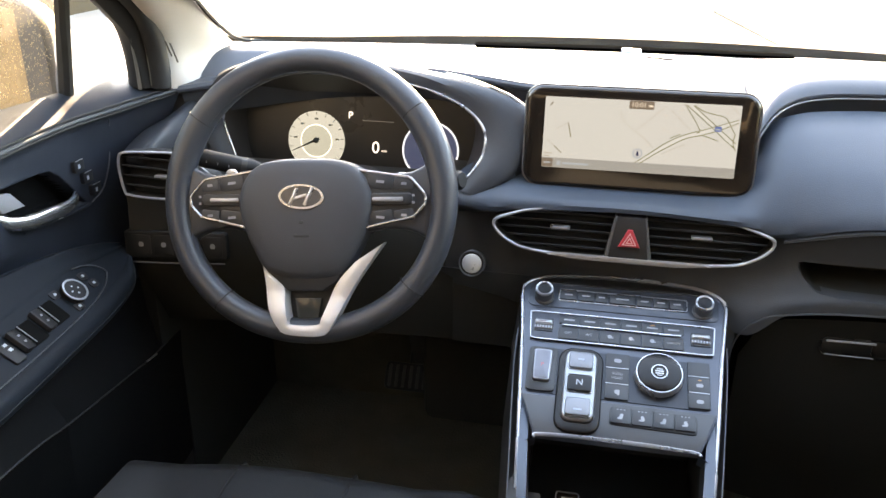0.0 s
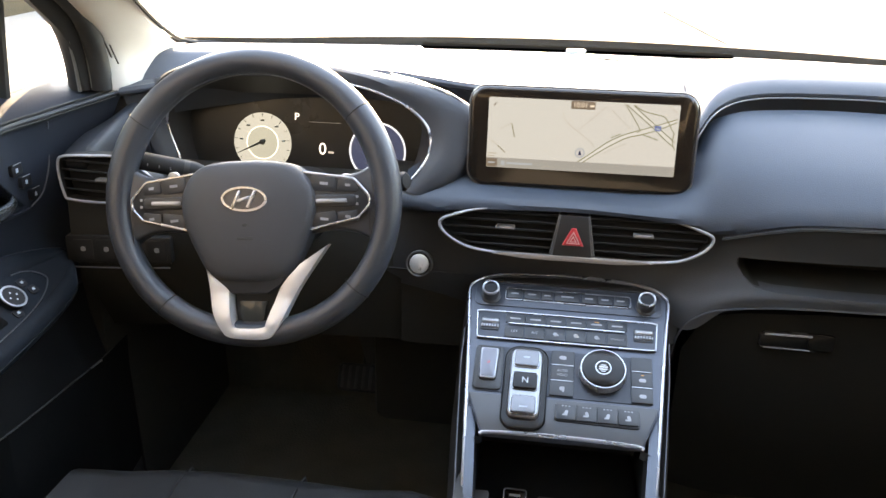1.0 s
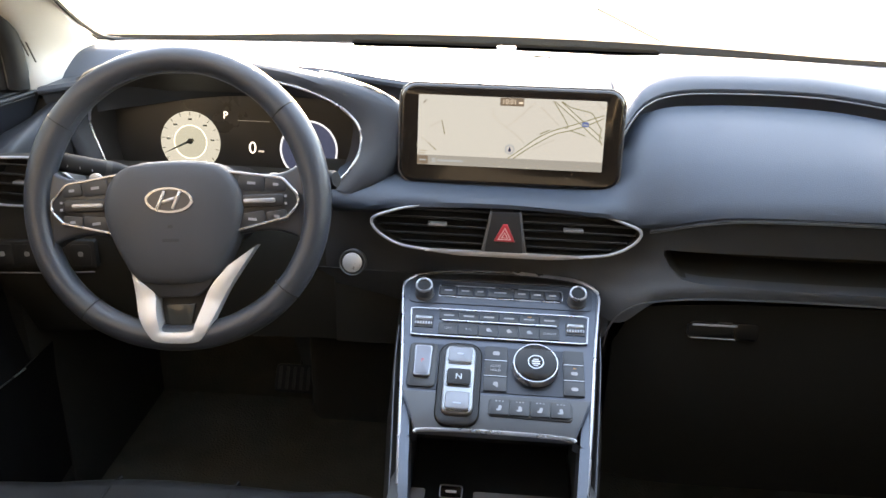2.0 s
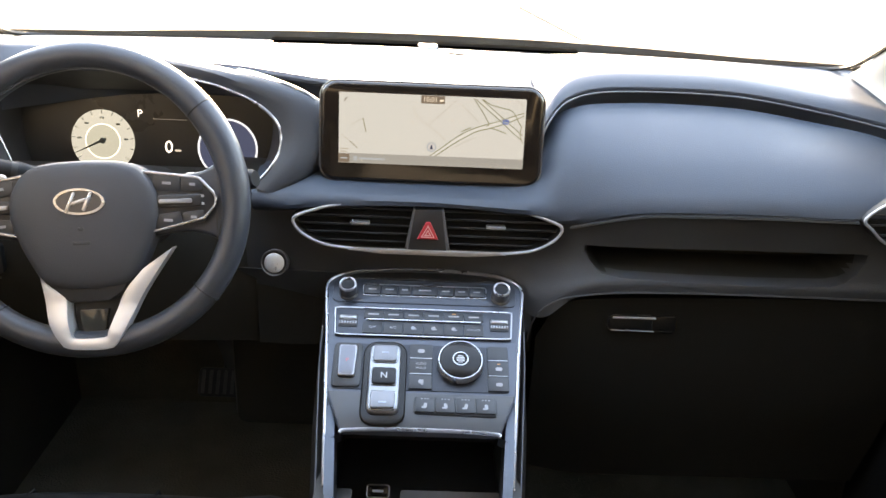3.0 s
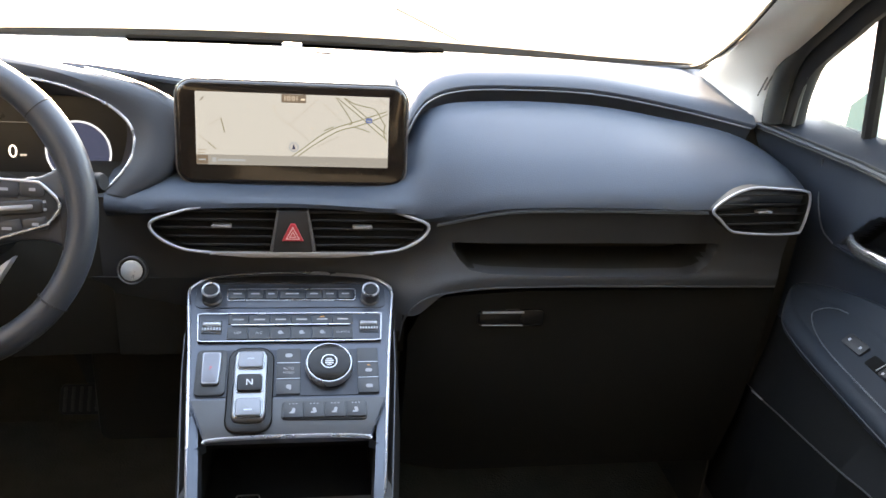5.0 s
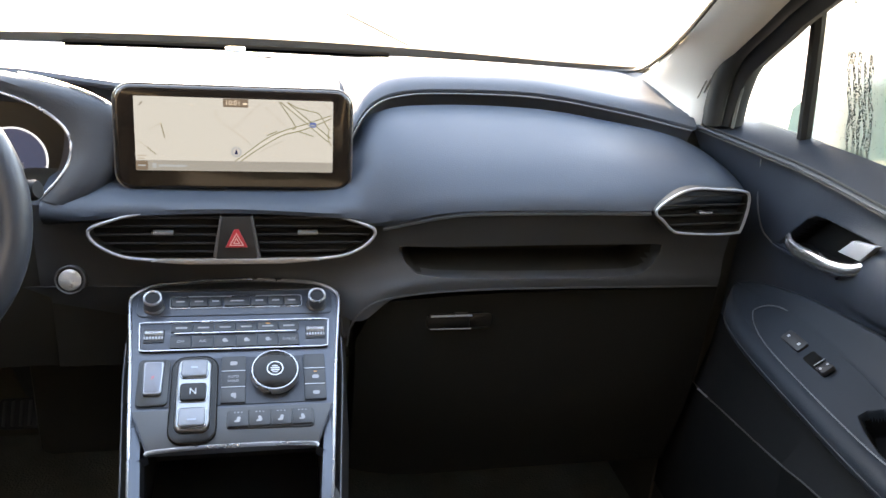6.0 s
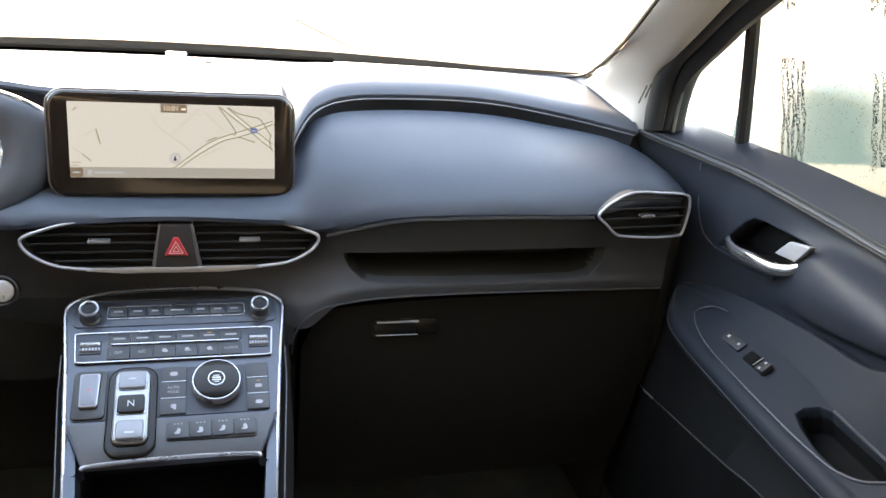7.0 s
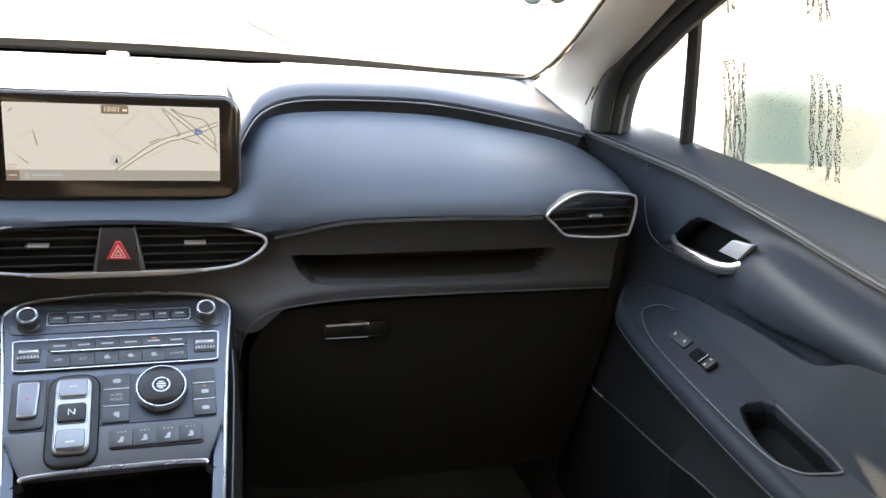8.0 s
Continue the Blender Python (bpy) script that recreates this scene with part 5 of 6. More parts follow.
# ---- navigation screen ----
SCREEN = plane_at((0.0015, 0.010, 1.183), (1, 0, 0), (0, 0.015, 0.091))
screen_thing = thing("navigation_screen", "wide glossy black-framed screen showing a pale road map", "screen", (0, 0.02, 1.12))


def on_screen(x, y, lift=0.0022, turn=0.0):
    return SCREEN @ pose(x, y, lift, 0, 0, turn)


bz = part("bezel", prism(rounded(0.294, 0.1315, 0.022, 8), 0.026, SCREEN @ Matrix.Translation((0, -0.0055, 0)), 0.006, 4), GLOSS, screen_thing, "glossy black bezel")
part("bezel_edge", sweep([SCREEN @ Vector((x, y - 0.0055, -0.006)) for x, y in rounded(0.2955, 0.1330, 0.0228, 8)], 0.0012, closed=True, sides=6, up=SCREEN.to_3x3() @ Vector((0, 0, 1))), surface("bezel_edge_grey", (0.25, 0.24, 0.23), 0.3, 0.8), bz)
part("screen_foot", box((0, 0.055, 1.15), (0.22, 0.05, 0.10), 0.01), DARK, screen_thing)
DISPLAY_GLOW = 0.0315
MAP_LAND = glowing("map_land", (0.60, 0.69, 0.765), DISPLAY_GLOW)
MAP_ROAD = glowing("map_road", (0.24, 0.26, 0.19), DISPLAY_GLOW)
MAP_FILL = glowing("map_road_fill", (0.64, 0.735, 0.815), DISPLAY_GLOW)
MAP_MINOR = glowing("map_minor", (0.45, 0.47, 0.46), DISPLAY_GLOW)
MAP_BLUE = glowing("map_blue", (0.10, 0.18, 0.50), DISPLAY_GLOW)
MAP_PALE = glowing("map_pale_blue", (0.40, 0.50, 0.62), DISPLAY_GLOW)
MAP_BAR = glowing("map_bar", (0.34, 0.385, 0.42), DISPLAY_GLOW)
MAP_TAG = glowing("map_tag", (0.20, 0.18, 0.16), DISPLAY_GLOW)
MAP_WHITE = glowing("map_white", (0.95, 0.93, 0.88), DISPLAY_GLOW)
disp = part("display", prism(rounded(0.2445, 0.092, 0.001, 2), 0.001, on_screen(0, 0.0, 0.0014)), MAP_LAND, screen_thing, "lit pale map")


def road(pts, w, mat, lift, name="map_line"):
    """A flat ribbon along points of the display."""
    p = spline(pts, max(6, 6 * len(pts)))
    rows = []
    for i in range(len(p)):
        d = p[min(i + 1, len(p) - 1)] - p[max(i - 1, 0)]
        n = np.array([-d[1], d[0]]) / (np.linalg.norm(d) + 1e-9) * w / 2
        rows.append([SCREEN @ Vector((*(p[i] + n), lift)), SCREEN @ Vector((*(p[i] - n), lift))])
    part(name, grid(rows), mat, disp)


ROAD_LINES = [
    [(-0.0022, -0.0333), (0.0158, -0.0197), (0.0322, -0.007), (0.0487, 0.0027), (0.0654, 0.0094), (0.0821, 0.0147), (0.0986, 0.0206), (0.1149, 0.0264), (0.1201, 0.0281)],
    [(0.0043, -0.0336), (0.0229, -0.0199), (0.0428, -0.0071), (0.0593, 0.0019), (0.0761, 0.0065), (0.096, 0.0133), (0.1122, 0.0206), (0.1205, 0.0246)],
    [(0.0554, 0.0436), (0.0736, 0.0291), (0.0902, 0.0158), (0.104, 0.0038), (0.1176, -0.0068)],
    [(0.0637, 0.0434), (0.0766, 0.0328), (0.094, 0.0189), (0.1106, 0.0056), (0.1197, -0.0016)],
    [(0.0533, 0.0442), (0.059, 0.0361), (0.0672, 0.0245), (0.0723, 0.0162), (0.0742, 0.0113), (0.0703, 0.009)],
    [(0.0651, 0.0434), (0.0761, 0.037), (0.0902, 0.0335), (0.1028, 0.0307), (0.1083, 0.0246), (0.1143, 0.0144), (0.1184, 0.009)],
    [(0.076, 0.0072), (0.0867, 0.0042), (0.0975, 0.0006)],
    [(0.117, 0.0089), (0.1163, -0.0018), (0.1202, -0.0109)],
]
ROAD_BEDS = [[(0.001, -0.0335), (0.0283, -0.0134), (0.054, 0.0021), (0.0794, 0.0107), (0.1054, 0.0203), (0.1203, 0.0263)], [(0.0596, 0.0435), (0.072, 0.0335), (0.0853, 0.0228), (0.0982, 0.0123), (0.1096, 0.0029), (0.1187, -0.0042)]]
STREETS = [
    [(-0.0247, 0.0316), (-0.0232, 0.023), (-0.016, 0.0148), (-0.0046, 0.0067), (0.0108, -0.0047), (0.0187, -0.0129)],
    [(-0.0047, 0.0082), (0.0116, 0.0228), (0.0256, 0.0364), (0.0307, 0.0409)],
    [(0.0368, 0.0363), (0.0499, 0.0242), (0.0623, 0.0128)],
    [(-0.1057, 0.0045), (-0.0951, 0.011), (-0.0902, 0.0128)],
    [(-0.1188, -0.0088), (-0.1078, -0.0171), (-0.0975, -0.0261)],
    [(0.03, -0.0202), (0.0434, -0.0128), (0.0581, -0.0061)],
    [(0.1078, 0.0457), (0.1192, 0.0358)],
]
SHORT_ROADS = [[(-0.0909, 0.0135), (-0.0888, 0.0048), (-0.0866, -0.0047)], [(0.0384, 0.0006), (0.0451, 0.0039), (0.0511, 0.0064)], [(-0.1078, -0.0171), (-0.1023, -0.0219), (-0.0975, -0.0261)]]
for q in ROAD_BEDS:
    road(q, 0.0056, MAP_FILL, 0.0016)
for q in ROAD_LINES:
    road(q, 0.0012, MAP_ROAD, 0.0018)
for q in STREETS:
    road(q, 0.0006, MAP_MINOR, 0.0017)
for q in SHORT_ROADS:
    road(q, 0.0013, MAP_ROAD, 0.0017)
part("status_bar", prism(rounded(0.2445, 0.0130, 0.0004, 2), 0.0004, on_screen(0, -0.0395, 0.0020)), MAP_BAR, disp, "grey status bar")
part("menu_key", prism(rounded(0.0145, 0.0115, 0.0006, 2), 0.0003, on_screen(-0.115, -0.0397, 0.0024)), MAP_TAG, disp)
part("bar_mark", prism(rounded(0.009, 0.0018, 0.0003, 2), 0.0002, on_screen(-0.115, -0.0397, 0.0027)), MAP_PALE, disp)
part("bar_mark", prism(rounded(0.005, 0.006, 0.0005, 2), 0.0002, on_screen(-0.100, -0.0397, 0.0027)), MAP_PALE, disp)
part("bar_text", prism(rounded(0.034, 0.0028, 0.0004, 2), 0.0002, on_screen(-0.078, -0.0397, 0.0027)), MAP_PALE, disp)
part("clock_tag", prism(rounded(0.031, 0.0105, 0.001, 3), 0.0004, on_screen(0.0, 0.0405, 0.0020)), MAP_TAG, disp)
letters("10:01", 0.0088, on_screen(-0.0035, 0.0405, 0.0024), MAP_WHITE, disp, "clock_digits", 0.0001)
part("clock_mark", prism(rounded(0.0055, 0.0024, 0.0004, 2), 0.0002, on_screen(0.0115, 0.0398, 0.0024)), MAP_WHITE, disp)
part("position_disc", lathe([(0.0, 0), (0.0066, 0), (0.0066, 0.0003), (0.0, 0.0003)], on_screen(0.0, -0.0210, 0.0020), 24), MAP_PALE, disp)
part("position_disc", lathe([(0.0, 0), (0.0048, 0), (0.0048, 0.0003), (0.0, 0.0003)], on_screen(0.0, -0.0210, 0.0022), 24), glowing("map_pale_disc", (0.55, 0.62, 0.72), DISPLAY_GLOW), disp)
part("position_arrow", prism([(-0.002, -0.003), (0.002, -0.003), (0.0005, 0.003), (-0.0005, 0.003)], 0.0003, on_screen(0.0, -0.0210, 0.0028)), glowing("map_navy", (0.02, 0.03, 0.10), DISPLAY_GLOW), disp)
part("road_shield", prism(rounded(0.0085, 0.0065, 0.002, 4), 0.0003, on_screen(0.0964, 0.0155, 0.0024)), MAP_BLUE, disp)
part("shield_mark", prism(rounded(0.006, 0.0016, 0.0004, 2), 0.0002, on_screen(0.0964, 0.0150, 0.0027)), MAP_PALE, disp)
part("compass_mark", prism([(-0.003, -0.003), (-0.001, -0.002), (0.003, 0.003), (0.0, 0.0015)], 0.0003, on_screen(-0.1135, 0.0370, 0.0020)), MAP_TAG, disp)
part("map_note", prism(rounded(0.011, 0.0014, 0.0003, 2), 0.0002, on_screen(-0.115, -0.0275, 0.0020)), MAP_MINOR, disp)
part("map_note", prism(rounded(0.009, 0.0014, 0.0003, 2), 0.0002, on_screen(-0.116, -0.0310, 0.0020)), MAP_MINOR, disp)


# ---- centre console ----
PAN_S = math.atan2(0.077, 0.155)
PANEL = plane_at((0, -0.05, 0.972), (1, 0, 0), (0, math.cos(PAN_S), math.sin(PAN_S)))  # local y runs up the panel
console = thing("centre_console", "grey metallic centre console with silver rails and buttons", "console", (0, -0.2, 0.46))
P_UP = PANEL.to_3x3() @ Vector((0, 0, 1))


def pp(x, v, lift=0.0, turn=0.0):
    """A pose on the panel: x across, v metres down its slope."""
    return PANEL @ pose(x, -v, lift, 0, 0, turn)


def key(x, v, w, h, parent, mat=BUTTON, lift=0.002, r=0.0015, name="button", label="", bev=0.0008, turn=0.0):
    return part(name, prism(rounded(w, h, r, 4), 0.004, pp(x, v, lift, turn), bev), mat, parent, label)


def mark(x, v, w, h, parent, mat=DIMPRINT, lift=0.0023, turn=0.0):
    part("print", prism(rounded(w, h, min(w, h) * 0.3, 2), 0.0003, pp(x, v, lift, turn)), mat, parent)


edge_half = lambda v: 0.1315 - 0.0795 * (v + 0.013)
outline = [(-0.1305, 0.008), (-0.128, 0.018), (-0.114, 0.028), (-0.094, 0.0345), (-0.05, 0.0385), (0, 0.040), (0.05, 0.0385), (0.094, 0.0345), (0.114, 0.028), (0.128, 0.018), (0.1305, 0.008), (edge_half(0.150), -0.150), (0.096, -0.204), (-0.096, -0.204), (-edge_half(0.150), -0.150)]
panel = part("panel", prism(outline, 0.012, PANEL), GREYBLUE, console, "grey metallic button panel")
# silver rails round the panel and on down the sides
rail = [(-edge_half(0.40), 0.40), (-edge_half(0.29), 0.29), (-edge_half(0.157), 0.157), (-edge_half(0.07), 0.07), (-0.1320, 0.0), (-0.1315, -0.012), (-0.126, -0.021), (-0.110, -0.0305), (-0.08, -0.037), (0.0, -0.0415)]
rail = rail + [(-x, v) for x, v in rail[-2::-1]]
rp = [PANEL @ Vector((x, -v, 0.001 if v < 0.16 else 0.001 - 0.25 * (v - 0.16) ** 1.5)) for x, v in spline(rail, 120)]
part("rail", sweep(rp, 0.0023, sides=10, up=P_UP), CHROME, console, "polished silver rail")
# broad grey side cheeks beside the rails
for s in (-1, 1):
    a = [PANEL @ Vector((s * (edge_half(v) - 0.001), -v, 0.0)) for v in np.linspace(0.10, 0.40, 24)]
    b = [PANEL @ Vector((s * (edge_half(v) - 0.012), -v, -0.002 - 0.03 * max(0, v - 0.15))) for v in np.linspace(0.10, 0.40, 24)]
    c = [PANEL @ Vector((s * (edge_half(v) - 0.014), -v, -0.03)) for v in np.linspace(0.10, 0.40, 24)]
    d = [PANEL @ Vector((s * (edge_half(v) - 0.001), -v, -0.03)) for v in np.linspace(0.10, 0.40, 24)]
    part("side_cheek", grid([list(r) for r in zip(a, b, c, d)], close_v=True, caps=True), surface("cheek_grey", (0.065, 0.074, 0.09), 0.3, 0.6), console, "grey metallic side cheek")
    w0, w1, w2 = PANEL @ Vector((s * (edge_half(0.16) - 0.004), -0.160, 0.003)), PANEL @ Vector((s * 0.0935, -0.2085, 0.001)), PANEL @ Vector((s * (edge_half(0.2) - 0.004), -0.215, -0.004))
    part("wing", grid([[w0, w0 + P_UP * -0.02], [w1, w1 + P_UP * -0.02], [w2, w2 + P_UP * -0.02]], close_u=True, caps=False), surface("cheek_grey", (0.065, 0.074, 0.09), 0.3, 0.6), console)
    sw = [(s * (edge_half(v) + 0.0015 + 0.007 * max(0.0, min(1.0, v / 0.1))), v) for v in np.linspace(-0.02, 0.55, 26)]
    up_ = [PANEL @ Vector((x, -v, 0.001 - 0.012 * max(0.0, min(1.0, v / 0.1)))) for x, v in sw]
    rows = [[p, (p.x + s * 0.012, p.y, p.z - 0.10), (p.x + s * 0.016, p.y + 0.05, 0.46), (p.x - s * 0.02, p.y + 0.05, 0.46), (p.x - s * 0.02, p.y, p.z - 0.03)] for p in up_]
    part("side_panel", grid(rows, close_v=True, caps=True), DARK, console, "black side of the console")
    part("side_line", sweep([(p.x + s * 0.001, p.y, p.z - 0.004) for p in up_[3:]], 0.0012, sides=6), surface("side_grey", (0.09, 0.09, 0.10), 0.45), console)

part("apron", prism([(-edge_half(0.152) + 0.003, -0.152), (-0.0955, -0.2035), (0.0955, -0.2035), (edge_half(0.152) - 0.003, -0.152)], 0.004, pp(0, 0, 0.0012), 0.0006), surface("apron_grey", (0.05, 0.052, 0.056), 0.4, 0.2), console, "dark grey lower panel")
# glossy dark band along the arched top edge
band = [(-0.100, 0.0225), (0.100, 0.0225)] + [(x, y - 0.0035) for x, y in spline([(0.110, 0.0295), (0.094, 0.0345), (0.05, 0.0385), (0.0, 0.040), (-0.05, 0.0385), (-0.094, 0.0345), (-0.110, 0.0295)], 24)]
part("top_band", prism(band, 0.003, pp(0, 0, 0.0016), 0.0006), surface("band_gloss", (0.022, 0.021, 0.021), 0.14), console, "glossy dark strip along the top")
# top row: two knobs and a strip of seven keys
tray = part("radio_recess", prism(rounded(0.246, 0.036, 0.008, 5, cy=0.0), 0.002, pp(0, -0.001, 0.0014), 0.0006), surface("recess_grey", (0.055, 0.062, 0.076), 0.38, 0.4), console, "darker inset strip")
rr = rounded(0.166, 0.0185, 0.003, 4)
part("chrome_ring", sweep([pp(0, -0.0035, 0.0022) @ Vector((x, y, 0)) for x, y in rr], 0.0008, closed=True, sides=6, up=P_UP), CHROME, tray)
for i, (x, w) in enumerate(((-0.0705, 0.022), (-0.0475, 0.022), (-0.0270, 0.017), (0.0, 0.034), (0.0285, 0.021), (0.0495, 0.020), (0.0700, 0.020))):
    k = key(x, -0.0035, w - 0.001, 0.0150, tray, lift=0.0042)
    mark(x, -0.0035, w * 0.5, 0.0022, k, lift=0.0045)
for s in (-1, 1):
    m = pp(s * 0.1025, 0.002, 0.001) @ Matrix.Diagonal((0.88, 0.88, 0.9, 1.0))
    kn = part("knob", lathe([(0.0, 0.0), (0.0150, 0.0), (0.0150, 0.003), (0.0130, 0.005), (0.0130, 0.020), (0.0125, 0.0215), (0.0100, 0.0215), (0.0095, 0.015), (0.0, 0.015)], m, 32), surface("knob_grey", (0.12, 0.125, 0.135), 0.35, 0.6), tray, "grey rotary knob")
    part("knob_ring", hoop([(0.0106, 0.019), (0.0132, 0.019), (0.0132, 0.0226), (0.0122, 0.0232), (0.0106, 0.0226)], m, 32), CHROME, kn, "chrome ring")
    part("knob_cap", lathe([(0.0, 0.014), (0.0108, 0.014), (0.0108, 0.0200), (0.0, 0.0190)], m, 24), surface("cap_black", (0.012, 0.012, 0.013), 0.5, spec=0.3), kn, "black cap")

# climate block
cb = [(-0.1175, -0.028), (0.1165, -0.028), (0.1135, -0.0705), (-0.1140, -0.0705)]
cb = [tuple(p) for p in cb][::-1]
clim = part("climate_block", prism(cb, 0.003, pp(0, 0, 0.003), 0.0008), surface("recess_grey", (0.055, 0.062, 0.076), 0.38, 0.4), console, "inset climate keys")
ring4 = []
for (x0, y0), (x1, y1) in zip(cb, cb[1:] + cb[:1]):
    for t in np.linspace(0.03, 0.97, 12):
        ring4.append(pp(0, 0, 0.0034) @ Vector((x0 + (x1 - x0) * t, y0 + (y1 - y0) * t, 0)))
part("chrome_ring", sweep(ring4, 0.0011, closed=True, sides=6, up=P_UP), CHROME, clim, "chrome surround")
WORDS = ["OFF", "A/C", "", "", "", "CLIMATE"]
for i in range(6):
    x = -0.0665 + 0.0264 * i
    k = key(x, 0.0385, 0.0254, 0.0125, clim, lift=0.0050)
    mark(x, 0.0385, 0.014, 0.0022, k, lift=0.0053)
    k = key(x, 0.0590, 0.0254, 0.0185, clim, lift=0.0050)
    if WORDS[i]:
        letters(WORDS[i], 0.0052 if i < 5 else 0.0042, pp(x, 0.0590, 0.0052), DIMPRINT, k, "lettering", 0.0001)
    else:
        mark(x, 0.0585, 0.0055, 0.0055, k, lift=0.0053)
        mark(x + 0.0015, 0.0600, 0.0060, 0.0018, k, lift=0.0054)
part("climate_bar", prism(rounded(0.150, 0.0013, 0.0005, 2), 0.002, pp(0.0, 0.0468, 0.0060)), CHROME, clim, "thin chrome bar")
part("amber_lamp", prism(rounded(0.006, 0.0012, 0.0004, 2), 0.0005, pp(0.0395, 0.0345, 0.0053)), surface("amber", (0.6, 0.25, 0.05), 0.4), clim)
for s in (-1, 1):
    rk = key(s * 0.0990, 0.0490, 0.0250, 0.0195, clim, BUTTON, 0.0045, name="temperature_rocker")
    part("rocker_face", prism(rounded(0.0230, 0.0075, 0.0015, 3), 0.004, pp(s * 0.099, 0.0452, 0.0075), 0.0028, 4), surface("rocker_chrome", (0.46, 0.47, 0.49), 0.28, 0.8), rk, "chrome face")
    part("rocker_face", prism(rounded(0.0230, 0.0060, 0.0015, 3), 0.004, pp(s * 0.099, 0.0530, 0.0068), 0.0015), surface("rocker_grey", (0.30, 0.30, 0.315), 0.35, 0.6), rk, "silver ribbed face")
    for j in range(6):
        part("rib", box((0, 0, 0), (0.0012, 0.0045, 0.0008)), DARK, rk).data.transform(pp(s * 0.099 - 0.009 + 0.0036 * j, 0.0530, 0.0072))

# lower field: parking key, shift keys, drive dial, small keys
field = part("lower_field", prism(rounded(0.222, 0.066, 0.006, 5, cx=-0.002), 0.002, pp(0, 0.1155, 0.0012)), surface("field_grey", (0.030, 0.034, 0.043), 0.36, 0.2, spec=0.35), console, "dark inset field")
pk = key(-0.0945, 0.1150, 0.036, 0.064, field, surface("key_black", (0.016, 0.016, 0.017), 0.35), 0.0035, 0.006, "parking_surround", "black surround")
part("parking_key", prism(rounded(0.0215, 0.046, 0.004, 5, taper=-0.12), 0.006, pp(-0.0945, 0.1115, 0.0085), 0.002, 3), surface("key_silver", (0.26, 0.27, 0.29), 0.30, 0.8), pk, "bright silver parking key")
part("key_face", prism(rounded(0.0170, 0.0405, 0.003, 5, taper=-0.12), 0.001, pp(-0.0945, 0.1115, 0.0090), 0.0004), surface("key_face_grey", (0.16, 0.165, 0.19), 0.42, 0.4), pk, "grey-blue key face")
letters("P", 0.0065, pp(-0.0945, 0.1125, 0.0092), surface("red_print", (0.7, 0.08, 0.08), 0.5), pk, "lettering", 0.0001)
sh = part("shift_surround", prism(rounded(0.055, 0.119, 0.018, 7), 0.008, pp(-0.0470, 0.1400, 0.0060), 0.003, 3), INK_GLOSS, console, "glossy black surround")
pod = part("shift_pod", prism(rounded(0.0405, 0.0975, 0.010, 6), 0.008, pp(-0.0470, 0.1375, 0.0125), 0.004, 3), surface("pod_silver", (0.24, 0.245, 0.255), 0.3, 0.85, wear=0.03), sh, "satin silver shift pod")
for v, mat, lab in ((0.1045, surface("shift_grey", (0.18, 0.187, 0.205), 0.40, 0.45), "silver shift key"), (0.1372, INK_GLOSS, "black shift key"), (0.1700, surface("shift_grey", (0.18, 0.187, 0.205), 0.40, 0.45), "silver shift key")):
    part("key_frame", prism(rounded(0.0330, 0.0268, 0.005, 5), 0.003, pp(-0.0470, v, 0.0135), 0.001), surface("pod_edge", (0.28, 0.29, 0.30), 0.25, 0.9), pod)
    part("shift_key", prism(rounded(0.0300, 0.0238, 0.004, 5), 0.004, pp(-0.0470, v, 0.0160), 0.0018, 3), mat, pod, lab)
letters("N", 0.0115, pp(-0.0470, 0.1372, 0.0162), PRINT, pod, "lettering", 0.0001)
mark(-0.047, 0.1740, 0.010, 0.0020, pod, surface("pale_key_print", (0.4, 0.45, 0.55), 0.5), 0.0163)
mark(-0.047, 0.1040, 0.008, 0.0020, pod, surface("pale_key_print", (0.4, 0.45, 0.55), 0.5), 0.0163)
for i, v in enumerate((0.0925, 0.1145, 0.1370)):
    k = key(-0.0020, v, 0.0290, 0.0205, field, lift=0.0035)
    if i == 1:
        letters("AUTO", 0.0048, pp(-0.002, v - 0.0030, 0.0037), DIMPRINT, k, "lettering", 0.0001)
        letters("HOLD", 0.0048, pp(-0.002, v + 0.0030, 0.0037), DIMPRINT, k, "lettering", 0.0001)
    elif i == 2:
        mark(-0.002, v, 0.0050, 0.0055, k, DIMPRINT, 0.0038)
        mark(0.0002, v + 0.001, 0.0030, 0.0075, k, DIMPRINT, 0.0039)
    else:
        mark(-0.002, v, 0.0090, 0.0055, k, DIMPRINT, 0.0038)
    if i:
        part("key_line", prism(rounded(0.0280, 0.0009, 0.0003, 2), 0.0006, pp(-0.002, v - 0.0112, 0.0040)), SILVER, k)
for i, v in enumerate((0.0925, 0.1145, 0.1370)):
    k = key(0.0955, v, 0.0260, 0.0205, field, lift=0.0035)
    if i:
        mark(0.0965, v + 0.001, 0.0085, 0.0050, k, DIMPRINT, 0.0038)
        part("key_line", prism(rounded(0.0250, 0.0009, 0.0003, 2), 0.0006, pp(0.0955, v - 0.0112, 0.0040)), SILVER, k)
part("amber_lamp", prism(rounded(0.004, 0.001, 0.0003, 2), 0.0004, pp(0.0965, 0.1085, 0.0042)), surface("amber", (0.6, 0.25, 0.05), 0.4), field)
DM = pp(0.0475, 0.1095, 0.003) @ Matrix.Diagonal((0.9, 0.9, 1.0, 1.0))
dial = part("drive_dial", lathe([(0.0, 0.0), (0.0305, 0.0), (0.0305, 0.008), (0.0298, 0.010), (0.0294, 0.0115), (0.0288, 0.0126), (0.0276, 0.0132), (0.0, 0.0126)], DM, 56), INK_GLOSS, console, "glossy black rotary drive dial")
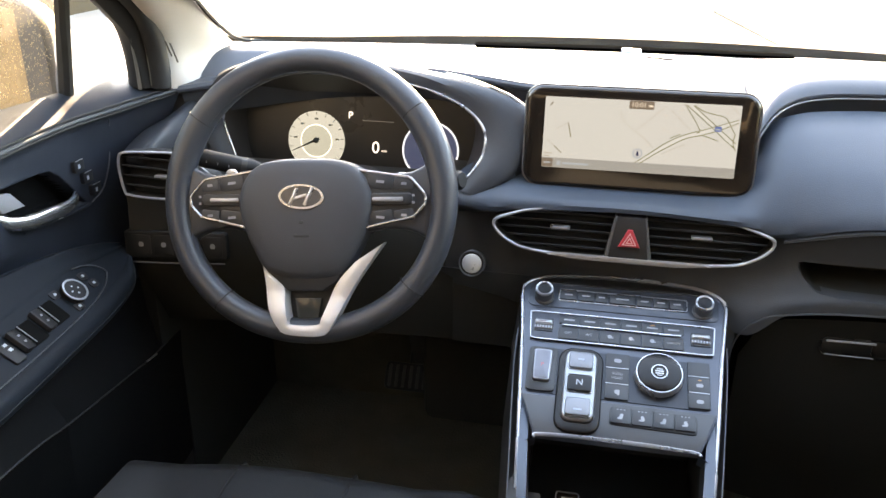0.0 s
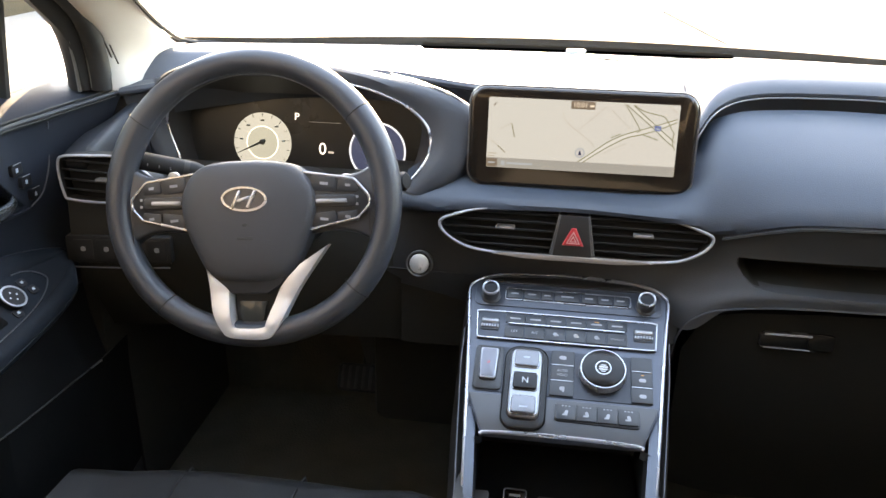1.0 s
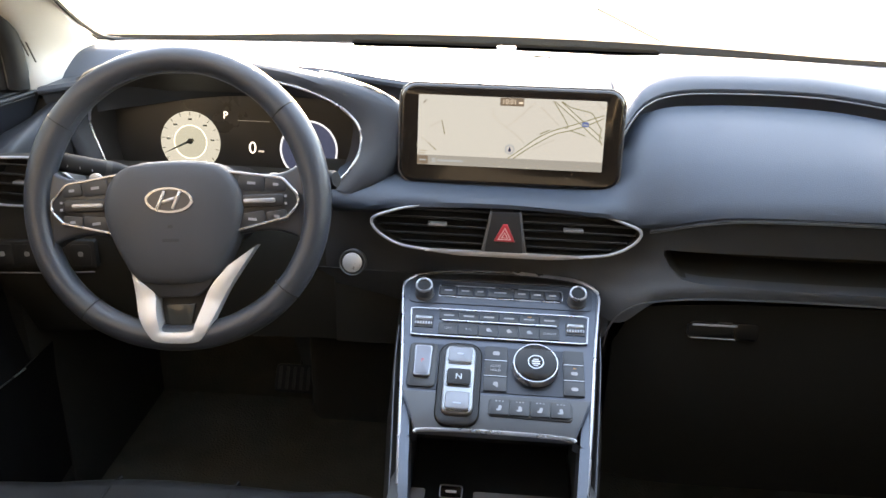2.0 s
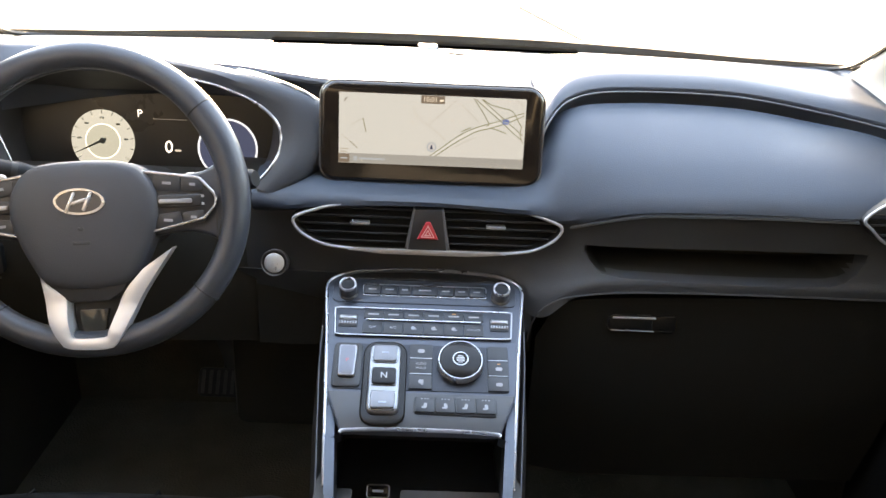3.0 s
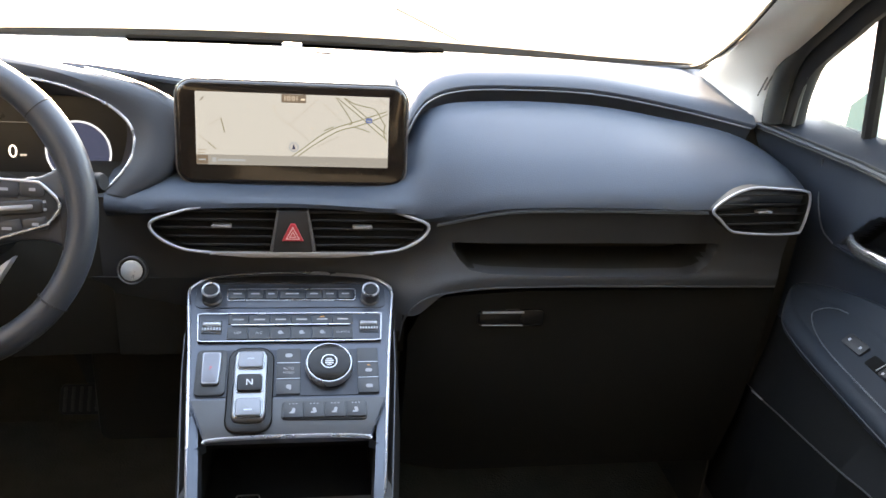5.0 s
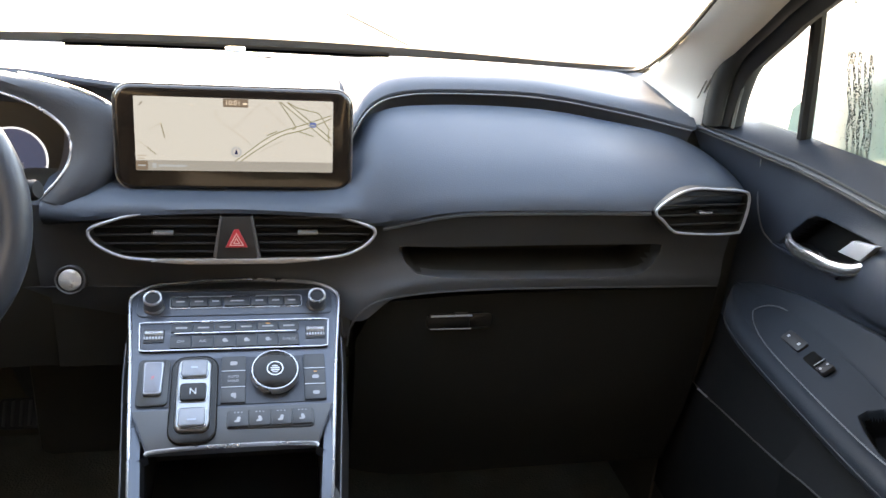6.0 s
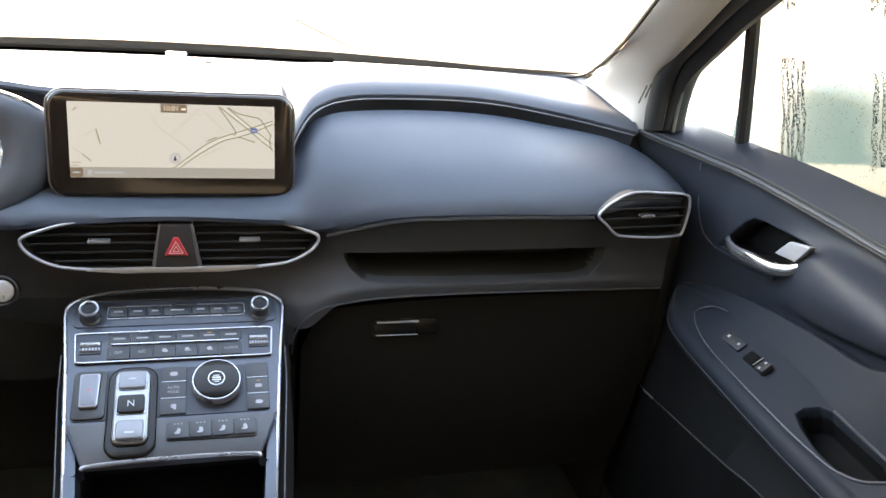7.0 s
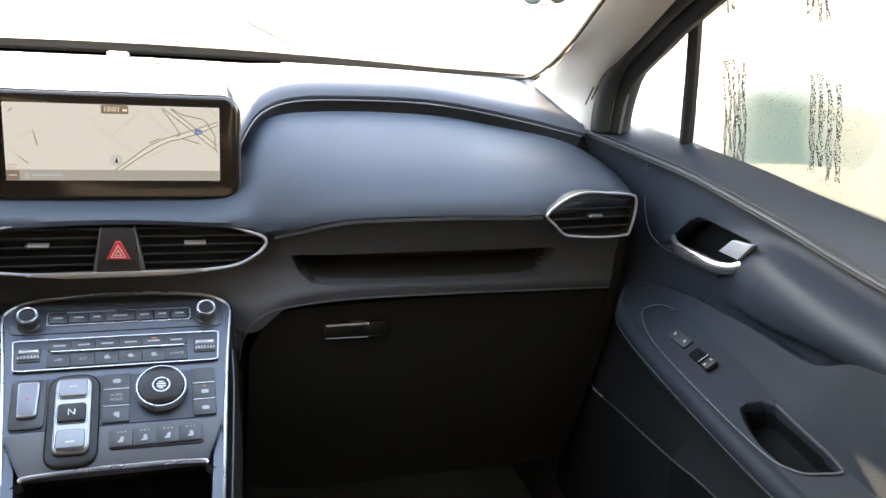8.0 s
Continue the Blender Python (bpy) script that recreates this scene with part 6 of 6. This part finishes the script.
part("dial_ring", hoop([(0.0300, 0.0), (0.0326, 0.001), (0.0322, 0.0085), (0.0308, 0.0112), (0.0294, 0.0112), (0.0285, 0.0)], DM, 56), CHROME, dial, "polished chrome ring")
part("dial_ring", hoop([(0.0096, 0.0124), (0.0110, 0.0124), (0.0110, 0.0134), (0.0096, 0.0134)], DM, 40), CHROME, dial, "small chrome ring")
for dv, ww, hh in ((-0.0036, 0.0070, 0.0013), (-0.0008, 0.0105, 0.0019), (0.0024, 0.0105, 0.0019), (0.0052, 0.0060, 0.0012)):
    mark(0.0475, 0.1095 + dv, ww, hh, dial, PRINT, 0.0163)

MIDPRINT = surface("mid_print", (0.33, 0.34, 0.36), 0.6, wear=0.05)
# seat heating keys, chrome lip, pocket below
seatkeys = part("seat_key_tray", prism(rounded(0.102, 0.0250, 0.005, 5, cx=0.042), 0.003, pp(0, 0.1690, 0.0030, -1.0), 0.001), surface("key_black", (0.016, 0.016, 0.017), 0.35), console, "black tray of seat keys")
for i in range(4):
    k = key(0.0045 + 0.0248 * i, 0.1692, 0.0236, 0.0215, seatkeys, lift=0.0052, r=0.002)
    mark(0.0050 + 0.0248 * i, 0.1708, 0.0040, 0.0070, k, MIDPRINT, 0.0055, 15 if i % 2 else -15)
    mark(0.0035 + 0.0248 * i, 0.1735, 0.0060, 0.0022, k, MIDPRINT, 0.0056)
    for j in (-1, 0, 1):
        mark(0.0045 + 0.0248 * i + 0.004 * j, 0.1618, 0.0022, 0.0012, k, DIMPRINT, 0.0055)
lipp = [(-0.096, 0.2085), (-0.091, 0.2050), (-0.05, 0.2025), (0.0, 0.2020), (0.05, 0.2025), (0.091, 0.2050), (0.096, 0.2085)]
part("pocket_lip", sweep([PANEL @ Vector((x, -v, 0.001)) for x, v in spline(lipp, 40)], 0.0026, sides=8, up=P_UP), CHROME, console, "satin chrome lip")
part("panel_end", grid([[PANEL @ Vector((x, -v, 0.0)), PANEL @ Vector((x, -v + 0.01, -0.02)), PANEL @ Vector((x, -v + 0.08, -0.06))] for x, v in spline(lipp, 24)]), DARK, console)
# charging tray floor under the panel's end
TRAY_Z = 0.775
for c, d in (((0, -0.10, 0.83), (0.21, 0.01, 0.14)), ((-0.1115, -0.30, 0.79), (0.012, 0.40, 0.11)), ((0.1115, -0.30, 0.79), (0.012, 0.40, 0.11)), ((0, -0.30, 0.735), (0.22, 0.42, 0.02))):
    part("pocket_wall", box(c, d), DARK, console, "black wall of the pocket")
part("tray_floor", box((0, -0.28, TRAY_Z - 0.012), (0.205, 0.36, 0.02), 0.004), surface("tray_black", (0.02, 0.02, 0.021), 0.4), console)

# ---- steering wheel ----
WA = radians(21.5)
WHEEL = plane_at((-0.393, -0.149, 1.123), (1, 0, 0), (0, math.sin(WA), math.cos(WA))) @ pose(0, 0, 0, 0, 0, 4.6)
WHEEL_LEATHER = surface("wheel_leather", (0.041, 0.045, 0.054), 0.36, grain=0.35, grain_size=0.001, wear=0.12, rough_var=0.1)
HUB = surface("hub_vinyl", (0.050, 0.052, 0.059), 0.55, grain=0.4, grain_size=0.0011, wear=0.06)
wheel = thing("steering_wheel", "black leather steering wheel with silver lower spoke", "steering wheel", (-0.393, -0.149, 1.123))


def on_wheel(x, y, z=0.0):
    return WHEEL @ Vector((x, y, z))


def wplace(x=0.0, y=0.0, z=0.0, turn=0.0):
    return WHEEL @ pose(x, y, z, 0, 0, turn)


# the rim: fatter at the thumb grips, in four leather sections with dark seams
rows = []
for a in np.linspace(0, 2 * math.pi, 120, endpoint=False):
    grip = math.exp(-((math.degrees(a) - 25) / 22) ** 2) + math.exp(-((math.degrees(a) - 155) / 22) ** 2)
    w, h = 0.0160 + 0.002 * grip, 0.0165
    foot = 0.0095 * max(0.0, -math.sin(a)) ** 3
    row = []
    for j in range(18):
        b = 2 * math.pi * j / 18
        r = 0.1710 - foot - 0.001 * grip + w * math.cos(b)
        row.append(on_wheel(r * math.cos(a), r * math.sin(a), h * math.sin(b)))
    rows.append(row)
rim_ob = part("rim", grid(rows, close_u=True, close_v=True), WHEEL_LEATHER, wheel, "black leather rim")
for ang in (38, 144, 229, 321):
    a = radians(ang)
    rc = 0.1706 - 0.0095 * max(0.0, -math.sin(a)) ** 3
    ringpts = [on_wheel((rc + 0.0172 * math.cos(b)) * math.cos(a), (rc + 0.0172 * math.cos(b)) * math.sin(a), 0.0164 * math.sin(b)) for b in np.linspace(0, 2 * math.pi, 20, endpoint=False)]
    part("rim_seam", sweep(ringpts, 0.0008, closed=True, sides=5), RUBBER, rim_ob)
st = None
for i in range(150):
    a0 = radians(40 + 103 * i / 150)
    a1 = a0 + radians(0.42)
    p = [on_wheel((0.1552) * math.cos(a), 0.1552 * math.sin(a), 0.0075) for a in (a0, a1)]
    b = sweep(p, 0.0006, sides=4)
    st = b if st is None else join(st, b)
part("rim_stitching", st, THREAD, rim_ob, "grey stitching inside the rim")

# thumb spokes on both sides
for s in (-1, 1):
    top = [(s * 0.055, 0.036), (s * 0.10, 0.031), (s * 0.135, 0.034), (s * 0.162, 0.052)]
    bot = [(s * 0.160, -0.055), (s * 0.135, -0.040), (s * 0.10, -0.036), (s * 0.055, -0.044)]
    out = [tuple(p) for p in spline(top, 14)] + [tuple(p) for p in spline(bot, 14)]
    part("spoke", prism(out if s < 0 else out[::-1], 0.022, wplace(0, 0, 0.004), 0.005, 3), WHEEL_LEATHER, wheel, "black spoke")

# airbag cover: a domed shield
rows = []
hub_pts = [(0.0, 0.050), (0.040, 0.048), (0.064, 0.040), (0.080, 0.020), (0.085, -0.004), (0.080, -0.030), (0.064, -0.066), (0.044, -0.092), (0.0, -0.098), (-0.044, -0.092), (-0.064, -0.066), (-0.080, -0.030), (-0.085, -0.004), (-0.080, 0.020), (-0.064, 0.040), (-0.040, 0.048)]
hub_out = spline(hub_pts, 64, closed=True)
rows = []
for sc, h in ((1.0, -0.015), (1.0, 0.006), (0.985, 0.0115), (0.95, 0.0155), (0.88, 0.018), (0.70, 0.0205), (0.45, 0.022), (0.2, 0.0226), (0.02, 0.0228)):
    rows.append([on_wheel(x * sc, -0.015 + (y + 0.015) * sc, h) for x, y in hub_out])
hub = part("airbag_cover", grid(rows, close_v=True, caps=True), HUB, wheel, "black airbag cover")
crease = spline([(-0.070, -0.044), (-0.045, -0.064), (0.0, -0.071), (0.045, -0.064), (0.070, -0.044)], 30)
part("cover_crease", sweep([on_wheel(x, y, 0.0188 - 6 * x * x * 0.4) for x, y in crease], 0.0009, sides=6), HUB, hub)
part("lower_face", prism([(-0.060, -0.066), (0.060, -0.066), (0.040, -0.100), (0.022, -0.112), (-0.022, -0.112), (-0.040, -0.100)], 0.02, wplace(0, 0, 0.012), 0.004, 2), surface("hub_lower", (0.03, 0.03, 0.032), 0.5), wheel)
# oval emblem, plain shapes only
oval = [(0.0285 * math.cos(a), 0.0150 * math.sin(a)) for a in np.linspace(0, 2 * math.pi, 48, endpoint=False)]
em = part("emblem", frame_of(oval, [(x * 0.89, y * 0.83) for x, y in oval], 0.002, wplace(0, 0.003, 0.0240, -2)), CHROME, hub, "oval chrome emblem")
part("emblem_back", prism([(x * 0.9, y * 0.85) for x, y in oval], 0.002, wplace(0, 0.003, 0.0235, -2)), surface("emblem_dark", (0.07, 0.07, 0.075), 0.3, 0.4), em)
for bx, tw in ((-0.0095, -26), (0.0095, -26)):
    part("emblem_bar", prism(rounded(0.0042, 0.0235, 0.001, 3), 0.0015, wplace(bx, 0.003, 0.0248, tw), 0.0004), CHROME, em)
part("emblem_bar", prism(rounded(0.017, 0.0038, 0.001, 3), 0.0015, wplace(0.0, 0.003, 0.0247, 16), 0.0004), CHROME, em)
part("moulded_mark", prism(rounded(0.020, 0.004, 0.001, 3), 0.001, wplace(0.0, -0.044, 0.0225), 0.0004), surface("mould_mark", (0.03, 0.03, 0.033), 0.5), hub)
part("moulded_mark", prism(rounded(0.006, 0.004, 0.001, 3), 0.001, wplace(0.0, -0.028, 0.0230), 0.0004), surface("mould_mark", (0.03, 0.03, 0.033), 0.5), hub)

# button pods with a chrome bow round them
def corners(pts, r):
    """A bent line whose inner corners are cut back by r."""
    out = [np.array(pts[0])]
    for a, b, c in zip(pts, pts[1:], pts[2:]):
        a, b, c = np.array(a), np.array(b), np.array(c)
        out += [b + (a - b) * (r * 1.9 / np.linalg.norm(a - b)) * 0.99, b + (a - b) * (r / np.linalg.norm(a - b)), b * 0.6 + 0.2 * (b + (a - b) * (r / np.linalg.norm(a - b))) + 0.2 * (b + (c - b) * (r / np.linalg.norm(c - b))), b + (c - b) * (r / np.linalg.norm(c - b))]
    return out + [np.array(pts[-1])]


POD = surface("pod_black", (0.022, 0.022, 0.024), 0.4)
for s in (-1, 1):
    bow = corners([(s * 0.066, 0.0350), (s * 0.131, 0.0255), (s * 0.1495, 0.0050), (s * 0.1495, -0.0060), (s * 0.136, -0.0205), (s * 0.074, -0.0345)], 0.0045)
    curve = [tuple(p) for p in spline(bow, 70)]
    pod = part("button_pod", prism((curve if s < 0 else curve[::-1]), 0.012, wplace(0, 0, 0.0085), 0.0015), POD, wheel, "black switch pod")
    part("chrome_bow", sweep([on_wheel(x, y, 0.0088) for x, y in curve], 0.0018, sides=8), CHROME, pod, "chrome bow")
    for (x, y, w, h) in ((0.1235, 0.0180, 0.0245, 0.0150), (0.0945, 0.0205, 0.0310, 0.0180), (0.1235, -0.0195, 0.0245, 0.0140), (0.0945, -0.0220, 0.0310, 0.0165)):
        key = part("switch", prism(rounded(w, h, 0.003, 4), 0.006, wplace(s * x, y, 0.0098, s * (-6 if y > 0 else 6)), 0.0006), BUTTON, pod)
        part("print", box((0, 0, 0), (0.0065 if x > 0.1 else 0.010, 0.0032, 0.0003)), DIMPRINT, key).data.transform(wplace(s * x, y, 0.0101, s * -6))
    key = part("rocker", prism(rounded(0.052, 0.015, 0.005, 4), 0.008, wplace(s * 0.108, -0.0005, 0.0110), 0.002, 3), POD, pod)
    part("rocker_bar", prism(rounded(0.038, 0.0052, 0.002, 3), 0.004, wplace(s * 0.104, -0.0005, 0.0130), 0.001), SILVER, key, "satin silver bar")
    for dy in (-0.0045, 0.004):
        part("print", box((0, 0, 0), (0.003, 0.003, 0.0003)), DIMPRINT, pod).data.transform(wplace(s * 0.1355, dy, 0.0125))

# silver V-shaped lower spoke
vo = [(-0.056, -0.066), (-0.051, -0.100), (-0.046, -0.134), (-0.034, -0.156), (-0.022, -0.1645), (0.020, -0.1660), (0.034, -0.157), (0.048, -0.132), (0.066, -0.100), (0.100, -0.052)]
vi = [(0.060, -0.078), (0.040, -0.100), (0.027, -0.128), (0.0205, -0.145), (0.0160, -0.1515), (-0.0160, -0.1515), (-0.0200, -0.145), (-0.0225, -0.128), (-0.026, -0.104), (-0.050, -0.090)]
v_out = [tuple(p) for p in spline(vo, 50)]
v_in = [tuple(p) for p in spline(vi, 50)][::-1]
rows = []
for (ox, oy), (ix, iy) in zip(v_out, v_in):
    mx, my = (ox + ix) / 2, (oy + iy) / 2
    h = 0.0055 * max(0.0, min(1.0, (-0.115 - oy) / 0.035))  # the foot lies over the rim
    rows.append([on_wheel(ox, oy, 0.000), on_wheel(ox, oy, 0.0105 + h), on_wheel(ox * 0.96 + ix * 0.04, oy * 0.96 + iy * 0.04, 0.0125 + h), on_wheel(mx, my, 0.0135 + h), on_wheel(ox * 0.08 + ix * 0.92, oy * 0.08 + iy * 0.92, 0.0115 + h), on_wheel(ix, iy, 0.006), on_wheel(ix, iy, -0.004)])
part("lower_spoke", grid(rows, close_v=True, caps=True), surface("satin_silver_spoke", (0.60, 0.60, 0.61), 0.3, 0.45, wear=0.04, rough_var=0.05), wheel, "satin silver V-shaped spoke", smooth=50)
part("spoke_back", prism([(-0.04, -0.09), (0.045, -0.09), (0.022, -0.150), (-0.022, -0.150)], 0.01, wplace(0, 0, -0.002)), DARK, wheel)
part("gloss_insert", prism([(-0.016, -0.121), (0.019, -0.121), (0.013, -0.147), (-0.012, -0.147)], 0.004, wplace(0, 0, 0.003), 0.0008), surface("gloss_insert", (0.05, 0.05, 0.045), 0.06), wheel, "glossy dark insert")

# ---- steering column ----
column = thing("steering_column", "black steering column shroud with two stalks", "steering column", (-0.393, 0.0, 1.05))
ax_pts = [(-0.393, -0.11, 1.108), (-0.393, -0.02, 1.073), (-0.393, 0.06, 1.04)]
part("shroud", sweep(ax_pts, 0.055, sides=24, taper=lambda t: 0.85 + 0.25 * t), DARK, column, "black plastic shroud")


def stalk(s, tip, root):
    r = Vector(root)
    t = Vector(tip)
    q = part("stalk", sweep([r, r.lerp(t, 0.35), r.lerp(t, 0.5), r.lerp(t, 0.97), t], 0.0105, sides=12, taper=lambda k: 0.7 if k < 0.4 else (1.15 if k < 0.98 else 0.9)), surface("stalk_black", (0.016, 0.016, 0.017), 0.6, spec=0.25), column, "black stalk with ribbed end")
    d = (t - r).normalized()
    part("stalk_collar", sweep([r.lerp(t, 0.55), r.lerp(t, 0.60)], 0.0122, sides=12), DARK, q)
    for k in (0.68, 0.78, 0.88):
        c = r.lerp(t, k)
        part("print", box((0, 0, 0), (0.004, 0.0004, 0.003)), DIMPRINT, q).data.transform(Matrix.Translation((c.x, c.y - 0.0124, c.z + 0.001)))


stalk(-1, (-0.552, -0.118, 1.158), (-0.43, -0.06, 1.118))
stalk(1, (-0.207, -0.110, 1.149), (-0.34, -0.06, 1.115))
for s, x in ((-1, -0.503), (1, -0.280)):
    part("shift_paddle", prism(rounded(0.022, 0.020, 0.008, 5, taper=0.3), 0.004, plane_at((x, -0.125, 1.142 + 0.006 * s), (1, 0, 0), (0, 0.2, 1)), 0.0015), SILVER, wheel, "silver shift paddle")

# ---- driver's seat cushion ----
SEAT = surface("seat_leather", (0.012, 0.012, 0.013), 0.45, grain=0.5, grain_size=0.0015, wear=0.15)
seat = thing("driver_seat", "black leather driver's seat cushion with stitched seams", "car seat", (-0.40, -0.5, 0.46))
rows = []
for i in range(41):
    x = -0.64 + 0.50 * i / 40
    u = (x + 0.39) / 0.25
    bol = 0.035 * max(0, abs(u) - 0.62) / 0.38
    edge = (0.05 if u < 0 else 0.012) * max(0, abs(u) - 0.85) / 0.15
    back_ = (0.05 if u < 0 else 0.012) * u * u
    row = [(x, -0.255 - back_, 0.60), (x, -0.225 - back_, 0.66)]
    for a in np.linspace(0, 90, 8):
        row.append((x, -0.265 - back_ + 0.04 * math.cos(radians(a)), 0.752 - edge + bol * 0.5 + 0.04 * math.sin(radians(a))))
    row += [(x, -0.45, 0.788 + bol - edge), (x, -0.80, 0.772 + bol - edge), (x, -0.80, 0.58)]
    rows.append(row)
part("cushion", grid(rows, close_v=True, caps=True), SEAT, seat)
for x, y0 in ((-0.468, -0.230), (-0.318, -0.226)):
    part("cushion_seam", sweep([(x, y0 + 0.004, 0.737), (x, y0 - 0.008, 0.782), (x, -0.275, 0.793), (x, -0.45, 0.790), (x, -0.75, 0.776)], 0.0022, sides=6), RUBBER, seat)
part("seat_base", box((-0.39, -0.5, 0.53), (0.42, 0.5, 0.12), 0.01), DARK, seat)

# ---- start button ----
SB = plane_at((-0.209, -0.008, 0.992), (1, 0, 0), (0, 0.3, 1))
start_button = thing("start_button", "round silver engine start button", "button", (-0.218, 0.0, 0.985))
part("button_ring", lathe([(0.0, -0.02), (0.0185, -0.02), (0.0185, 0.002), (0.0175, 0.003), (0.0, 0.003)], SB, 40), surface("ring_dark", (0.02, 0.02, 0.021), 0.3, 0.3), start_button, "dark chrome ring")
part("button_cap", lathe([(0.0, 0.002), (0.0140, 0.002), (0.0135, 0.0050), (0.010, 0.0072), (0.0, 0.0080)], SB, 40), surface("start_silver", (0.72, 0.72, 0.73), 0.3, 0.4), start_button, "satin silver cap")

part("chrome_ring", hoop([(0.0165, 0.002), (0.0190, 0.002), (0.0190, 0.0036), (0.0178, 0.0044), (0.0165, 0.0036)], SB, 40), surface("ring_grey", (0.10, 0.10, 0.105), 0.35, 0.5), start_button, "thin dark ring")
# ---- lower switch bank by the driver's knee ----
bank = thing("switch_bank", "black switches under the driver's side vent", "switches", (-0.63, -0.04, 0.985))
BK = plane_at((-0.632, -0.062, 1.003), (1, 0.12, 0), (0, 0.1, 1))
part("bank_plate", prism(rounded(0.15, 0.040, 0.004, 4), 0.02, BK, 0.002), surface("bank_black", (0.011, 0.011, 0.011), 0.6, grain=0.2), bank)
for i, x in enumerate((-0.050, -0.017, 0.024, 0.055)):
    k = part("bank_switch", prism(rounded(0.028, 0.030, 0.003, 4), 0.003, BK @ Matrix.Translation((x, 0.0, 0.0010)), 0.0008), surface("bank_black", (0.011, 0.011, 0.011), 0.6, grain=0.2), bank)
    part("print", prism(rounded(0.007, 0.007, 0.002, 3), 0.0004, BK @ Matrix.Translation((x, 0.001, 0.0014))), DIMPRINT, k)
part("bank_line", sweep([(-0.705, -0.070, 0.975), (-0.63, -0.066, 0.977), (-0.56, -0.058, 0.979)], 0.0012, sides=6), surface("side_grey", (0.09, 0.09, 0.10), 0.45), bank)

# ---- brake pedal ----
pedal = thing("brake_pedal", "black ribbed rubber brake pedal in the footwell", "pedal", (-0.375, 0.33, 0.60))
PM = plane_at((-0.375, 0.30, 0.59), (1, 0, 0), (0, 0.6, 0.8))
part("pad", prism(rounded(0.105, 0.055, 0.010, 5), 0.014, PM, 0.003), RUBBER, pedal)
for i in range(7):
    part("rib", prism(rounded(0.006, 0.045, 0.002, 3), 0.004, PM @ Matrix.Translation((-0.042 + 0.014 * i, 0, 0.003)), 0.001), surface("rib_grey", (0.05, 0.05, 0.05), 0.6), pedal)
part("arm", sweep([(-0.375, 0.32, 0.59), (-0.375, 0.38, 0.68), (-0.375, 0.39, 0.85)], 0.009, sides=8), DARK, pedal)

# ---- tray details ----
usb = part("usb_socket", prism(rounded(0.026, 0.014, 0.002, 3), 0.006, plane_at((-0.050, -0.219, 0.7790), (1, 0, 0), (0, 0.8, 0.6)), 0.001), GLOSS, console, "usb socket")
part("socket_edge", sweep([plane_at((-0.050, -0.219, 0.7793), (1, 0, 0), (0, 0.8, 0.6)) @ Vector((x, y, 0)) for x, y in rounded(0.028, 0.016, 0.003, 3)], 0.0008, closed=True, sides=5), SILVER, usb)
part("socket_slot", prism(rounded(0.014, 0.003, 0.001, 3), 0.001, plane_at((-0.050, -0.219, 0.7797), (1, 0, 0), (0, 0.8, 0.6))), PRINT, usb)
part("charging_pad", box((0.042, -0.30, 0.770), (0.128, 0.18, 0.012), 0.003), surface("pad_grey", (0.24, 0.25, 0.27), 0.5), console, "grey charging pad")
part("pad_side", box((-0.094, -0.30, 0.770), (0.022, 0.18, 0.012), 0.003), surface("pad_grey", (0.24, 0.25, 0.27), 0.5), console)

# ---- door mirror outside the driver's window ----
mir = thing("door_mirror", "white door mirror wet with drops outside the driver's window", "mirror", (-0.98, 0.0, 1.15))
rows = []
for h, sc in ((0.05, 0.35), (0.035, 0.75), (0.0, 1.0), (-0.035, 1.05), (-0.045, 1.0)):
    rows.append([(-0.945 + x * sc, 0.03 + h, 1.243 + y * sc) for x, y in rounded(0.25, 0.175, 0.05, 6)])
# the white housing's shaded back is painted as a grey base colour
part("housing", grid(rows, close_v=True, caps=True), surface("mirror_housing_shaded", (0.13, 0.15, 0.17), 0.3, coat=1.0), mir, "white wet mirror housing coloured grey as in shade")
part("mirror_glass", prism(rounded(0.228, 0.155, 0.04, 6), 0.004, plane_at((-0.945, -0.0185, 1.243), (1, 0.04, 0), (0, 0, 1))), surface("mirror_glass", (0.8, 0.8, 0.8), 0.05, 1.0, wear=0.02, rough_var=0.02), mir, "mirror glass")
part("mirror_foot", box((-0.84, 0.04, 1.175), (0.12, 0.05, 0.04), 0.012), DARK, mir)
MATT_BLACK = surface("matt_black", (0.006, 0.005, 0.004), 1.0, spec=0.0)
# defroster strip along the foot of the windscreen
part("defroster_strip", grid([[(x, cowl(x)[0] - 0.050, cowl(x)[1] + 0.0075), (x, cowl(x)[0] - 0.045, cowl(x)[1] + 0.0100), (x, cowl(x)[0] - 0.012, cowl(x)[1] + 0.0065), (x, cowl(x)[0] - 0.012, cowl(x)[1] - 0.005)] for x in np.linspace(-0.262, 0.238, 30)], close_v=True, caps=True), MATT_BLACK, dash, "dark defroster grille")
